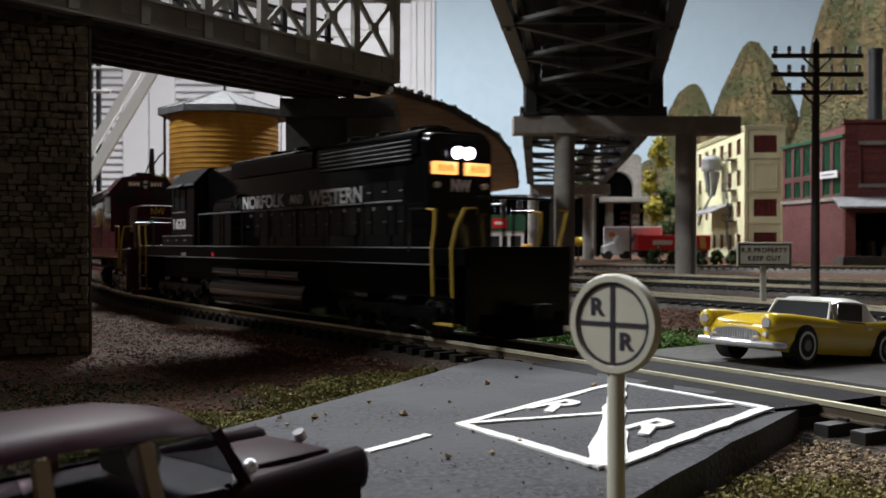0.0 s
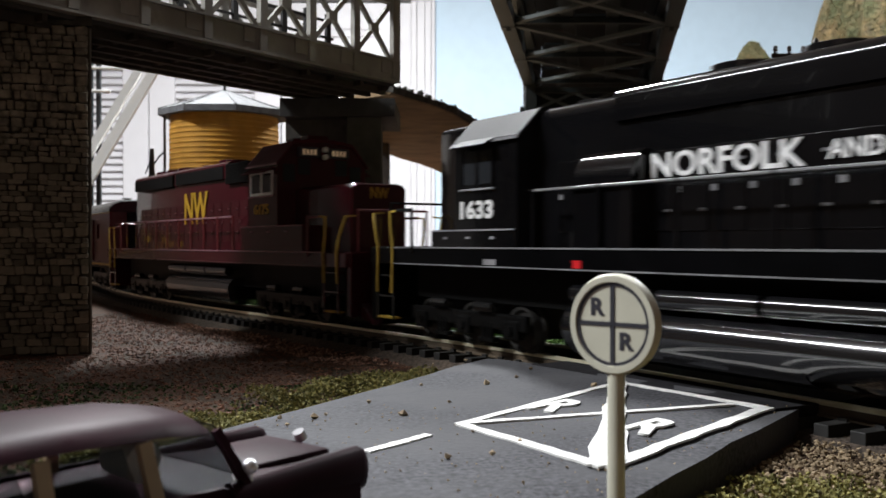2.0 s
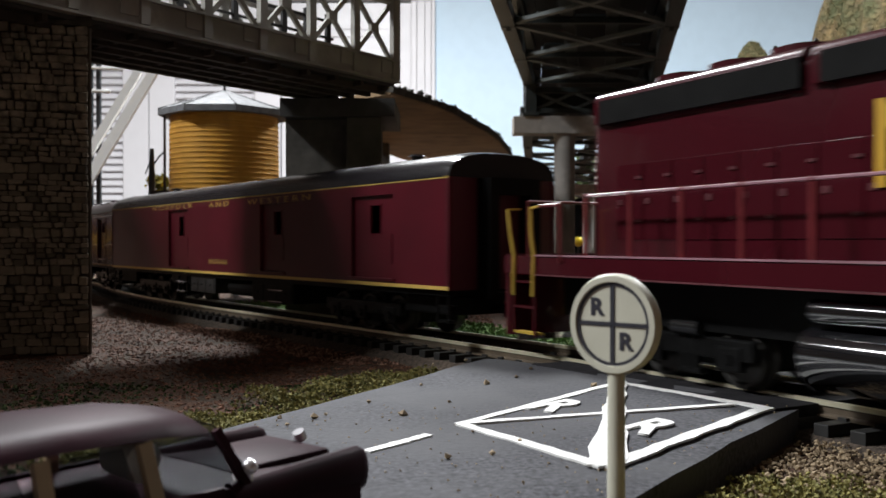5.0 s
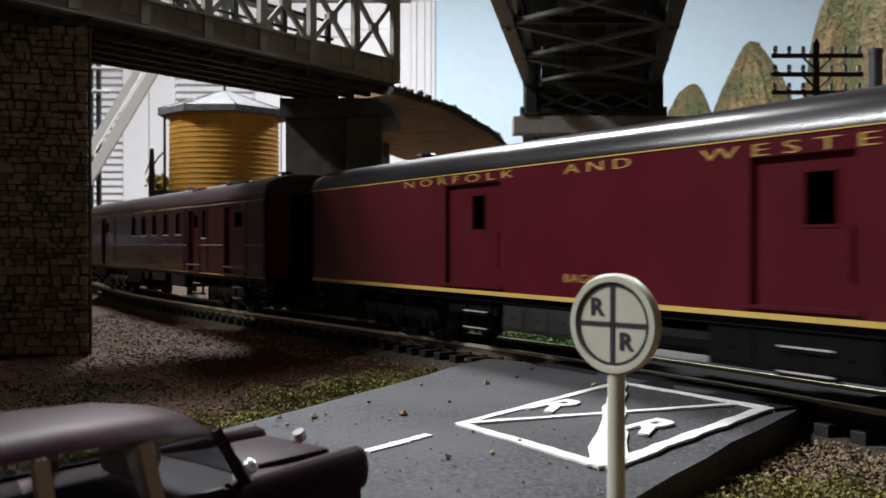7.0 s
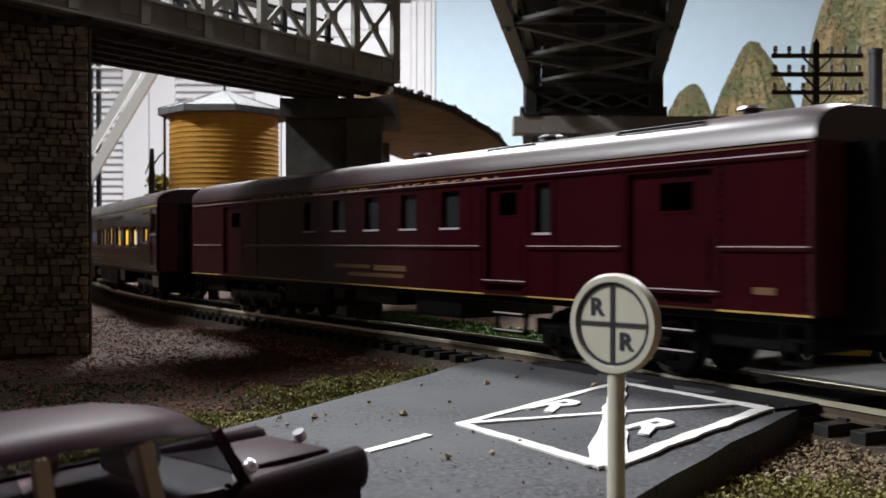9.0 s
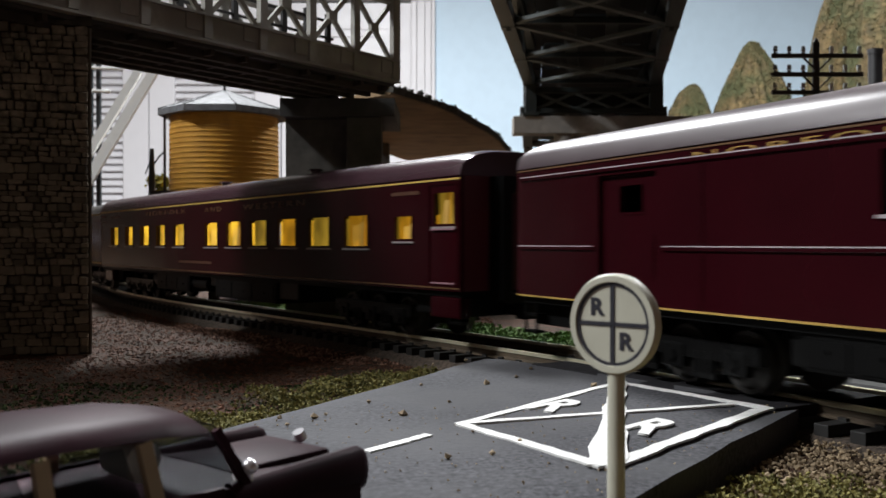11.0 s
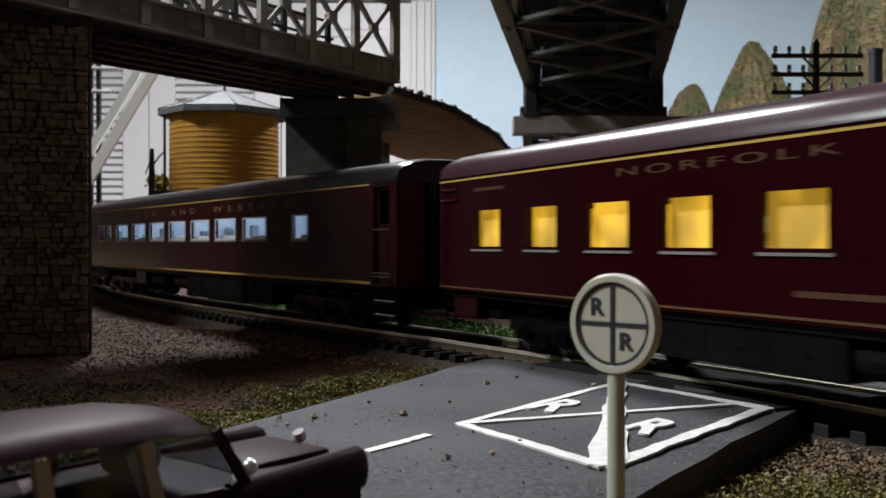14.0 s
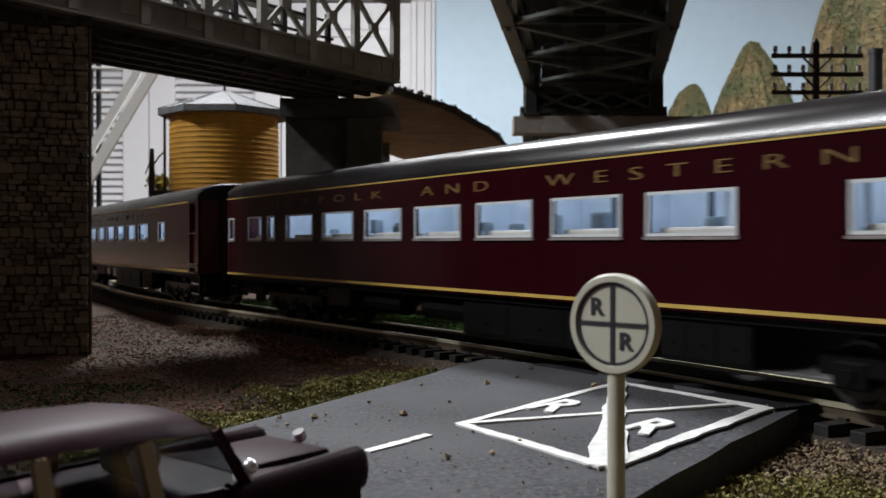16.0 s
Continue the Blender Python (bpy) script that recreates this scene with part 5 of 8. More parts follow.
def wavy_line(p, q, w0, w1, seed, n=14):
    """A hand-painted stripe with uneven edges."""
    r = random.Random(seed)
    bm = bmesh.new()
    p, q = Vector((*p, 0)), Vector((*q, 0))
    d = (q - p).normalized()
    s = Vector((-d.y, d.x, 0))
    z = ROAD_Z + 0.16 + 0.03 * (seed % 7)
    rows = []
    for i in range(n + 1):
        u = i / n
        w = (w0 + (w1 - w0) * u) / 2
        c = p.lerp(q, u) + s * r.uniform(-0.15, 0.15)
        rows.append([bm.verts.new((*(c + s * (w * r.uniform(0.8, 1.2)))[:2], z)), bm.verts.new((*(c - s * (w * r.uniform(0.8, 1.2)))[:2], z))])
    for a, b in zip(rows, rows[1:]):
        bm.faces.new((a[0], a[1], b[1], b[0]))
    r2 = bmesh.ops.extrude_face_region(bm, geom=bm.faces[:])
    bmesh.ops.translate(bm, vec=(0, 0, -0.3), verts=[v for v in r2["geom"] if isinstance(v, bmesh.types.BMVert)])
    return bm


marking = thing("road_marking", "white hand-painted railroad crossing marking", "road marking", None, "", "structure")
C_L, C_T, C_R, C_B = (2.4, 131.8), (32.5, 171.5), (50.5, 145), (18.5, 106.5)
for i, (p, q, w0, w1) in enumerate(((C_L, C_T, 1.5, 1.5), (C_T, C_R, 1.4, 1.7), (C_R, C_B, 1.9, 2.2), (C_B, C_L, 2.0, 1.6), (C_L, (46, 147.5), 1.5, 1.5), (C_T, C_B, 2.4, 4.6))):
    part("painted_line", wavy_line(p, q, w0, w1, i), M_WHITEPAINT, marking)
for (x, y), k in (((18.3, 146), 0), ((29.2, 129.5), 1)):
    bm = letters("R", 5.6, 11.0, Matrix.Identity(4), 0.3, 1.0, 0.03)
    bmesh.ops.transform(bm, matrix=Matrix.Translation((x, y, ROAD_Z + 0.17)) @ pose(0, 0, 0, 0, 0, -44) @ pose(0, 0, 0, -90, 0, 0), verts=bm.verts)
    for v in bm.verts:
        v.co.x += 0.35 * noise.noise((v.co.x * 0.4, v.co.y * 0.4, k))
    part("painted_letter", bm, M_WHITEPAINT, marking)
tagged(part("road_marking", wavy_line((-9.4, 114.2), (-1.9, 124.2), 1.5, 1.5, 9), M_WHITEPAINT), "white painted centre dash on the road", "road marking", "", "structure")
r = random.Random(8)
pts = [(x, y, ROAD_Z + 0.25, r.uniform(0.6, 1.5)) for x, y in ((-12, 150), (-19, 137), (-17.5, 138.5), (-6, 139), (4, 126), (6, 113), (8, 170), (-4, 168), (18, 190), (0.5, 111), (14, 178), (-24, 136), (-22, 131), (27, 167), (1, 150), (10, 120), (-2, 196), (5, 203))]
rs = random.Random(21)
while len(pts) < 420:
    x, y = rs.uniform(-60, 55), rs.uniform(70, 205)
    if in_road(x, y, -1):
        pts.append((x, y, road_top(y) + 0.05, rs.uniform(0.12, 0.42)))
scatter("loose_stone", pts, 0.55, M_STONEG, "loose ballast grains on the road", "gravel", 0.8, 3)

# main line: roadbed, ties, rails
track = thing("track_main", "nickel rails on black ties curving through the scene", "railway track", None, "", "structure")


def roadbed(s0, s1, name, half=15, shoulder=21, z=1.2):
    bm = bmesh.new()
    rings = []
    for i in range(int((s1 - s0) / 10) + 1):
        x, y, h = on_course(s0 + i * 10)
        nx, ny = -math.sin(h), math.cos(h)
        rings.append([(x + nx * o, y + ny * o, zz + 0.2 * noise.noise((x * 0.1, y * 0.1, o))) for o, zz in ((-shoulder, -2.0), (-half, z), (half, z), (shoulder, -2.0))])
    loft(bm, rings)
    return part(name, bm, M_BALLAST, track)


roadbed(-1400, 420, "roadbed")
for s in (-1, 1):
    bm = bmesh.new()
    o = s * 8.25
    rings = []
    for i in range(0, 365):
        x, y, h = on_course(-1400 + i * 5)
        nx, ny = -math.sin(h), math.cos(h)
        prof = ((-1.3, 3.0), (-1.3, 3.35), (-0.35, 3.6), (-0.35, 4.95), (0.35, 4.95), (0.35, 3.6), (1.3, 3.35), (1.3, 3.0))
        rings.append([(x + nx * (o + a), y + ny * (o + a), z) for a, z in prof])
    loft(bm, rings)
    rail = part("rail", bm, M_RAILSIDE, track)
    part("rail_head", strip_along(-1400, 420, o - 0.6, o + 0.6, RAIL_TOP - 0.75, RAIL_TOP), M_RAIL, rail, "bright polished rail head")
bm = bmesh.new()
box(bm, -1.35, 1.35, -15, 15, 1.0, 3.1, 0.2)
for s in (-1, 1):
    for k in (-1, 1):
        box(bm, -0.8, 0.8, s * 8.25 + k * 1.6 - 0.35, s * 8.25 + k * 1.6 + 0.35, 3.0, 3.6)
tie0 = part("tie", bm, M_TIE, track)
s = -900
first = True
while s < 240:
    if not (S_X0 + 2 < s < S_X1 - 2):
        x, y, h = on_course(s)
        if first:
            tie0.matrix_basis = at(x, y, 0, math.degrees(h))
            first = False
        else:
            share("tie", tie0.data, at(x, y, 0, math.degrees(h) + RND.uniform(-1, 1)), track)
    s += 6.6


def straight_track(name, a, b, z=3.5, label="yard track with bright rails behind the crossing"):
    """A straight yard track from a to b, with ties and pale ballast."""
    a, b = Vector((*a, 0)), Vector((*b, 0))
    d = (b - a).normalized()
    L = (b - a).length
    t = thing(name, label, "railway track", at(a.x, a.y, z - 3.5, math.degrees(math.atan2(d.y, d.x))), "", "structure")
    bm = bmesh.new()
    loft(bm, [[(x, -21, -3), (x, -15, 1.8), (x, 15, 1.8), (x, 21, -3)] for x in (0, L)])
    part("roadbed", bm, M_BALLASTPALE, t)
    for s in (-1, 1):
        bm = bmesh.new()
        box(bm, 0, L, s * 8.25 - 0.3, s * 8.25 + 0.3, 3.0, 4.6)
        box(bm, 0, L, s * 8.25 - 1.2, s * 8.25 + 1.2, 2.9, 3.3)
        rail = part("rail", bm, M_TIE, t)
        bm = bmesh.new()
        box(bm, 0, L, s * 8.25 - 0.6, s * 8.25 + 0.6, 4.6, 5.6)
        part("rail_head", bm, M_RAIL, rail, "bright polished rail head")
    bm = bmesh.new()
    box(bm, -1.35, 1.35, -15, 15, 1.0, 3.0, 0.2)
    tie = part("tie", bm, M_TIE, t)
    n = int(L / 7.2)
    for i in range(min(n, 290)):
        if i:
            share("tie", tie.data, at(i * 7.2 + 3, 0, 0), t)
    return t


straight_track("track_yard_near", (-60, 740), (330, 112), 3.5)
straight_track("track_yard_mid", (-20, 850), (420, 290), 3.5)
straight_track("track_yard_far", (20, 980), (560, 260), 3.5)
straight_track("track_back", (-40, 1075), (760, 840), 6.0, "far yard track in front of the buildings")

# room round the layout
def wall(name, x0, x1, y0, y1, z0, z1, m, label):
    bm = bmesh.new()
    box(bm, x0, x1, y0, y1, z0, z1)
    return tagged(part(name, bm, m), label, "wall", "", "structure")


wall("wall_north", -27, 2450, 3205, 3260, -1100, 1300, M_SKYWALL, "pale sky-blue painted room wall")
# Unseen walls added in a dark tone to hold down ambient light.
wall("wall_south", -2450, 2450, -960, -905, -1100, 1300, M_DARKWALL, "unseen room wall behind the camera, kept dark to limit bounce")
wall("wall_west", -2460, -2405, -905, 3205, -1100, 1300, M_DARKWALL, "unseen room wall, kept dark to limit bounce")
wall("wall_east", 2405, 2460, -905, 3205, -1100, 1300, M_DARKWALL, "unseen room wall, kept dark to limit bounce")
wall("wall_north_door_side", -2450, -1500, 3205, 3260, -1100, 1300, M_ROOMWALL, "white painted wall beside the closet doors")
wall("wall_north_over_door", -1500, -27, 3205, 3260, 880, 1300, M_ROOMWALL, "white painted wall over the closet doors")
# Added unseen board that keeps lamp light off the layout's left side.
wall("light_block_west", -345, -330, -160, 560, -20, 262, M_DARKWALL, "unseen dark board added to shade the left of the layout")
# Ceiling in mid grey so that it bounces less light.
wall("ceiling", -2450, 2450, -950, 3250, 1300, 1340, M_CEIL, "grey ceiling, toned down to limit bounce")


def louvre_door(x0, x1, name):
    """A white slatted closet door: stiles, rails and slats."""
    d = thing(name, "white louvred closet door", "door", None, "", "structure")
    y0, y1 = 3205, 3238
    for a, b in ((x0, x0 + 88), (x1 - 88, x1)):
        bm = bmesh.new()
        box(bm, a, b, y0, y1, -1100, 872, 2)
        part("stile", bm, M_WHITEDOOR, d)
    for z in (-1100, -200, 790):
        bm = bmesh.new()
        box(bm, x0 + 88, x1 - 88, y0 + 2, y1 - 2, z, z + 82, 2)
        part("door_rail", bm, M_WHITEDOOR, d)
    bm = bmesh.new()
    bar(bm, (x0 + 86, 0, 0), (x1 - 86, 0, 0), 30, 6)
    bmesh.ops.rotate(bm, verts=bm.verts, cent=(0, 0, 0), matrix=Matrix.Rotation(radians(52), 3, "X"))
    s0 = part("slat", bm, M_WHITEDOOR, d)
    s0.matrix_basis = at(0, 3222, -108)
    z = -83
    while z < 790:
        share("slat", s0.data, at(0, 3222, z), d)
        z += 25
    bm = bmesh.new()
    box(bm, x0 + 80, x1 - 80, y1 + 2, y1 + 6, -1100, 870)
    part("backing", bm, M_ROOMWALL, d)


louvre_door(-1497, -1015, "door_1")
louvre_door(-1012, -560, "door_2")
door = thing("door_3", "white panelled room door in a moulded casing", "door", None, "", "structure")
bm = bmesh.new()
panel(bm, -556, -110, -1100, 860, 3212, 20, [(-480, -190, 330, 770), (-480, -190, -300, 240)])
part("door_leaf", bm, M_WHITEDOOR, door)
for z0, z1 in ((330, 770), (-300, 240)):
    bm = bmesh.new()
    panel(bm, -480, -190, z0, z1, 3216, 12, [(-455, -215, z0 + 25, z1 - 25)])
    box(bm, -455, -215, 3222, 3230, z0 + 20, z1 - 20)
    part("door_panel", bm, M_WHITEDOOR, door)
for a, b, yy in ((-110, -90, 3200), (-90, -62, 3192), (-62, -40, 3196), (-40, -27, 3186)):
    bm = bmesh.new()
    box(bm, a + 0.5, b, yy, 3230, -1100, 866, 3)
    part("casing", bm, M_WHITEDOOR, door)
bm = bmesh.new()
box(bm, -556, -27, 3190, 3230, 868, 880, 3)
part("head_casing", bm, M_WHITEDOOR, door)
# ---- stone abutment and grey truss bridge ----
def abutment():
    e = thing("stone_abutment", "rough dark stone bridge abutment", "stone wall")
    a, b = Vector((-100.5, 264, 0)), Vector((-190, 238, 0))
    d = (b - a).normalized()
    n = Vector((d.y, -d.x, 0))
    if n.y > 0:
        n = -n
    bm = bmesh.new()
    slab(bm, [(a.x, a.y + 0.8), (b.x, b.y + 0.8), (b.x, b.y + 70), (a.x - 23, a.y + 56)], -2, 92)
    part("core", bm, M_MORTAR, e)
    bm = bmesh.new()
    slab(bm, [(a.x + 1.4, a.y - 1.2), (b.x, b.y - 1.2), (b.x, b.y + 70), (a.x - 21, a.y + 57)], 92, 95.3)
    part("coping", bm, M_ROCKDARK, e)
    # side face coloured paler than the stone to imitate the lit edge
    bm = bmesh.new()
    loft(bm, [[(a.x - 0.2, a.y + 1, z), (a.x + 0.3, a.y + 1.4, z), (a.x - 22.2, a.y + 56, z), (a.x - 23, a.y + 55, z)] for z in (-2, 92)])
    part("side_face", bm, M_CONCRETE, e, "side face painted pale as the lit edge")
    shapes = []
    for k in range(7):
        r = random.Random(50 + k)
        bm = bmesh.new()
        box(bm, -0.5, 0.5, -0.5, 0.5, -0.5, 0.5)
        for v in bm.verts:
            v.co += Vector((r.uniform(-0.09, 0.09), r.uniform(-0.12, 0.12), r.uniform(-0.09, 0.09)))
        bmesh.ops.bevel(bm, geom=bm.edges[:], offset=0.13, segments=1, affect="EDGES")
        ob = part("stone", bm, M_STONE, e)
        shapes.append(ob.data)
        bpy.data.objects.remove(ob)
    ang = math.degrees(math.atan2(d.y, d.x))
    r = random.Random(77)
    z = -0.5
    count = 0
    rest = []
    while z < 91.2:
        h = min(r.choice((1.5, 1.9, 2.3, 2.8)), 92 - z)
        s = 0.0
        while s < 58:
            w = r.uniform(1.7, 4.4)
            w = min(w, 58 - s) if s + w > 56.5 else w
            p = a + d * (s + w / 2) + n * r.uniform(-0.2, 0.45)
            m = at(p.x, p.y, z + h / 2 + r.uniform(-0.25, 0.25), ang) @ pose(0, 0, 0, 0, r.uniform(-6, 6), 0) @ Matrix.Diagonal(((w - 0.2) * r.uniform(0.86, 1.0), r.uniform(1.4, 2.2), (h - 0.2) * r.uniform(0.84, 1.08), 1))
            if s < 28 and count < 300:
                share("stone", r.choice(shapes), m, e)
                count += 1
            else:
                rest.append((r.choice(shapes), m))
            s += w
        z += h
    bm = bmesh.new()
    for me, m in rest:
        k = len(bm.verts)
        bm.from_mesh(me)
        bm.verts.ensure_lookup_table()
        bmesh.ops.transform(bm, matrix=m, verts=bm.verts[k:])
    me = bpy.data.meshes.new("stone_rest")
    bm.to_mesh(me)
    bm.free()
    me.materials.append(M_STONE)
    ob = new("stone_rest", me)
    ob.parent = e
    ob["kind"] = "stuff"


abutment()

B_DIR, B_NRM, B_AT = Vector((0.6, 0.8, 0)), Vector((-0.8, 0.6, 0)), Vector((-100, 265, 0))


def truss_bridge():
    e = thing("truss_bridge", "weathered grey girder bridge with lattice sides", "bridge")
    def P(s, o, z):
        return B_AT + B_DIR * s + B_NRM * o + Vector((0, 0, z - 3.2))
    s0, s1 = -125, 134.5
    for o in (0, 46):
        for name, z0, z1, w in (("lower_chord", 98.5, 106.0, 2.4), ("upper_chord", 129.0, 131.5, 3.2)):
            bm = bmesh.new()
            bar(bm, P(s0, o, (z0 + z1) / 2), P(s1, o, (z0 + z1) / 2), w, z1 - z0)
            part(name, bm, M_BRIDGEGREY, e)
        for z in (98.2, 106.4):
            bm = bmesh.new()
            bar(bm, P(s0, o - 0.6 if o == 0 else o, z), P(s1 + 0.4, o - 0.6 if o == 0 else o, z), 4.4, 0.8)
            part("flange", bm, M_BRIDGEGREY, e)
        ss = [133 - 23.3 * i for i in range(12)]
        for i, s in enumerate(ss):
            bm = bmesh.new()
            bar(bm, P(s, o - 1.4 if o == 0 else o, 99), P(s, o - 1.4 if o == 0 else o, 131), 3.2 if i else 4.2, 2.0, B_NRM)
            part("post", bm, M_BRIDGEGREY, e)
            if i + 1 < len(ss):
                for za, zb in ((106.5, 129), (129, 106.5)):
                    bm = bmesh.new()
                    bar(bm, P(s - 1, o, za), P(ss[i + 1] + 1, o, zb), 1.8, 1.2, B_NRM)
                    part("brace", bm, M_BRIDGEGREY, e)
                bm = bmesh.new()
                bar(bm, P((s + ss[i + 1]) / 2 - 2.2, o - 0.3, 117.8), P((s + ss[i + 1]) / 2 + 2.2, o - 0.3, 117.8), 1.6, 3.6)
                part("gusset", bm, M_BRIDGEGREY, e)
                bm = bmesh.new()
                box(bm, -3.2, 3.2, -0.3, 0.3, 0, 5)
                bmesh.ops.transform(bm, matrix=Matrix.Translation(P(s - 5, o - 1.4, 101)) @ pose(0, 0, 0, 0, 0, 53.13), verts=bm.verts)
                part("cover_plate", bm, M_BRIDGEGREY, e)
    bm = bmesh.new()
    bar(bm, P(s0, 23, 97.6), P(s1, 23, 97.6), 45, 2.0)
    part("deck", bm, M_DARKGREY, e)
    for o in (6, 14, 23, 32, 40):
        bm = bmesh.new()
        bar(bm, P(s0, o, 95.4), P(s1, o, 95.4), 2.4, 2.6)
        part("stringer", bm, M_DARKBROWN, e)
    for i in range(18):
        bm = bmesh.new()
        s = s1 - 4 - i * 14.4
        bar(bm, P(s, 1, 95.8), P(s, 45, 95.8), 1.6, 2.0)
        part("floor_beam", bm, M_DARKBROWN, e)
    # black railing of the inner walkway
    for z in (120, 127):
        bm = bmesh.new()
        bar(bm, P(s0, 34, z), P(s1, 34, z), 0.8, 1.0)
        part("railing_bar", bm, M_BLACKSTEEL, e)
    for i in range(20):
        bm = bmesh.new()
        bar(bm, P(s1 - 3 - i * 12.5, 34, 98), P(s1 - 3 - i * 12.5, 34, 130), 2.4, 1.4, B_NRM)
        part("railing_post", bm, M_BLACKSTEEL, e)


truss_bridge()


def bridge_pier():
    e = thing("bridge_pier", "dark concrete pier under the bridge end", "bridge pier")
    bm = bmesh.new()
    loft(bm, [[(-66.3, 392, z), (-28 + k, 392, z), (-28 + k, 432, z), (-66.3, 432, z)] for z, k in ((-2, 0), (83, 0))])
    part("shaft", bm, M_PIERDARK, e)
    bm = bmesh.new()
    box(bm, -40, -25.5, 384, 391.5, -2, 83, 0.6)
    part("buttress", bm, M_PIERDARK, e)
    bm = bmesh.new()
    loft(bm, [[(-67.3, 384, z0), (-20, 384, z0), (-20, 436, z0), (-67.3, 436, z0)] for z0 in (83.2, 90.7)])
    part("cap", bm, M_DARKGREY, e)


bridge_pier()


def upper_deck():
    e = thing("upper_roadbed", "curved plywood upper roadbed with dark scenery edge", "track roadbed")
    near = [(-24, 425), (-16, 442), (-6, 462), (5, 492), (15, 533), (27, 575), (37, 622), (50, 710), (62, 815), (76, 960), (92, 1150)]
    far = [(-66, 470), (-60, 520), (-55, 580), (-48, 640), (-41, 716), (-34, 750), (-22, 790), (-8, 860), (8, 960), (30, 1090), (55, 1260)]
    bm = bmesh.new()
    ring = lambda z: [(x, y, z) for x, y in near] + [(x, y, z) for x, y in reversed(far)]
    loft(bm, [ring(99), ring(101.5)])
    part("plywood", bm, M_PLASTER, e, "tan plywood underside")
    bm = bmesh.new()
    rows = []
    r = random.Random(4)
    for x, y in near:
        rows.append([(x + 1.2, y - 1.5, 99.4), (x + 1.6, y - 2.0, 102.2 + r.uniform(-0.8, 0.8)), (x - 6, y + 5, 103.2 + r.uniform(-0.7, 0.7)), (x - 8, y + 7, 101.6)])
    loft(bm, rows)
    part("scenery_edge", bm, M_ROCKDARK, e, "dark rough scenery along the edge")
    pts = []
    for (x0, y0), (x1, y1) in zip(near, near[1:]):
        for i in range(120):
            u = r.random()
            pts.append((x0 + (x1 - x0) * u + r.uniform(-7, 2), y0 + (y1 - y0) * u + r.uniform(-2, 6), 101.8 + r.uniform(-1.5, 1.8), r.uniform(0.5, 1.3)))
    ob = scatter("ballast_clump", pts, 1.3, M_DARKGRAIN, "dark loose ballast", "", 0.8, 6)
    ob.parent = e
    for x, y in ((-45, 640), (30, 900)):
        bm = bmesh.new()
        box(bm, x - 8, x + 8, y - 8, y + 8, -2, 99)
        part("riser", bm, M_DARKBROWN, e)


M_DARKGRAIN = island_mat("dark_grains", (0.07, 0.065, 0.05), (0.02, 0.018, 0.014))
upper_deck()


# ---- yellow water tank ----
def water_tank():
    x, y = -129, 550
    e = thing("water_tank", "yellow wooden water tank with grey roof", "water tank", at(x, y, 0))
    bm = bmesh.new()
    rod(bm, (0, 0, 60), (0, 0, 106), 31.6, 31.2, 48)
    part("drum", bm, M_TANKWOOD, e, "", 30)
    for i in range(15):
        z = 62 + i * 2.9
        bm = bmesh.new()
        r0 = 31.6 - 0.4 * i / 15
        prof = [(r0, z - 0.5), (r0 + 0.4, z - 0.25), (r0 + 0.4, z + 0.25), (r0, z + 0.5)]
        loft(bm, [[(r * math.cos(a), r * math.sin(a), zz) for r, zz in prof] for a in [2 * math.pi * k / 48 for k in range(49)]], close=True, cap=False)
        part("hoop", bm, M_TANKHOOP, e, "", 50)
    bm = bmesh.new()
    oct8 = [(math.cos(math.pi * (k + 0.5) / 4), math.sin(math.pi * (k + 0.5) / 4)) for k in range(8)]
    loft(bm, [[(c * 38, s * 38, 104.5) for c, s in oct8], [(c * 38, s * 38, 108) for c, s in oct8], [(c * 1.0, s * 1.0, 121) for c, s in oct8]])
    part("roof", bm, M_TANKROOF, e, "grey octagonal shingled roof")
    for c, s in oct8:
        bm = bmesh.new()
        rod(bm, (c * 38, s * 38, 108.2), (0, 0, 121.2), 0.5, 0.4, 6)
        part("roof_rib", bm, M_TANKROOF, e)
    bm = bmesh.new()
    rod(bm, (0, 0, 120.5), (0, 0, 124.5), 1.0, 0.6, 8)
    part("finial", bm, M_BLACKSTEEL, e)
    bm = bmesh.new()
    box(bm, -33, 33, -33, 33, 56, 60)
    part("platform", bm, M_DARKBROWN, e)
    for px in (-24, 0, 24):
        for py in (-24, 24):
            bm = bmesh.new()
            bar(bm, (px * 1.12, py * 1.12, -1), (px, py, 56), 5, 5, (1, 0, 0))
            part("leg", bm, M_DARKBROWN, e)
    bm = bmesh.new()
    tube(bm, [(-32.8, -9, 0), (-32.8, -9, 104)], 0.8)
    part("pipe", bm, M_DARKBROWN, e)


water_tank()


def water_column():
    e = thing("water_column", "black water column with bent spout", "water column", at(-173, 553, 0))
    bm = bmesh.new()
    rod(bm, (0, 0, -1), (0, 0, 66), 2.6, 2.0, 12)
    rod(bm, (0, 0, 66), (0, 0, 87), 2.0, 1.2, 12)
    part("column", bm, M_BLACKSTEEL, e, "", 30)
    bm = bmesh.new()
    tube(bm, [(0, 0, 76), (4, 0, 82), (8, 0, 86), (8, 0, 80)], 0.5)
    tube(bm, [(0, 0, 82), (-4, 0, 72)], 0.4)
    part("spout", bm, M_BLACKSTEEL, e)


water_column()


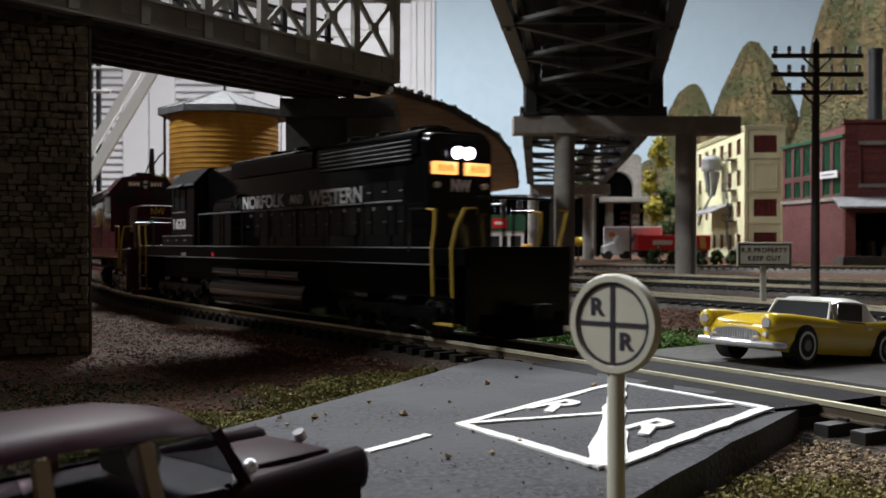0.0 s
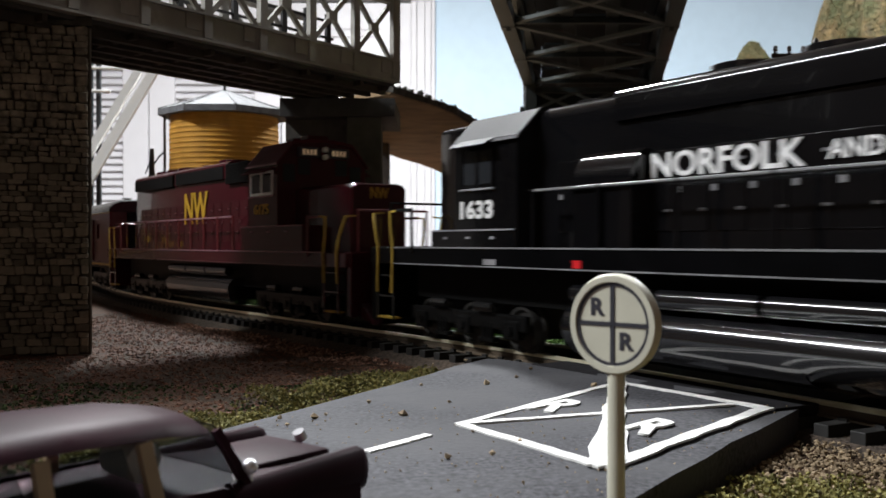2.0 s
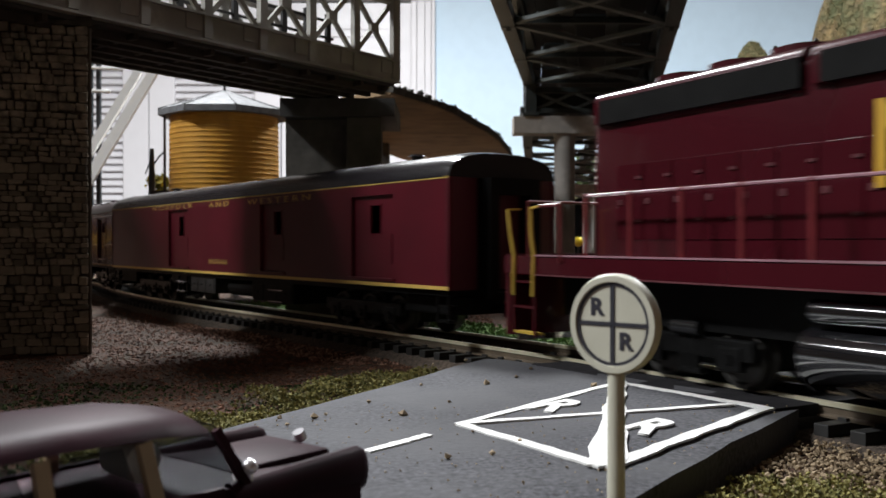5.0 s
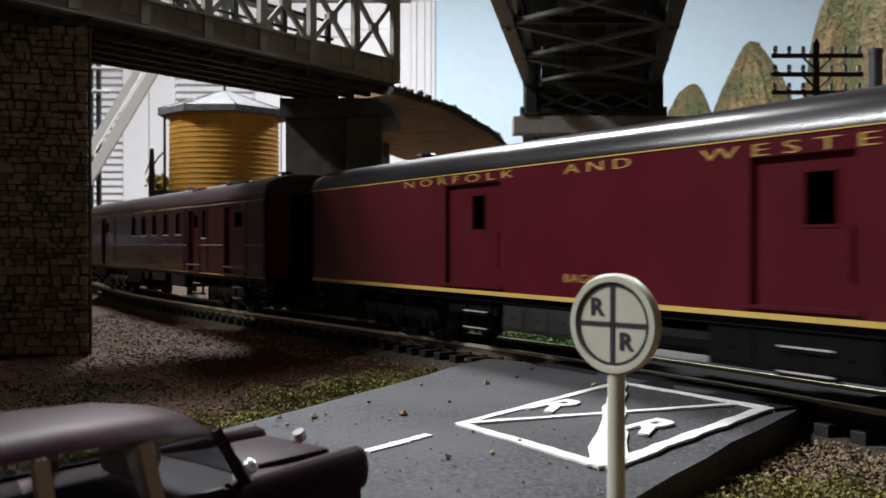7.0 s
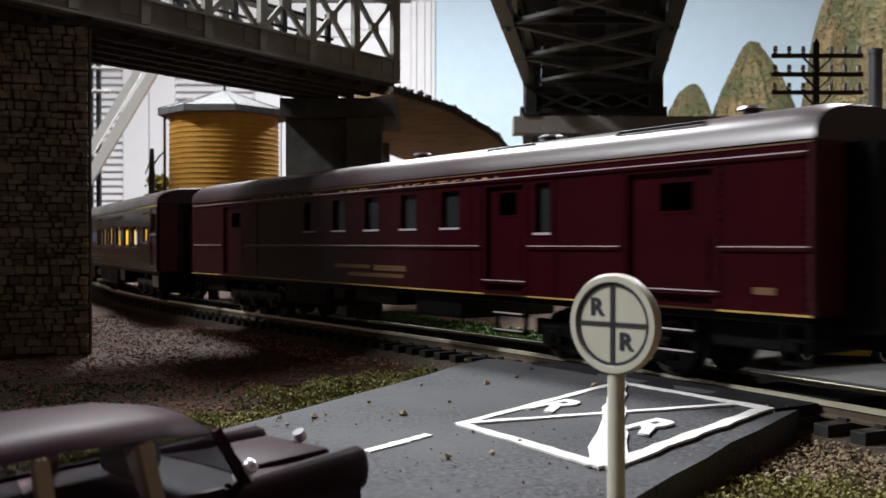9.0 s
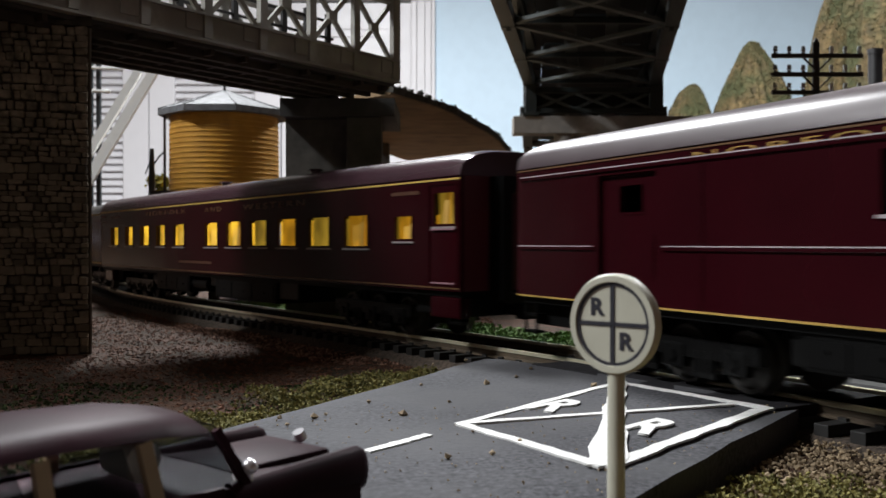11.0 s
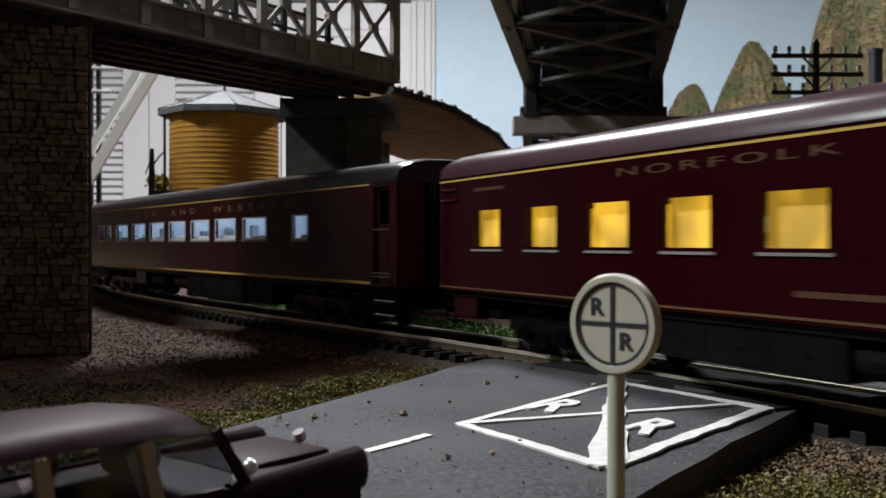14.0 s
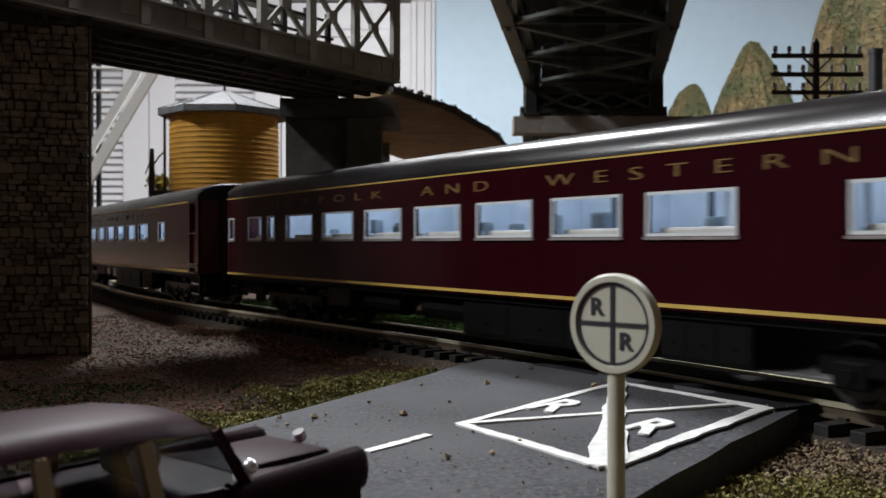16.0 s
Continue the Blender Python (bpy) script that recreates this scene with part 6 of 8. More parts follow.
def conveyor():
    """White inclined boom behind the bridge."""
    e = thing("inclined_conveyor", "white steel inclined conveyor boom", "conveyor")
    y = 700
    for dx, w in ((0, 8.0), (11, 9.5)):
        bm = bmesh.new()
        loft(bm, [[(-300 + dx, y - 2, 50), (-300 + dx + w, y - 2, 50), (-300 + dx + w, y + 2, 50), (-300 + dx, y + 2, 50)],
                  [(-214 + dx, y - 2, 190), (-214 + dx + w * 0.8, y - 2, 190), (-214 + dx + w * 0.8, y + 2, 190), (-214 + dx, y + 2, 190)]])
        part("beam", bm, M_CARWHITE, e)
    for z in (145, 162, 178):
        bm = bmesh.new()
        rod(bm, (-330, y, z + 3), (-250 + (z - 145) * 0.6, y, z), 1.2, 1.2, 8)
        part("stay_rod", bm, M_CARWHITE, e)
    for x in (-268, -262):
        bm = bmesh.new()
        box(bm, x, x + 3, y + 3, y + 6, -1, 185)
        part("mast", bm, M_BLACKSTEEL, e)
    bm = bmesh.new()
    box(bm, -306, -270, y - 8, y + 8, 0, 50, 1)
    part("base", bm, M_CONCRETE, e)


conveyor()


# ---- black viaduct ----
def viaduct():
    e = thing("steel_viaduct", "black steel deck-truss viaduct seen from below", "bridge")
    spans = [((11.1, 410, 173.9), (114.5, 410, 173.9), (72.2, 774, 161), (175.6, 774, 161)), ((69, 775, 136), (181, 775, 136), (122, 1300, 114), (222, 1300, 114))]
    for (al, ar, bl, br) in spans:
        al, ar, bl, br = map(Vector, (al, ar, bl, br))
        up = Vector((0, 0, 34 if al.y < 500 else 60))
        n = 4 if al.y < 500 else 6
        for p, q in ((al, bl), (ar, br)):
            for name, off, h in (("lower_chord", Vector((0, 0, 4)), 8), ("upper_chord", up, 7)):
                bm = bmesh.new()
                bar(bm, p + off, q + off, 9, h)
                part(name, bm, M_GIRDER, e)
            for i in range(n + 1):
                a = p.lerp(q, i / n)
                bm = bmesh.new()
                bar(bm, a, a + up, 4, 4, (1, 0, 0))
                part("post", bm, M_GIRDER, e)
                bm = bmesh.new()
                bar(bm, a - Vector((0, 4, -4)), a + Vector((0, 4, 4)), 9.3, 8.3)
                part("splice_plate", bm, M_GIRDER, e)
                if i < n:
                    b = p.lerp(q, (i + 1) / n)
                    bm = bmesh.new()
                    bar(bm, a + (up if i % 2 else Vector()), b + (Vector() if i % 2 else up), 3, 3, (1, 0, 0))
                    part("diagonal", bm, M_GIRDER, e)
        for i in range(n + 1):
            l, r = al.lerp(bl, i / n), ar.lerp(br, i / n)
            bm = bmesh.new()
            bar(bm, l + Vector((0, 0, 5)), r + Vector((0, 0, 5)), 4, 4)
            part("floor_beam", bm, M_GIRDER, e)
            if i < n:
                l2, r2 = al.lerp(bl, (i + 1) / n), ar.lerp(br, (i + 1) / n)
                for p, q in ((l, r2), (r, l2)):
                    bm = bmesh.new()
                    bar(bm, p + Vector((0, 0, 3)), q + Vector((0, 0, 3)), 4.6, 2.4)
                    part("lateral_brace", bm, M_BRACE, e)
        if al.y > 500:
            for p, q in ((al, bl), (ar, br)):
                bm = bmesh.new()
                bar(bm, p + Vector((0, 0, 32)), q + Vector((0, 0, 32)), 1.2, 47)
                part("web_plate", bm, M_DECKBLACK, e)
        for f in (0.36, 0.64):
            bm = bmesh.new()
            bar(bm, al.lerp(ar, f) + Vector((0, 0, 12)), bl.lerp(br, f) + Vector((0, 0, 12)), 8, 12)
            part("stringer", bm, M_GIRDER, e)
        # deck sheets with gaps between them
        for i in range(n):
            for f0, f1, gap in ((-0.02, 0.12, 0.02), (0.122, 0.27, 0.10), (0.272, 0.335, 0.02), (0.338, 0.662, 0.03), (0.665, 0.74, 0.02), (0.742, 0.88, 0.08), (0.882, 1.02, 0.02)):
                a0, b0 = al.lerp(bl, (i + 0.01) / n), al.lerp(bl, (i + 1 - gap) / n)
                a1, b1 = ar.lerp(br, (i + 0.01) / n), ar.lerp(br, (i + 1 - gap) / n)
                q = [a0.lerp(a1, f0), a0.lerp(a1, f1), b0.lerp(b1, f1), b0.lerp(b1, f0)]
                bm = bmesh.new()
                loft(bm, [[tuple(p + up) for p in q], [tuple(p + up + Vector((0, 0, 3))) for p in q]])
                part("deck_sheet", bm, M_DECKBLACK, e)


def viaduct_bent():
    """The steel end frame that carries the near span on its pier."""
    e = thing("viaduct_bent", "black steel end frame standing on the concrete pier", "bridge frame")
    for x in (72.2, 175.6):
        bm = bmesh.new()
        bar(bm, (x, 768, 135.6), (x, 768, 160.9), 9, 9, (0, 1, 0))
        part("end_post", bm, M_GIRDER, e)
        bm = bmesh.new()
        box(bm, x - 7, x + 7, 762, 774, 135.5, 138.2, 0.4)
        part("bearing", bm, M_GIRDER, e)
    for z in (140, 157):
        bm = bmesh.new()
        bar(bm, (76.8, 768, z), (171, 768, z), 5, 4)
        part("cross_strut", bm, M_GIRDER, e)
    for a, b in ((77, 108), (108, 140), (140, 171)):
        for z0, z1 in ((142, 155), (155, 142)):
            bm = bmesh.new()
            bar(bm, (a, 768 + (z1 > z0) * 2, z0), (b, 768 + (z1 > z0) * 2, z1), 1.8, 2.2)
            part("cross_brace", bm, M_BRACE, e)
    bm = bmesh.new()
    box(bm, 77, 170.8, 772.5, 773.5, 142.2, 154.8)
    part("web_plate", bm, M_DECKBLACK, e)


M_GIRDER = mat("girder_black", (0.013, 0.017, 0.017), 0.5, vary=0.4, scale=60, second=(0.020, 0.023, 0.022), spec=0.2)
M_DECKBLACK = mat("deck_black", (0.004, 0.005, 0.005), 0.6, vary=0.35, scale=60, spec=0.2)
M_BRACE = mat("brace_grey", (0.060, 0.072, 0.072), 0.6, vary=0.3, scale=60)
viaduct()
viaduct_bent()


def viaduct_pier(x0, x1, cols, y, top, r, z0, depth=20):
    e = thing("viaduct_pier", "grey concrete pier with two round columns", "bridge pier", None, "piers under the viaduct")
    bm = bmesh.new()
    box(bm, x0, x1, y - depth / 2, y + depth / 2, top - 15, top - 0.5, 0.8)
    part("crossbeam", bm, M_CONCRETE, e)
    for x in cols:
        bm = bmesh.new()
        rod(bm, (x, y, z0), (x, y, top - 14.5), r, r, 24)
        part("column", bm, M_CONCRETE, e, "", 30)


viaduct_pier(58, 245, (101, 202), 774, 136, 8.6, -2)
viaduct_pier(122, 232, (126, 203), 1300, 113.5, 7.5, 4)


# ---- pole and signs ----
def utility_pole():
    e = thing("utility_pole", "dark brown utility pole with three crossarms", "utility pole", at(201, 502, 0))
    bm = bmesh.new()
    rod(bm, (0, 0, -1), (0, 0, 139), 2.4, 1.9, 14)
    rod(bm, (0, 0, 139), (0, 0, 141.5), 1.9, 0.6, 14)
    part("shaft", bm, M_POLE, e, "", 40)
    for z in (131.5, 121.5, 111.8):
        bm = bmesh.new()
        box(bm, -24.4, 24.4, -3.0, -0.6, z - 1.1, z + 1.1, 0.25)
        arm = part("crossarm", bm, M_POLE, e)
        for s in (-1, 1):
            bm = bmesh.new()
            bar(bm, (s * 1, -2.0, z - 7.5), (s * 7.5, -2.0, z - 1), 0.9, 0.9)
            part("brace", bm, M_POLE, arm)
            for x in (7.5, 15, 22.5):
                bm = bmesh.new()
                for zz, r in ((1.0, 1.2), (2.6, 1.35), (4.0, 1.2)):
                    rod(bm, (s * x, -1.8, z + zz), (s * x, -1.8, z + zz + 1.1), r, r * 0.75, 10)
                part("insulator", bm, M_INSUL if s > 0 else M_INSULDARK, arm, "", 40)


M_INSULDARK = mat("brown_insulator", (0.07, 0.06, 0.055), 0.2, vary=0.1, scale=200)
M_DARKBLUE = mat("dark_ring", (0.03, 0.03, 0.04), 0.5, vary=0.1, scale=200)
utility_pole()


def keep_out_sign():
    e = thing("trespass_sign", "white railroad property keep out sign", "sign", at(139.5, 404, 0, -3))
    bm = bmesh.new()
    box(bm, -11.8, 11.8, -0.5, 0.5, 20.7, 31.3, 0.4)
    part("board", bm, M_SIGNWHITE, e)
    bm = bmesh.new()
    panel(bm, -11.1, 11.1, 21.4, 30.6, -0.66, 0.2, [(-10.6, 10.6, 21.9, 30.1)])
    part("border", bm, M_BLACKLETTER, e)
    for body, w, z in (("R.R.PROPERTY", 19.4, 27.9), ("KEEP OUT", 14.0, 24.3)):
        part("lettering", letters(body, w, 2.1, Matrix.Translation((0, -0.54, z)), 0.1, 1.15, 0.015), M_BLACKLETTER, e)
    bm = bmesh.new()
    box(bm, -1.2, 1.2, 0.55, 2.4, -1, 30, 0.3)
    part("post", bm, M_SIGNWHITE, e)


keep_out_sign()


def crossing_sign():
    """Round cream disc with raised rim, black cross and two letters."""
    e = thing("crossing_sign", "round cream railroad crossing sign on a post", "road sign", at(15.75, 85.0, 0, -42))
    z = 23.35
    bm = bmesh.new()
    R = 4.62
    prof = [(0, 0.55), (R * 0.9, 0.55), (R, 0.2), (R, -0.35), (R * 0.96, -0.75), (R * 0.84, -0.75), (R * 0.82, -0.45), (0, -0.45)]
    rings = []
    for k in range(40):
        a = 2 * math.pi * k / 40
        rings.append([(r * math.cos(a), y, z + r * math.sin(a)) for r, y in prof])
    loft(bm, rings + [rings[0]], close=False, cap=False)
    bmesh.ops.remove_doubles(bm, verts=bm.verts, dist=1e-4)
    part("disc", bm, M_SIGNWHITE, e, "", 35)
    bm = bmesh.new()
    prof = [(R * 0.86, -0.56), (R * 0.76, -0.56), (R * 0.76, -0.4), (R * 0.86, -0.4)]
    loft(bm, [[(r * math.cos(a), y, z + r * math.sin(a)) for r, y in prof] for a in [2 * math.pi * k / 40 for k in range(41)]], cap=False)
    part("ring", bm, M_DARKBLUE, e, "", 50)
    bm = bmesh.new()
    box(bm, -0.22, 0.22, -0.54, -0.4, z - R * 0.78, z + R * 0.78)
    box(bm, -R * 0.78, R * 0.78, -0.54, -0.4, z - 0.2, z + 0.2)
    part("cross", bm, M_DARKBLUE, e)
    for x, zz in ((-1.55, z + 1.55), (1.5, z - 1.5)):
        part("letter", letters("R", 1.5, 1.65, Matrix.Translation((x, -0.46, zz)), 0.1, 1.0, 0.04), M_DARKBLUE, e)
    bm = bmesh.new()
    rod(bm, (0, 0.2, -1), (0, 0.2, 19.6), 0.85, 0.8, 14)
    part("post", bm, M_SIGNWHITE, e, "", 40)


crossing_sign()
# ---- automobiles ----
def wheel(car, x, y, r, w, white=False):
    s = 1 if y > 0 else -1
    bm = bmesh.new()
    rod(bm, (x, y - w / 2, r), (x, y + w / 2, r), r, r, 22)
    wh = new("wheel")
    wh.empty_display_size = 0.002
    wh.parent = car
    part("tyre", bm, M_RUBBER, wh, "", 40)
    if white:
        bm = bmesh.new()
        rod(bm, (x, y + s * w * 0.35, r), (x, y + s * (w / 2 + 0.06), r), r * 0.82, r * 0.8, 22)
        part("white_wall", bm, M_CARWHITE, wh, "", 40)
        bm = bmesh.new()
        rod(bm, (x, y + s * w * 0.35, r), (x, y + s * (w / 2 + 0.1), r), r * 0.66, r * 0.64, 22)
        part("rim", bm, M_RUBBER, wh, "", 40)
    bm = bmesh.new()
    rod(bm, (x, y + s * w * 0.35, r), (x, y + s * (w / 2 + 0.25), r), r * 0.42, r * 0.3, 16)
    part("hubcap", bm, M_RAILGREY, wh, "", 40)


def smooth_body(bm, sections):
    """Skin of cross-sections (x, half width low, half width high, z0, z belt, z top, crown)."""
    rings = []
    for x, w0, w1, z0, zb, zt, wt in sections:
        rings.append([(x, -w0, z0), (x, -w1, (z0 + zb) / 2), (x, -w1 * 0.985, zb), (x, -wt, zt - 0.25), (x, -wt * 0.5, zt), (x, 0, zt + 0.15), (x, wt * 0.5, zt), (x, wt, zt - 0.25), (x, w1 * 0.985, zb), (x, w1, (z0 + zb) / 2), (x, w0, z0)])
    loft(bm, rings)


def coupe():
    """Yellow two-seat hardtop with white roof; nose to +x."""
    e = thing("yellow_car", "yellow hardtop coupe with white roof", "car", at(85.6, 219.0, 3.2, 216, 0, -5.3))
    bm = bmesh.new()
    S = [(27.0, 7.4, 8.4, 3.2, 6.4, 7.6, 7.6), (26.0, 8.2, 9.6, 2.6, 7.2, 8.6, 8.6), (22, 8.8, 10.2, 2.2, 7.6, 9.4, 9.0), (14, 9.0, 10.3, 2.0, 7.8, 9.9, 9.2), (6, 9.0, 10.3, 2.0, 7.6, 10.0, 9.4),
         (-6, 9.0, 10.3, 2.0, 7.4, 9.6, 9.4), (-14, 9.0, 10.2, 2.0, 7.6, 9.7, 9.2), (-22, 8.8, 9.8, 2.4, 7.6, 9.6, 8.8), (-27, 8.0, 9.2, 3.2, 7.4, 9.0, 8.2), (-28, 7.0, 8.2, 4.0, 7.0, 8.0, 7.4)]
    smooth_body(bm, S)
    part("body", bm, M_CARYELLOW, e, "", 45)
    bm = bmesh.new()
    rings = []
    for x, w, z0, h in ((27.0, 4.4, 7.4, 0.6), (25.5, 5.4, 8.2, 1.0), (21, 5.9, 8.9, 1.3), (14, 6.1, 9.2, 1.4), (5, 6.2, 9.3, 1.2)):
        rings.append([(x, w * math.cos(k * math.pi / 10), z0 + h * math.sin(k * math.pi / 10)) for k in range(11)])
    loft(bm, rings)
    part("hood", bm, M_CARYELLOW, e, "crowned yellow hood", 50)
    for s in (-1, 1):
        bm = bmesh.new()
        rings = []
        for x, yc, zc, w, h in ((28.0, 8.0, 8.1, 0.9, 1.3), (27.6, 8.1, 8.2, 1.6, 1.9), (26, 8.3, 8.3, 1.8, 2.1), (20, 8.5, 8.5, 1.75, 2.0), (12, 8.6, 8.6, 1.6, 1.7), (3, 8.6, 8.6, 1.4, 1.3)):
            rings.append([(x, s * (yc + w * math.cos(k * math.pi / 8)), zc + h * math.sin(k * math.pi / 8)) for k in range(16)])
        loft(bm, rings)
        part("fender", bm, M_CARYELLOW, e, "", 60)
        bm = bmesh.new()
        rod(bm, (27.4, s * 8.0, 8.2), (28.3, s * 8.0, 8.2), 1.25, 1.0, 16)
        part("headlight", bm, M_CHROME, e, "", 30)
        bm = bmesh.new()
        rings = []
        for x, yc, zc, w, h in ((-8, 8.7, 8.9, 1.0, 0.9), (-16, 8.7, 9.0, 1.1, 1.3), (-24, 8.6, 9.1, 1.0, 1.9), (-28, 8.4, 9.2, 0.8, 2.1)):
            rings.append([(x, s * (yc + w * math.cos(k * math.pi / 8)), zc + h * math.sin(k * math.pi / 8)) for k in range(16)])
        loft(bm, rings)
        part("tail_fin", bm, M_CARYELLOW, e, "", 60)
        bm = bmesh.new()
        rod(bm, (27.0, s * 5.4, 4.6), (28.9, s * 5.4, 4.6), 0.9, 0.5, 12)
        part("bumper_guard", bm, M_CHROME, e, "", 30)
        bm = bmesh.new()
        rod(bm, (26.8, s * 7.6, 5.7), (27.9, s * 7.6, 5.7), 0.7, 0.5, 10)
        part("parking_light", bm, M_CARWHITE, e, "", 30)
    bm = bmesh.new()
    loft(bm, [[(x, w * math.cos(k * math.pi / 10), 5.5 + h * math.sin(k * math.pi / 10)) for k in range(20)] for x, w, h in ((26.4, 6.3, 1.5), (27.5, 6.0, 1.3))])
    gr = part("grille", bm, M_RAILGREY, e, "", 40)
    bm = bmesh.new()
    for i in range(17):
        box(bm, 27.5, 27.62, -5.2 + i * 0.64, -5.05 + i * 0.64, 4.5, 6.5)
    part("grille_mesh", bm, M_CHROME, gr)
    for x, k in ((28.0, 1), (-28.6, -1)):
        bm = bmesh.new()
        tube(bm, [(x - k * 3.6, -10.3, 3.5), (x - k * 0.9, -9.4, 3.5), (x + k * 0.4, -5, 3.5), (x + k * 0.7, 0, 3.5), (x + k * 0.4, 5, 3.5), (x - k * 0.9, 9.4, 3.5), (x - k * 3.6, 10.3, 3.5)], 0.85, 10)
        part("bumper", bm, M_CHROME, e, "", 50)
    # cabin
    bm = bmesh.new()
    def ring(x, w0, w1, z):
        return [(x, -w0, 9.6), (x, -w1, z - 0.8), (x, -w1 * 0.7, z), (x, w1 * 0.7, z), (x, w1, z - 0.8), (x, w0, 9.6)]
    loft(bm, [ring(2.5, 8.2, 6.9, 14.0), ring(0, 8.3, 7.4, 14.9), ring(-6, 8.4, 7.6, 15.2), ring(-11, 8.4, 7.5, 14.9), ring(-15.5, 8.2, 7.0, 12.2), ring(-17.5, 8.0, 6.8, 10.0)])
    part("hardtop", bm, M_CARWHITE, e, "white hardtop roof", 45)
    bm = bmesh.new()
    loft(bm, [[(4.7, -7.7, 9.8), (4.7, 7.7, 9.8), (2.5, 6.5, 13.7), (2.5, -6.5, 13.7)], [(5.0, -7.7, 9.8), (5.0, 7.7, 9.8), (2.8, 6.5, 13.8), (2.8, -6.5, 13.8)]])
    part("windshield", bm, M_CARGLASS, e)
    bm = bmesh.new()
    tube(bm, [(4.9, -8.0, 9.8), (2.7, -7.0, 14.0), (2.7, 7.0, 14.0), (4.9, 8.0, 9.8), (4.9, -8.0, 9.8)], 0.3)
    part("windshield_frame", bm, M_CARWHITE, e)
    for s in (-1, 1):
        bm = bmesh.new()
        loft(bm, [[(2.0, s * 8.25, 10.0), (-8, s * 8.55, 10.0), (-8.6, s * 7.95, 13.8), (0.6, s * 7.5, 13.8)], [(2.0, s * 8.45, 10.0), (-8, s * 8.75, 10.0), (-8.6, s * 8.15, 13.8), (0.6, s * 7.7, 13.8)]])
        part("side_window", bm, M_CARGLASS, e)
        bm = bmesh.new()
        box(bm, -9.5, -7.5, s * 10.2 - 0.25, s * 10.2 + 0.25, 8.1, 8.5)
        part("door_handle", bm, M_CHROME, e)
        for x in (16.5, -16.0):
            wheel(e, x, s * 9.3, 3.9, 2.6, True)
            bm = bmesh.new()
            rod(bm, (x, s * 7.0, 3.9), (x, s * 10.33, 3.9), 4.5, 4.5, 22)
            part("wheel_arch", bm, M_RUBBER, e, "", 40)


M_CARGLASS = mat("car_glass", (0.035, 0.04, 0.045), 0.08, vary=0.2, scale=80)
coupe()


def wagon():
    """Maroon station wagon; nose to +x."""
    e = thing("maroon_car", "dull maroon station wagon with tan side panels", "car", at(-28.6, 74.9, 0.9, 49.8) @ Matrix.Diagonal((0.87, 0.87, 0.87, 1)))
    bm = bmesh.new()
    S = [(26.62, 7.5, 8.8, 3.2, 8.0, 9.8, 8.4), (25.83, 8.4, 9.8, 2.6, 8.6, 10.8, 9.2), (19.9, 9.0, 10.3, 2.2, 9.0, 11.2, 9.4), (11, 9.2, 10.4, 2.0, 9.2, 11.6, 9.4), (-10, 9.2, 10.4, 2.0, 9.2, 11.4, 9.4), (-27, 9.0, 10.2, 2.2, 9.2, 11.2, 9.2), (-30, 8.4, 9.6, 3.0, 8.8, 10.8, 8.8)]
    smooth_body(bm, S)
    part("body", bm, M_CARMAROON, e, "", 40)
    bm = bmesh.new()
    box(bm, 12, 25.43, -5.4, 5.4, 10.9, 11.9, 0.6)
    part("hood_ridge", bm, M_CARMAROON, e, "", 40)
    for s in (-1, 1):
        bm = bmesh.new()
        rings = []
        for x, yc, zc, w, h in ((27.6, 8.5, 9.4, 0.5, 1.4), (27.2, 8.5, 9.8, 1.0, 2.1), (26.2, 8.6, 10.0, 1.25, 2.4), (22, 8.8, 10.0, 1.3, 2.3), (16, 9.0, 10.0, 1.3, 2.1), (9, 9.1, 10.0, 1.2, 1.8)):
            rings.append([(x, s * (yc + w * math.cos(a * math.pi / 7)), zc + h * math.sin(a * math.pi / 7)) for a in range(14)])
        loft(bm, rings)
        part("fender_ridge", bm, M_CARMAROON, e, "", 50)
        bm = bmesh.new()
        box(bm, -28, 8, s * 10.38 - 0.15, s * 10.38 + 0.15, 4.2, 8.8, 0.1)
        part("side_panel", bm, M_TANPANEL, e, "tan wood-look side panel")
        bm = bmesh.new()
        box(bm, -27.5, 8, s * 9.7 - 0.3, s * 9.7 + 0.3, 11.0, 11.7)
        part("belt_trim", bm, M_CARMAROON, e)
        bm = bmesh.new()
        g = bmesh.ops.create_icosphere(bm, subdivisions=2, radius=0.8)
        bmesh.ops.translate(bm, vec=(11.2, s * 9.5, 13.0), verts=g["verts"])
        rod(bm, (11.4, s * 9.4, 11.4), (11.2, s * 9.5, 12.8), 0.25, 0.25, 8)
        part("mirror", bm, M_CHROME, e, "", 30)
        bm = bmesh.new()
        rod(bm, (26.54, s * 7.6, 8.4), (27.64, s * 7.6, 8.4), 1.5, 1.2, 14)
        part("headlight", bm, M_CHROME, e, "", 30)
    # roof shell on pillars, glass between
    bm = bmesh.new()
    rings = []
    for x, z, w in ((8.6, 17.2, 6.6), (7.4, 17.9, 7.2), (3, 18.6, 7.8), (-6, 18.9, 8.0), (-18, 18.7, 8.0), (-26, 18.0, 7.6), (-27.5, 17.4, 7.2)):
        rings.append([(x, -w - 0.5, z - 1.7), (x, -w * 0.98, z - 0.7), (x, -w * 0.6, z), (x, 0, z + 0.25), (x, w * 0.6, z), (x, w * 0.98, z - 0.7), (x, w + 0.5, z - 1.7), (x, w * 0.6, z - 0.8), (x, 0, z - 0.6), (x, -w * 0.6, z - 0.8)])
    loft(bm, rings)
    part("roof", bm, M_CARMAROON, e, "", 50)
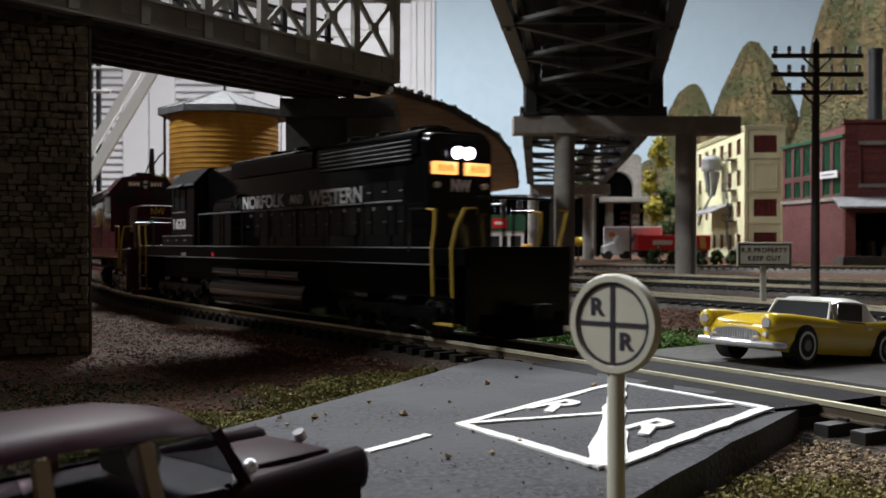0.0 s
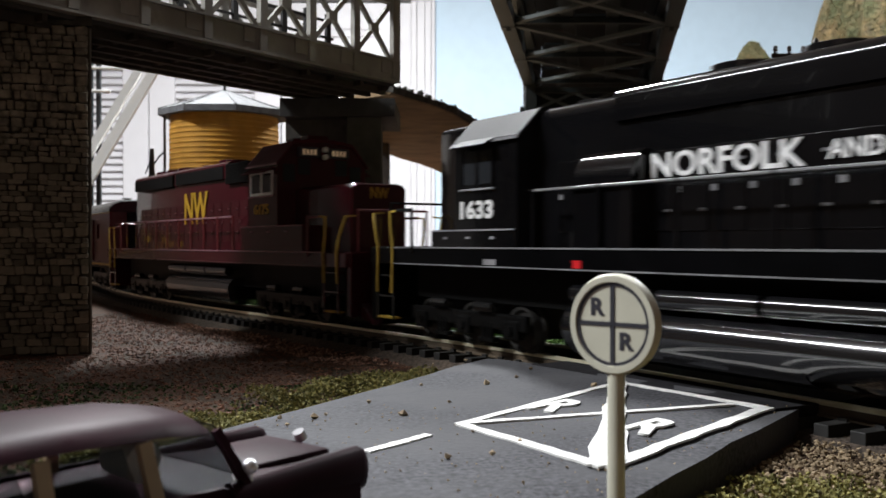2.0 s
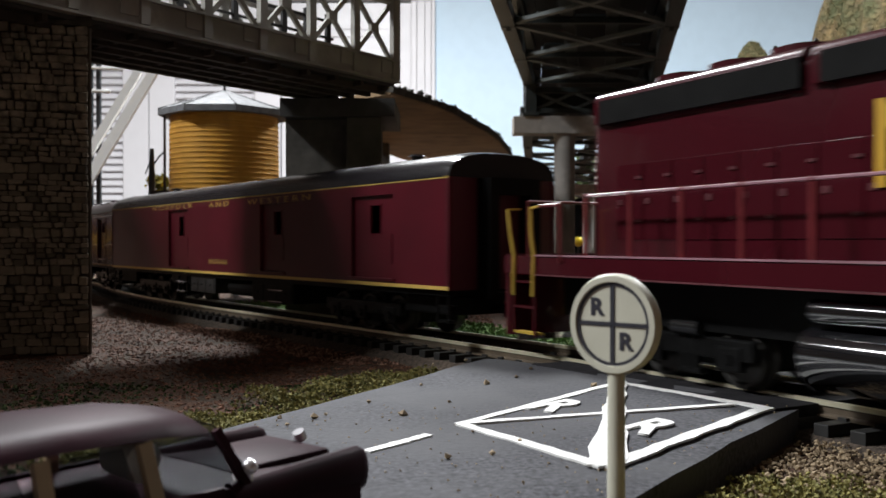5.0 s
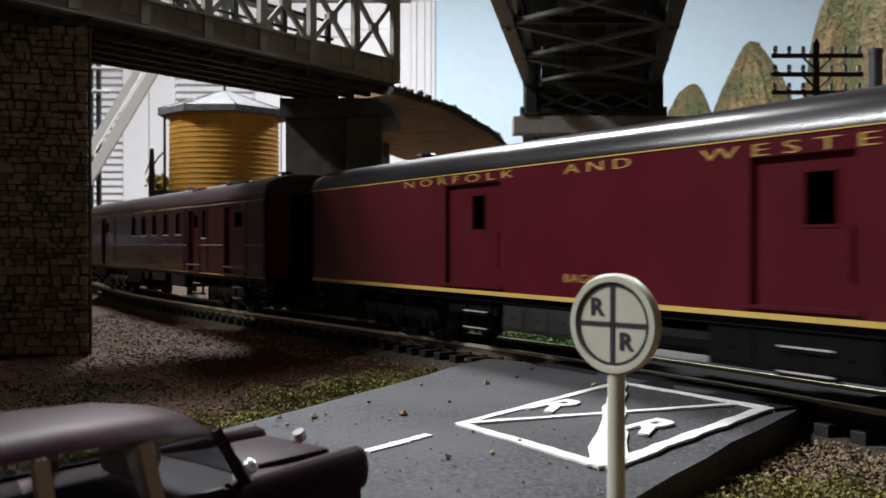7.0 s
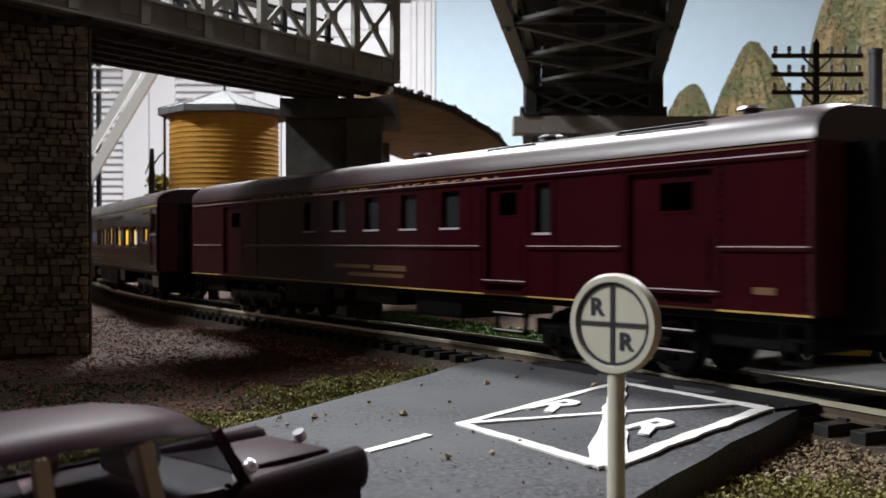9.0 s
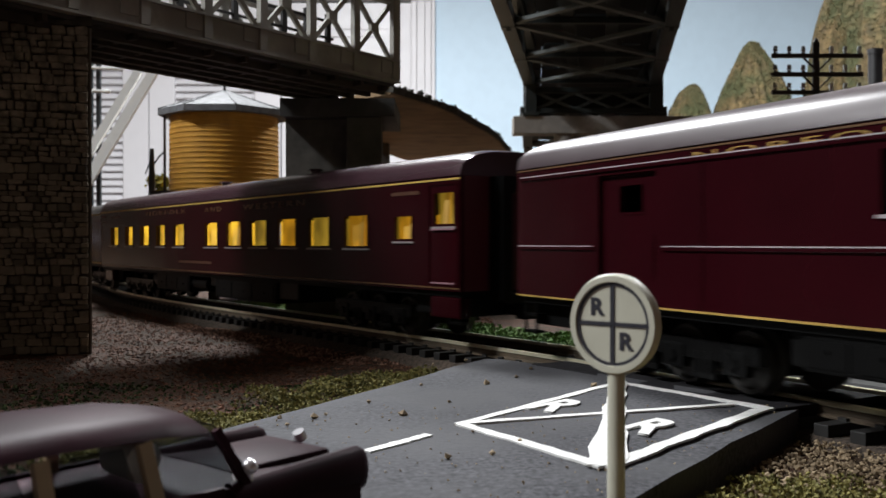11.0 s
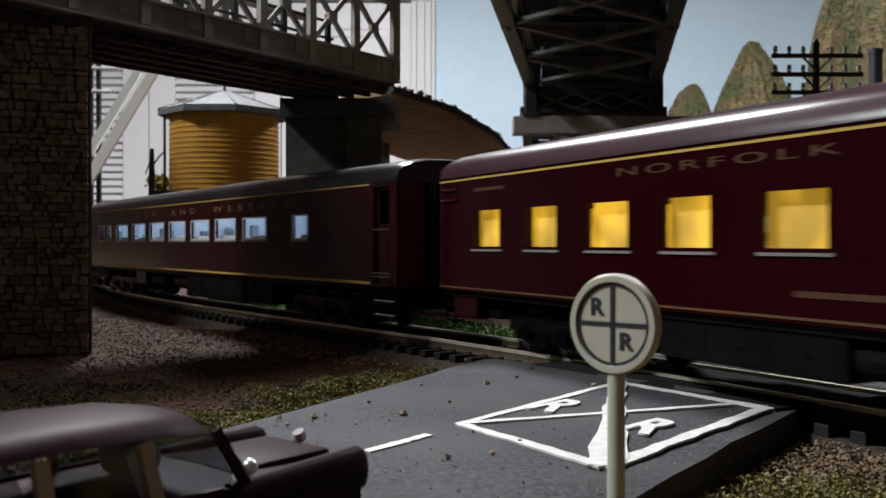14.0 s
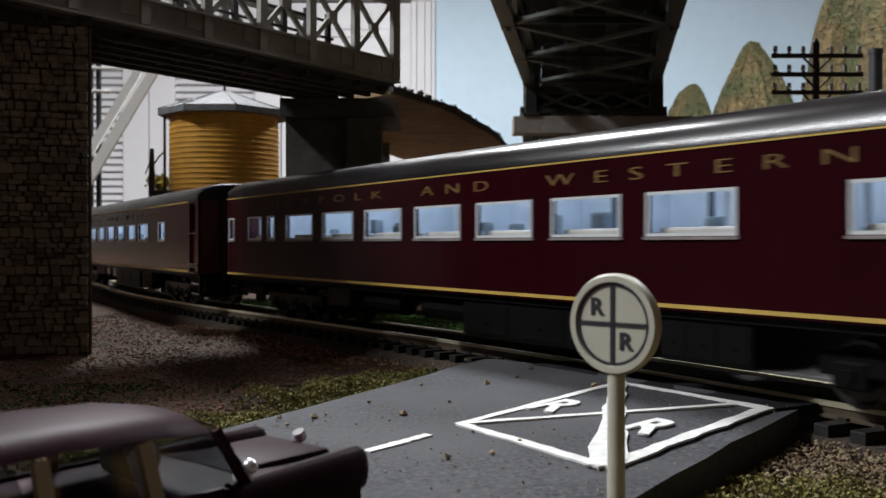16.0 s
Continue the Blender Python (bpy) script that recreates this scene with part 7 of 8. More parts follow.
    for s in (-1, 1):
        for x0, x1, w in ((10.8, 8.2, 0.8), (1.2, 0.6, 1.3), (-8.5, -8.7, 1.3), (-18, -18, 1.3), (-27, -26.2, 1.2)):
            bm = bmesh.new()
            bar(bm, (x0, s * 9.5, 11.2), (x1, s * 8.2, 16.8), 0.8, w, (1, 0, 0))
            part("pillar", bm, M_TANPANEL if x0 < 10 else M_CARMAROON, e)
        for x0, x1 in ((9.6, 1.8), (0, -7.8), (-9.4, -17.2), (-18.8, -26)):
            bm = bmesh.new()
            loft(bm, [[(x0, s * 9.35, 11.4), (x1, s * 9.35, 11.4), (x1, s * 8.15, 16.6), (x0 - 1.4, s * 8.15, 16.6)], [(x0, s * 9.2, 11.4), (x1, s * 9.2, 11.4), (x1, s * 8.0, 16.6), (x0 - 1.4, s * 8.0, 16.6)]])
            part("side_window", bm, M_GLASSCLEAR, e).visible_shadow = False
        for x in (17.5, -17.5):
            wheel(e, x, s * 9.0, 4.0, 2.6)
    bm = bmesh.new()
    loft(bm, [[(12.0, -9.0, 11.5), (12.0, 9.0, 11.5), (8.6, 7.0, 17.0), (8.6, -7.0, 17.0)], [(12.2, -9.0, 11.5), (12.2, 9.0, 11.5), (8.8, 7.0, 17.1), (8.8, -7.0, 17.1)]])
    part("windshield", bm, M_GLASSCLEAR, e).visible_shadow = False
    bm = bmesh.new()
    rod(bm, (2.0, -6.0, 14.5), (1.6, -2.2, 14.9), 1.9, 1.9, 16)
    part("seat_back", bm, M_CARWHITE, e, "", 40)
    bm = bmesh.new()
    for p, q in (((27.48, -10), (28.12, 0)), ((28.12, 0), (27.48, 10))):
        bar(bm, (*p, 3.4), (*q, 3.4), 1.0, 1.7)
    part("bumper", bm, M_CHROME, e)
    bm = bmesh.new()
    rod(bm, (25.9, 0, 12.0), (25.43, 0, 12.9), 0.8, 0.7, 12)
    part("hood_ornament", bm, M_CHROME, e, "", 40)


M_TANPANEL = mat("tan_panel", (0.30, 0.22, 0.13), 0.5, vary=0.15, scale=200)
wagon()


# ---- hills and distance ----
def hill(name, cx, cy, rx, ry, h, power, seed, label):
    """A steep scenery hill with a lumpy outline."""
    bm = bmesh.new()
    n, m = 96, 34
    rows = []
    for j in range(m + 1):
        u = 0.02 + 0.98 * j / m
        row = []
        for i in range(n):
            a = 2 * math.pi * i / n
            z = h * (1 - u ** power)
            rr = u
            k = 1 + 0.16 * noise.noise((math.cos(a) * 2 + seed, math.sin(a) * 2, u * 2.5)) + 0.09 * noise.noise((math.cos(a) * 6 + seed, math.sin(a) * 6, u * 3)) + 0.05 * noise.noise((math.cos(a) * 14 + seed, math.sin(a) * 14, u * 9))
            x, y = cx + rx * rr * k * math.cos(a), cy + ry * rr * k * math.sin(a)
            zz = 4 + z * (1 + 0.10 * noise.noise((x * 0.012, y * 0.012, seed))) + 4 * noise.noise((x * 0.06, y * 0.06, seed))
            row.append((x, y, zz if u < 1 else -5))
        rows.append(row)
    loft(bm, rows, cap=True)
    ob = tagged(part(name, bm, M_HILL, None, "", 60), label, "hill", "", "structure")
    r = random.Random(seed)
    pts = []
    for _ in range(int(110 * (rx + ry) * h / 2000)):
        a, u = r.uniform(math.pi * 0.95, math.pi * 2.05), r.random() ** 0.7
        i = int(a / (2 * math.pi) * n) % n
        j = min(m - 1, max(1, int(u * m)))
        p, q = Vector(rows[j][i]), Vector(rows[j + 1][(i + 1) % n])
        p2, q2 = Vector(rows[j][(i + 1) % n]), Vector(rows[j + 1][i])
        pts.append((*p.lerp(p2, r.random()).lerp(q2.lerp(q, r.random()), r.random()), r.uniform(0.5, 1.4)))
    scatter("hill_turf", pts, 2.1, M_HILLG, "clumps of olive and tan ground foam on the hill", "foliage", 1.0, seed + 60, faces=1)
    return ob


H_LAB = "steep olive-brown scenery hill"
hill("hill_small", 590, 2250, 112, 120, 400, 2.2, 1, H_LAB)
hill("hill_mid", 752, 2250, 180, 160, 516, 1.7, 2, H_LAB)
hill("hill_big", 1040, 2050, 262, 240, 880, 2.4, 3, H_LAB)
hill("hill_low", 850, 1900, 240, 140, 330, 2.2, 4, H_LAB)
hill("hill_portal", 480, 2050, 190, 160, 205, 2.0, 5, H_LAB)
hill("hill_far_left", 350, 2300, 160, 140, 160, 2.0, 6, H_LAB)


def leafy(name, cx, cy, z0, z1, rad, n, size, material, label, trunk=True, seed=1, category="tree"):
    e = thing(name, label, category, at(cx, cy, 0))
    r = random.Random(seed)
    if trunk:
        bm = bmesh.new()
        rod(bm, (0, 0, -2), (0, 0, z0 + (z1 - z0) * 0.6), rad * 0.09, rad * 0.04, 8)
        for k in range(5):
            a = r.uniform(0, 6.28)
            zz = z0 + (z1 - z0) * (0.15 + 0.12 * k)
            rod(bm, (0, 0, zz), (math.cos(a) * rad * 0.6, math.sin(a) * rad * 0.6, zz + rad * 0.5), rad * 0.035, rad * 0.015, 6)
        part("trunk", bm, M_DARKBROWN, e)
    pts = []
    clumps = [(r.uniform(-0.7, 0.7) * rad, r.uniform(-0.7, 0.7) * rad, r.uniform(z0, z1), r.uniform(0.25, 0.5) * rad) for _ in range(max(6, n // 60))]
    for i in range(n):
        c = r.choice(clumps)
        w = 1.15 - (c[2] - z0) / (z1 - z0) * 0.6
        pts.append((c[0] * w + r.gauss(0, c[3] * 0.5), c[1] * w + r.gauss(0, c[3] * 0.5), c[2] + r.gauss(0, c[3] * 0.5), r.uniform(0.5, 1.4)))
    ob = scatter("crown", pts, size, material, "", "", 1.0, seed, "", faces=1)
    ob.parent = e
    return e


leafy("tree", 354, 1540, 55, 205, 20, 620, 4.6, M_YELLOWLEAF, "yellow-green autumn tree on the hillside", True, 3)
leafy("tree", 396, 1620, 40, 120, 26, 420, 5, M_BUSH, "dark green tree on the hillside", True, 4)
leafy("tree", 300, 1900, 150, 215, 34, 500, 6, M_BUSH, "dark green tree above the tunnel mouth", True, 5)
for i, (x, y) in enumerate(((255, 1130), (282, 1122), (305, 1126), (328, 1118), (352, 1122), (374, 1116), (300, 1108))):
    leafy("shrub", x, y, 6, 19, 12, 260, 2.6, M_BUSH, "dark green foam shrub beside the yard", False, 30 + i, "shrub")
leafy("shrub", -190, 620, 60, 74, 8, 160, 2.2, M_YELLOWLEAF, "yellow shrub near the water tank", True, 50, "shrub")


def tunnel_portal():
    e = thing("tunnel_portal", "grey concrete arched tunnel portal", "tunnel portal", at(338, 1800, 0))
    bm = bmesh.new()
    arch = [(math.cos(a) * 30, 136 + math.sin(a) * 34) for a in [math.pi * k / 16 for k in range(17)]]
    pts = [(44, 118), (44, 196), (36, 203), (-36, 203), (-44, 196), (-44, 118), (-30, 118)] + [(-x, z) for x, z in arch] + [(30, 118)]
    loft(bm, [[(x, -8, z) for x, z in pts], [(x, 8, z) for x, z in pts]])
    part("face", bm, M_CONCRETE, e)
    # Solid block coloured near-black for the shade inside the arch.
    bm = bmesh.new()
    box(bm, -38, 38, 9, 40, 100, 190)
    part("shade_block", bm, M_BLACKVOID, e)
    bm = bmesh.new()
    box(bm, -70, 60, -60, 8, 108, 117.5, 1)
    part("ledge", bm, M_CONCRETE, e)
    for x in (-62, -20, 30):
        bm = bmesh.new()
        box(bm, x - 6, x + 6, -30, -8, 0, 108)
        part("support", bm, M_CONCRETE, e)
    # Solid slab in the same black, painted shade under the ledge.
    bm = bmesh.new()
    box(bm, -60, 50, 0, 7, 0, 108)
    part("recess", bm, M_BLACKVOID, e)


tunnel_portal()


# ---- buildings ----
def window_unit(parent, x, z, w, h, y, frame_mat, glass_mat, rows=2, cols=2, name="window"):
    bm = bmesh.new()
    panel(bm, x - w / 2, x + w / 2, z, z + h, y - 0.8, 1.6, [(x - w / 2 + 1 + i * (w - 2) / cols + (0.3 if i else 0), x - w / 2 + 1 + (i + 1) * (w - 2) / cols, z + 1 + j * (h - 2) / rows + (0.3 if j else 0), z + 1 + (j + 1) * (h - 2) / rows) for i in range(cols) for j in range(rows)])
    wn = part(name, bm, frame_mat, parent)
    bm = bmesh.new()
    box(bm, x - w / 2 + 0.5, x + w / 2 - 0.5, y + 0.2, y + 0.8, z + 0.5, z + h - 0.5)
    part("pane", bm, glass_mat, wn)
    return wn


def beige_mill():
    """Front faces the yard; the long side runs back at a slant."""
    e = thing("beige_mill", "cream four-storey mill building with red windows", "building", at(417, 1282, 10, -1.6))
    w, dpt, h = 51, 280, 178
    holes = [(11, 43, z, z + 24) for z in (12, 58, 146)]
    bm = bmesh.new()
    panel(bm, 0, w, 0, h, 0, 4, holes)
    part("front_wall", bm, M_BEIGE, e)
    for (a, b, z0, z1) in holes:
        window_unit(e, (a + b) / 2, z0, b - a, z1 - z0, 2.4, M_REDWIN, M_REDWIN, 3, 4)
    bm = bmesh.new()
    panel(bm, 10, 44, 96, 132, -0.9, 0.9, [(12, 42, 98, 130)])
    part("blind_panel", bm, M_BEIGE, e)
    # long side, along +y, seen from the camera's left
    side = new("side_wall_frame")
    side.parent = e
    side.matrix_basis = pose(0, dpt * K, 0, 0, 0, -90)
    sh = []
    for z in (12, 58, 102, 146):
        for k in range(6):
            if (z, k) in ((58, 2), (58, 3), (102, 3)):
                continue
            sh.append((16 + k * 44, 36 + k * 44, z, z + 22))
    bm = bmesh.new()
    panel(bm, 0, dpt, 0, h, 0, 4, sh)
    part("wall", bm, M_BEIGE, side)
    for (a, b, z0, z1) in sh:
        window_unit(side, (a + b) / 2, z0, b - a, z1 - z0, 2.4, M_REDWIN, M_REDWIN, 3, 2)
    bm = bmesh.new()
    box(bm, -2, w + 2, -2, dpt + 2, h, h + 3.5)
    box(bm, -3.5, w + 3.5, -3.5, dpt + 3.5, h + 3.4, h + 5.4)
    part("cornice", bm, M_BEIGE, e)
    bm = bmesh.new()
    box(bm, w - 4, w, 4, dpt, 0, h)
    part("back_wall", bm, M_BEIGE, e)
    for x in (0, w):
        bm = bmesh.new()
        box(bm, x - 2.2, x + 2.2, -1.6, 2, 0, h)
        part("pilaster", bm, M_BEIGE, e)
    for z in (48, 92, 138):
        bm = bmesh.new()
        box(bm, -1, w + 1, -1.4, 0.5, z, z + 3)
        part("string_course", bm, M_BEIGE, e)
    # lean-to canopy and dust collector on the long side
    bm = bmesh.new()
    loft(bm, [[(100, -2, 76), (220, -2, 76), (220, -2, 79), (100, -2, 79)], [(96, -34, 64), (224, -34, 64), (224, -34, 66), (96, -34, 66)]])
    part("canopy", bm, M_ROOFGREY, side, "grey sloping canopy")
    bm = bmesh.new()
    rod(bm, (168, -18, 130), (168, -18, 146), 15, 15, 18)
    rod(bm, (168, -18, 146), (168, -18, 152), 15, 8, 18)
    for k in range(5):
        a = k * 1.256
        rod(bm, (168 + 9 * math.cos(a), -18 + 9 * math.sin(a), 128), (168 + 4 * math.cos(a), -18 + 4 * math.sin(a), 92), 4.5, 1.6, 10)
    part("dust_collector", bm, M_ROOFGREY, side, "grey dust collector with funnels", 30)
    bm = bmesh.new()
    tube(bm, [(168, -18, 92), (120, -18, 72), (100, -20, 50)], 1.6)
    part("duct", bm, M_ROOFGREY, side)
    # fire escape
    for z in (52, 96, 140):
        bm = bmesh.new()
        box(bm, 206, 240, -12, 0, z, z + 1.4)
        for x in (206, 217, 228, 240):
            bar(bm, (x, -12, z), (x, -12, z + 11), 0.9, 0.9, (1, 0, 0))
        bar(bm, (206, -12, z + 11), (240, -12, z + 11), 0.9, 0.9)
        part("balcony", bm, M_BLACKSTEEL, side, "black fire escape landing")
        bm = bmesh.new()
        for x in (232, 240):
            bar(bm, (x, -10, z - 44), (x - 16, -10, z), 1.2, 1.2)
        part("ladder", bm, M_BLACKSTEEL, side)
    bm = bmesh.new()
    box(bm, 60, 84, -6, 0, 0, 12)
    part("step_block", bm, M_CONCRETE, side)


beige_mill()


def brick_factory():
    e = thing("brick_factory", "red brick factory with bricked-up windows and loading dock", "building", at(463, 1072, 4, -6))
    w, h, dpt = 260, 165, 120
    bm = bmesh.new()
    holes = [(18, 58, 96, 140), (84, 124, 96, 140), (12, 110, 0, 62)]
    panel(bm, 0, w, 0, h, 0, 5, holes)
    part("front_wall", bm, M_BRICK, e)
    for a, b, z0, z1 in holes[:2]:
        bm = bmesh.new()
        box(bm, a, b, 2.5, 4, z0, z1)
        inf = part("infill", bm, M_BRICKDARK, e, "bricked-up window")
        for k in range(22):
            bm = bmesh.new()
            box(bm, a, b, 2.1, 2.6, z0 + k * 2, z0 + k * 2 + 1.4)
            part("course", bm, M_BRICK, inf)
        for z in (z1, z0 - 5):
            bm = bmesh.new()
            box(bm, a - 3, b + 3, -1.5, 2, z, z + 4.5)
            part("lintel", bm, M_CONCRETE, e)
    for k in range(54):
        bm = bmesh.new()
        z = 66 + k * 1.8
        box(bm, -0.6, 14, -0.35, 0.2, z, z + 1.3)
        part("brick_course", bm, M_BRICK, e)
    bm = bmesh.new()
    box(bm, -2, w, -2.5, 6, h, h + 4)
    part("parapet", bm, M_BRICK, e)
    bm = bmesh.new()
    box(bm, 0, 5, 5, dpt, 0, h)
    part("side_wall", bm, M_BRICK, e)
    bm = bmesh.new()
    box(bm, 0, w, 5, dpt, h - 3, h)
    part("roof", bm, M_ROOFGREY, e)
    bm = bmesh.new()
    box(bm, 5, w, 60, 64, 0, h)
    part("inner_wall", bm, M_BLACKVOID, e)
    bm = bmesh.new()
    loft(bm, [[(-14, -1, 78), (w, -1, 78), (w, -1, 80), (-14, -1, 80)], [(-16, -34, 66), (w, -34, 66), (w, -34, 68), (-16, -34, 68)]])
    cp = part("canopy", bm, M_ROOFGREY, e, "grey corrugated canopy")
    for k in range(60):
        x = -14 + k * 4.4
        bm = bmesh.new()
        bar(bm, (x, -1, 80.4), (x - 0.4, -34, 68.4), 1.4, 0.8)
        part("corrugation", bm, M_ROOFGREY, cp)
    for x in (20, 38, 56, 76, 92):
        bm = bmesh.new()
        rod(bm, (x, 26, 12), (x, 26, 30), 6, 6, 14)
        part("barrel", bm, M_DARKBROWN, e, "", 30)
    bm = bmesh.new()
    box(bm, -10, w, -26, 5, 0, 12)
    part("loading_dock", bm, M_DARKBROWN, e)


brick_factory()


def green_wing():
    e = thing("glazed_wing", "brick workshop wing with green glazed bays", "building", at(442, 1211, 4, -81.4))
    w, h = 138, 152
    bm = bmesh.new()
    bays = [(6 + k * 22, 22 + k * 22, z0, z1) for k in range(6) for z0, z1 in ((84, 104), (110, 146))]
    panel(bm, 0, w, 0, h, 0, 4, bays)
    part("front_wall", bm, M_BRICKDARK, e)
    for a, b, z0, z1 in bays:
        window_unit(e, (a + b) / 2, z0, b - a, z1 - z0, 1.8, M_GREEN, M_GREEN, 4, 3)
    for z in (77, 149):
        bm = bmesh.new()
        box(bm, -2, w + 1, -2, 4, z, z + 4)
        part("band", bm, M_CONCRETE if z < 100 else M_GREEN, e)
    bm = bmesh.new()
    box(bm, 92, 130, -3.4, -2.2, 104, 112)
    part("sign_board", bm, M_TRAILERWHITE, e, "small white sign board")
    bm = bmesh.new()
    box(bm, 98, 124, -3.8, -3.4, 107, 109)
    part("sign_bar", bm, M_ROOFGREY, e)
    bm = bmesh.new()
    box(bm, 0, w, 4, 80, h - 2, h + 2)
    part("roof", bm, M_ROOFGREY, e)
    bm = bmesh.new()
    box(bm, 0, 4, 4, 80, 0, h)
    part("side_wall", bm, M_BRICKDARK, e)


green_wing()


def smokestack():
    e = thing("smokestack", "tall black smokestack behind the factory", "chimney", at(546, 1176, 0))
    bm = bmesh.new()
    rod(bm, (0, 0, 0), (0, 0, 274), 9, 8.4, 24)
    part("flue", bm, M_BLACKSTEEL, e, "", 30)
    bm = bmesh.new()
    rod(bm, (0, 0, 270), (0, 0, 276), 9.4, 9.4, 24)
    part("rim", bm, M_BLACKSTEEL, e, "", 30)


smokestack()


def trailer(name, x, y, z, L, h, w, material, label, rz, marks):
    e = thing(name, label, "truck trailer", at(x, y, z, rz))
    bm = bmesh.new()
    box(bm, 0, L, -w / 2, w / 2, 11, 11 + h, 0.8)
    part("box_body", bm, material, e)
    for a, b, z0, z1, m, sl in marks:
        bm = bmesh.new()
        loft(bm, [[(a, -w / 2 - 0.3, z0), (b, -w / 2 - 0.3, z0), (b + sl, -w / 2 - 0.3, z1), (a + sl, -w / 2 - 0.3, z1)], [(a, -w / 2, z0), (b, -w / 2, z0), (b + sl, -w / 2, z1), (a + sl, -w / 2, z1)]])
        part("emblem", bm, m, e)
    bm = bmesh.new()
    box(bm, 4, L - 4, -w / 2 + 2, w / 2 - 2, 8.5, 11)
    part("chassis", bm, M_UNDER, e)
    for wx in (L - 12, L - 25):
        for s in (-1, 1):
            bm = bmesh.new()
            rod(bm, (wx, s * (w / 2 - 4), 5.5), (wx, s * (w / 2), 5.5), 5.5, 5.5, 16)
            part("wheel", bm, M_RUBBER, e)
    bm = bmesh.new()
    for s in (-1, 1):
        box(bm, 22, 24, s * 8 - 1, s * 8 + 1, 0, 9)
    part("landing_gear", bm, M_UNDER, e)
    return e


trailer("red_trailer", 262, 1262, 10, 98, 21, 26, M_TRAILERRED, "red truck trailer with white emblem bar", 0,
        [(20, 46, 19, 25, M_CARWHITE, 0), (84, 92, 14, 30, M_GOLD, -2)])
trailer("white_trailer", 225, 1300, 10, 78, 33, 26, M_TRAILERWHITE, "white truck trailer with coloured diagonal stripes", -6,
        [(6, 14, 30, 36, M_ORANGE, 0), (30, 34, 14, 34, M_BLUE, 10), (38, 42, 14, 34, M_ORANGE, 10), (46, 52, 14, 30, M_BLUE, 8)])


def tractor_cab():
    e = thing("truck_tractor", "white truck tractor with sloped hood", "truck", at(232, 1236, 10, 180))
    bm = bmesh.new()
    loft(bm, [[(-14, -11, 7), (-14, 11, 7), (-14, 11, 30), (-14, -11, 30)], [(0, -11, 7), (0, 11, 7), (0, 10, 31), (0, -10, 31)], [(5, -11, 7), (5, 11, 7), (5, 9, 22), (5, -9, 22)], [(20, -9, 8), (20, 9, 8), (20, 8, 17), (20, -8, 17)]])
    part("cab", bm, M_TRAILERWHITE, e)
    bm = bmesh.new()
    loft(bm, [[(0.6, -9.4, 23), (0.6, 9.4, 23), (0.4, 9, 29), (0.4, -9, 29)], [(1.6, -9.4, 23), (1.6, 9.4, 23), (1.2, 9, 29), (1.2, -9, 29)]])
    part("windshield", bm, M_DARKGLASS, e)
    for x in (14, -10):
        for s in (-1, 1):
            bm = bmesh.new()
            rod(bm, (x, s * 7.5, 5.5), (x, s * 11.3, 5.5), 5.5, 5.5, 16)
            part("wheel", bm, M_RUBBER, e)
    bm = bmesh.new()
    box(bm, 20, 21, -7, 7, 8, 16)
    part("grille", bm, M_CHROME, e)


tractor_cab()


def corner_store():
    e = thing("corner_store", "small store with green fascia and red sign", "building", at(60, 1380, 8, 0))
    bm = bmesh.new()
    panel(bm, 0, 60, 0, 60, 0, 4, [(6, 24, 0, 34), (28, 36, 0, 34), (40, 56, 8, 34)])
    part("front_wall", bm, M_TRAILERWHITE, e)
    bm = bmesh.new()
    box(bm, -2, 62, -3, 60, 41, 65)
    part("fascia", bm, M_GREEN, e, "dark green fascia")
    bm = bmesh.new()
    box(bm, 12, 34, -4.4, -3.2, 46, 60)
    part("sign", bm, M_TRAILERRED, e, "red sign with white mark")
    bm = bmesh.new()
    box(bm, 16, 30, -4.8, -4.4, 51, 55)
    part("sign_bar", bm, M_CARWHITE, e)
    bm = bmesh.new()
    box(bm, 2, 58, 5, 8, 0, 33)
    part("glazing", bm, M_DARKGLASS, e)


corner_store()


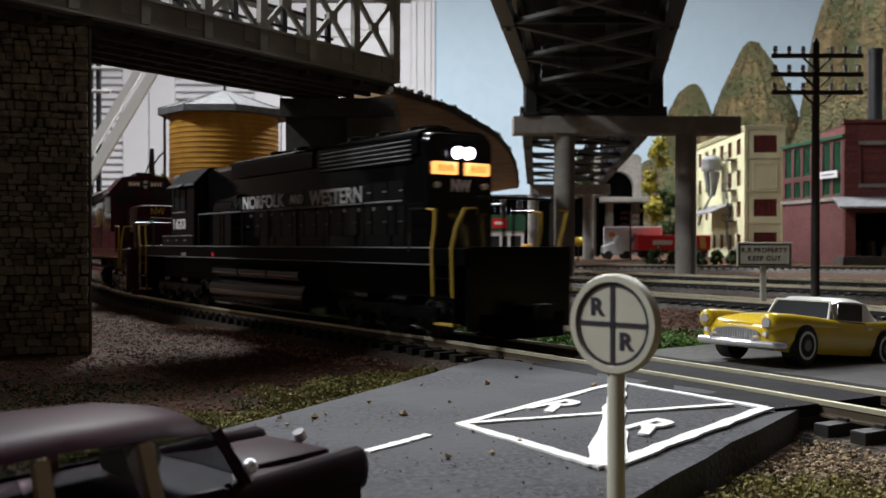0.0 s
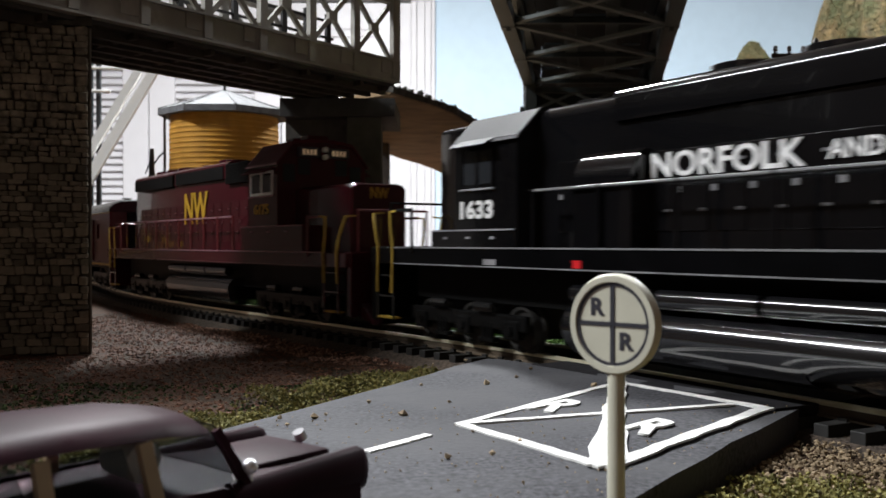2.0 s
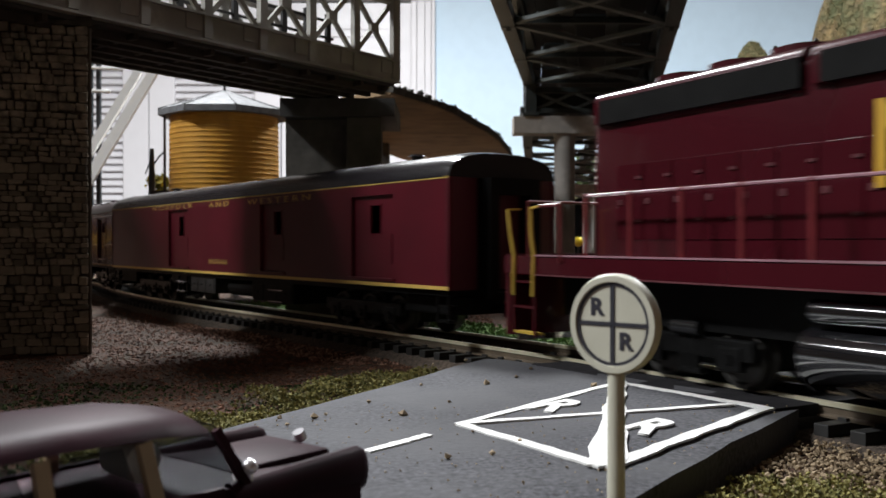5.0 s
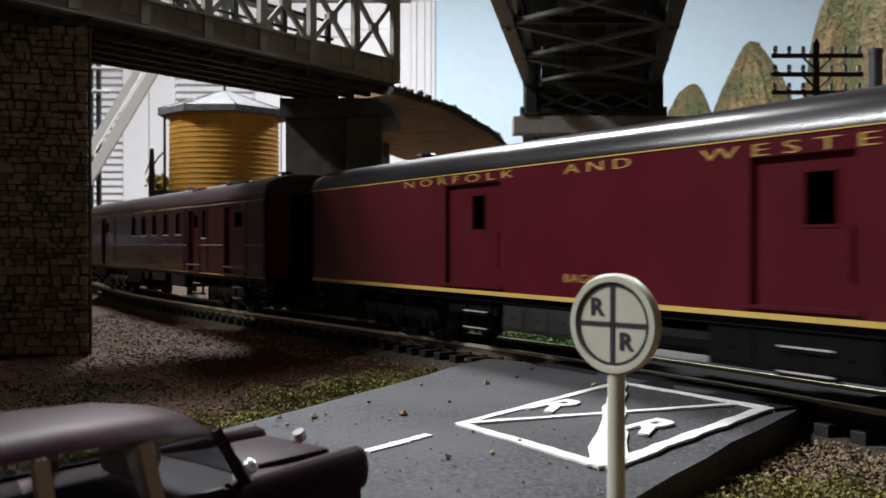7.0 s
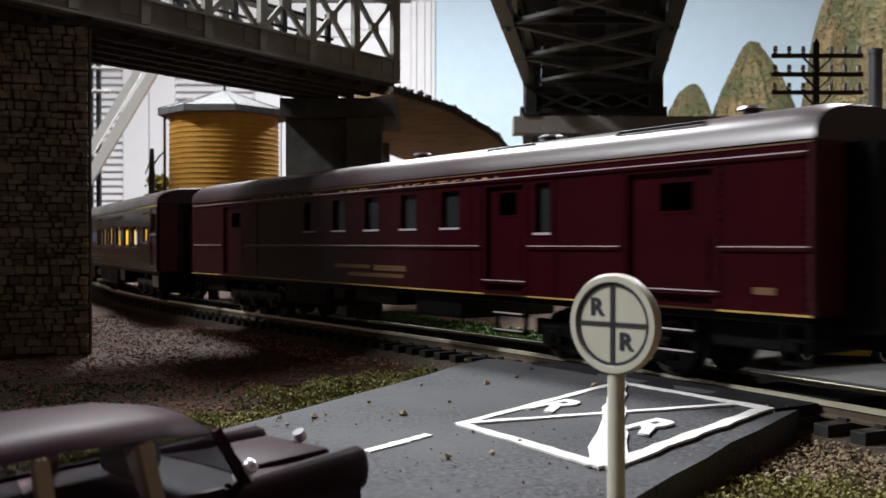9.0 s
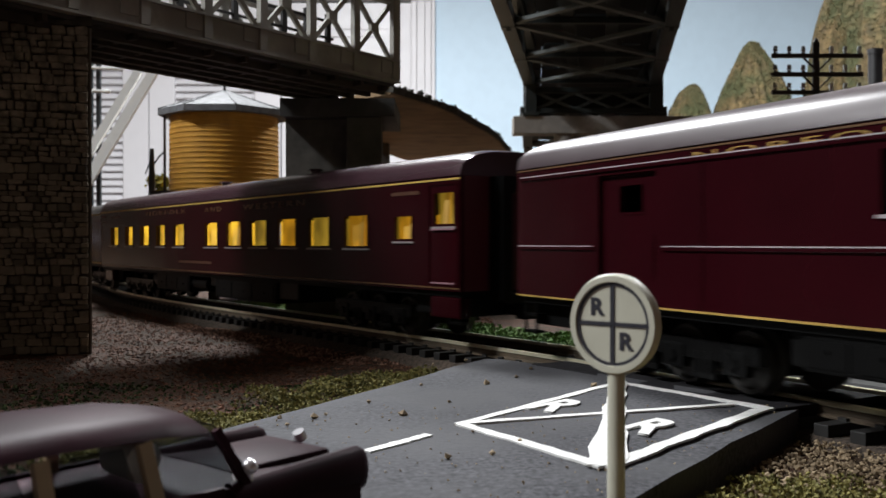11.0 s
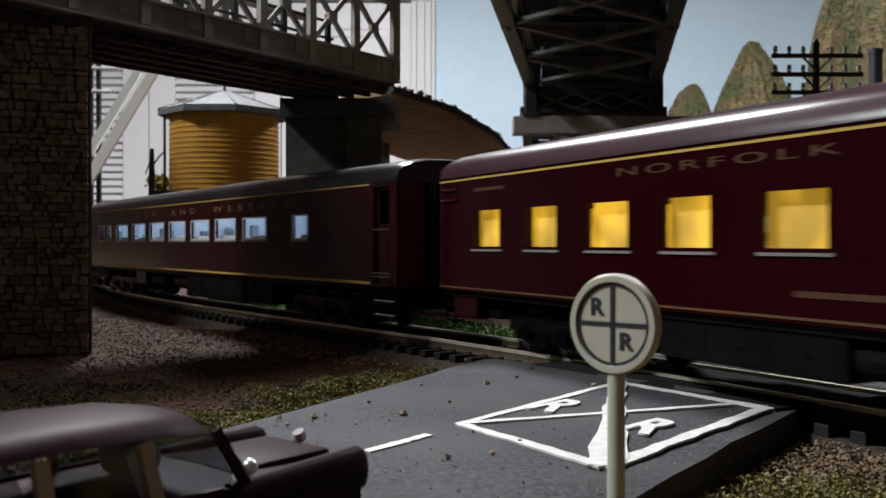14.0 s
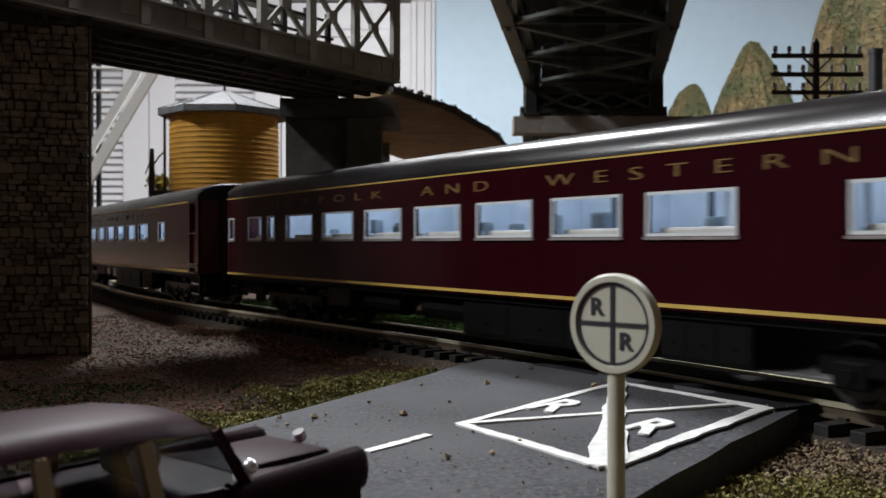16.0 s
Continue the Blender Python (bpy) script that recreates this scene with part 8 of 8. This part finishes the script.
def trestle_wall():
    """Dark boarded skirt below the far upper level, with posts and a ledge."""
    e = thing("trestle_wall", "dark boarded wall under the far upper level", "wall", at(40, 1520, 0))
    for k in range(24):
        bm = bmesh.new()
        box(bm, k * 9, k * 9 + 8.6, 0, 3 + (k % 3) * 0.4, -2, 106 - (k * 7 % 5) * 0.5)
        part("board", bm, M_BLACKVOID if k % 3 else M_DARKBROWN, e)
    for k in range(5):
        bm = bmesh.new()
        box(bm, 6 + k * 49, 13 + k * 49, -6, -0.5, -2, 104, 0.4)
        part("post", bm, M_DARKBROWN, e)
    bm = bmesh.new()
    box(bm, -4, 220, -9, 5, 106.2, 110, 0.4)
    part("ledge", bm, M_DARKBROWN, e)


trestle_wall()


def far_pole():
    e = thing("far_utility_pole", "small rust-brown utility pole by the trucks", "utility pole", at(247, 1225, 8))
    bm = bmesh.new()
    rod(bm, (0, 0, 0), (0, 0, 66), 1.4, 1.2, 8)
    part("shaft", bm, M_REDWIN, e)
    for z in (46, 54, 62):
        bm = bmesh.new()
        box(bm, -13, 13, -1, 1, z, z + 1.4)
        for x in (-11, -6, 6, 11):
            box(bm, x - 0.8, x + 0.8, -0.8, 0.8, z + 1.4, z + 4)
        part("crossarm", bm, M_REDWIN, e)


far_pole()
e = thing("round_sign", "yellow ball-shaped sign on a pole", "sign", at(176, 1210, 6))
bm = bmesh.new()
bmesh.ops.create_uvsphere(bm, u_segments=20, v_segments=12, radius=6.5)
bmesh.ops.translate(bm, vec=(0, 0, 27), verts=bm.verts)
part("ball", bm, M_CARYELLOW, e, "", 60)
bm = bmesh.new()
rod(bm, (0, 0, 0), (0, 0, 21), 1.0, 1.0, 8)
part("pole", bm, M_BLACKSTEEL, e)
e = thing("yellow_cabinet", "yellow rounded cabinet near the far pier", "cabinet", at(108, 1200, 6))
bm = bmesh.new()
box(bm, -7, 7, -6, 6, 0, 24, 4)
part("body", bm, M_TANKWOOD, e, "", 40)
bm = bmesh.new()
box(bm, -8, 8, -7, 7, -1, 2)
part("base", bm, M_DARKBROWN, e)


# ---- what moves: the train runs through ----
def motions():
    for key, (ob, half) in TRAIN.items():
        walk(ob, [(k / 2, car_pose(train_at(k / 2) + CENTRES[key], half)) for k in range(33)])


motions()
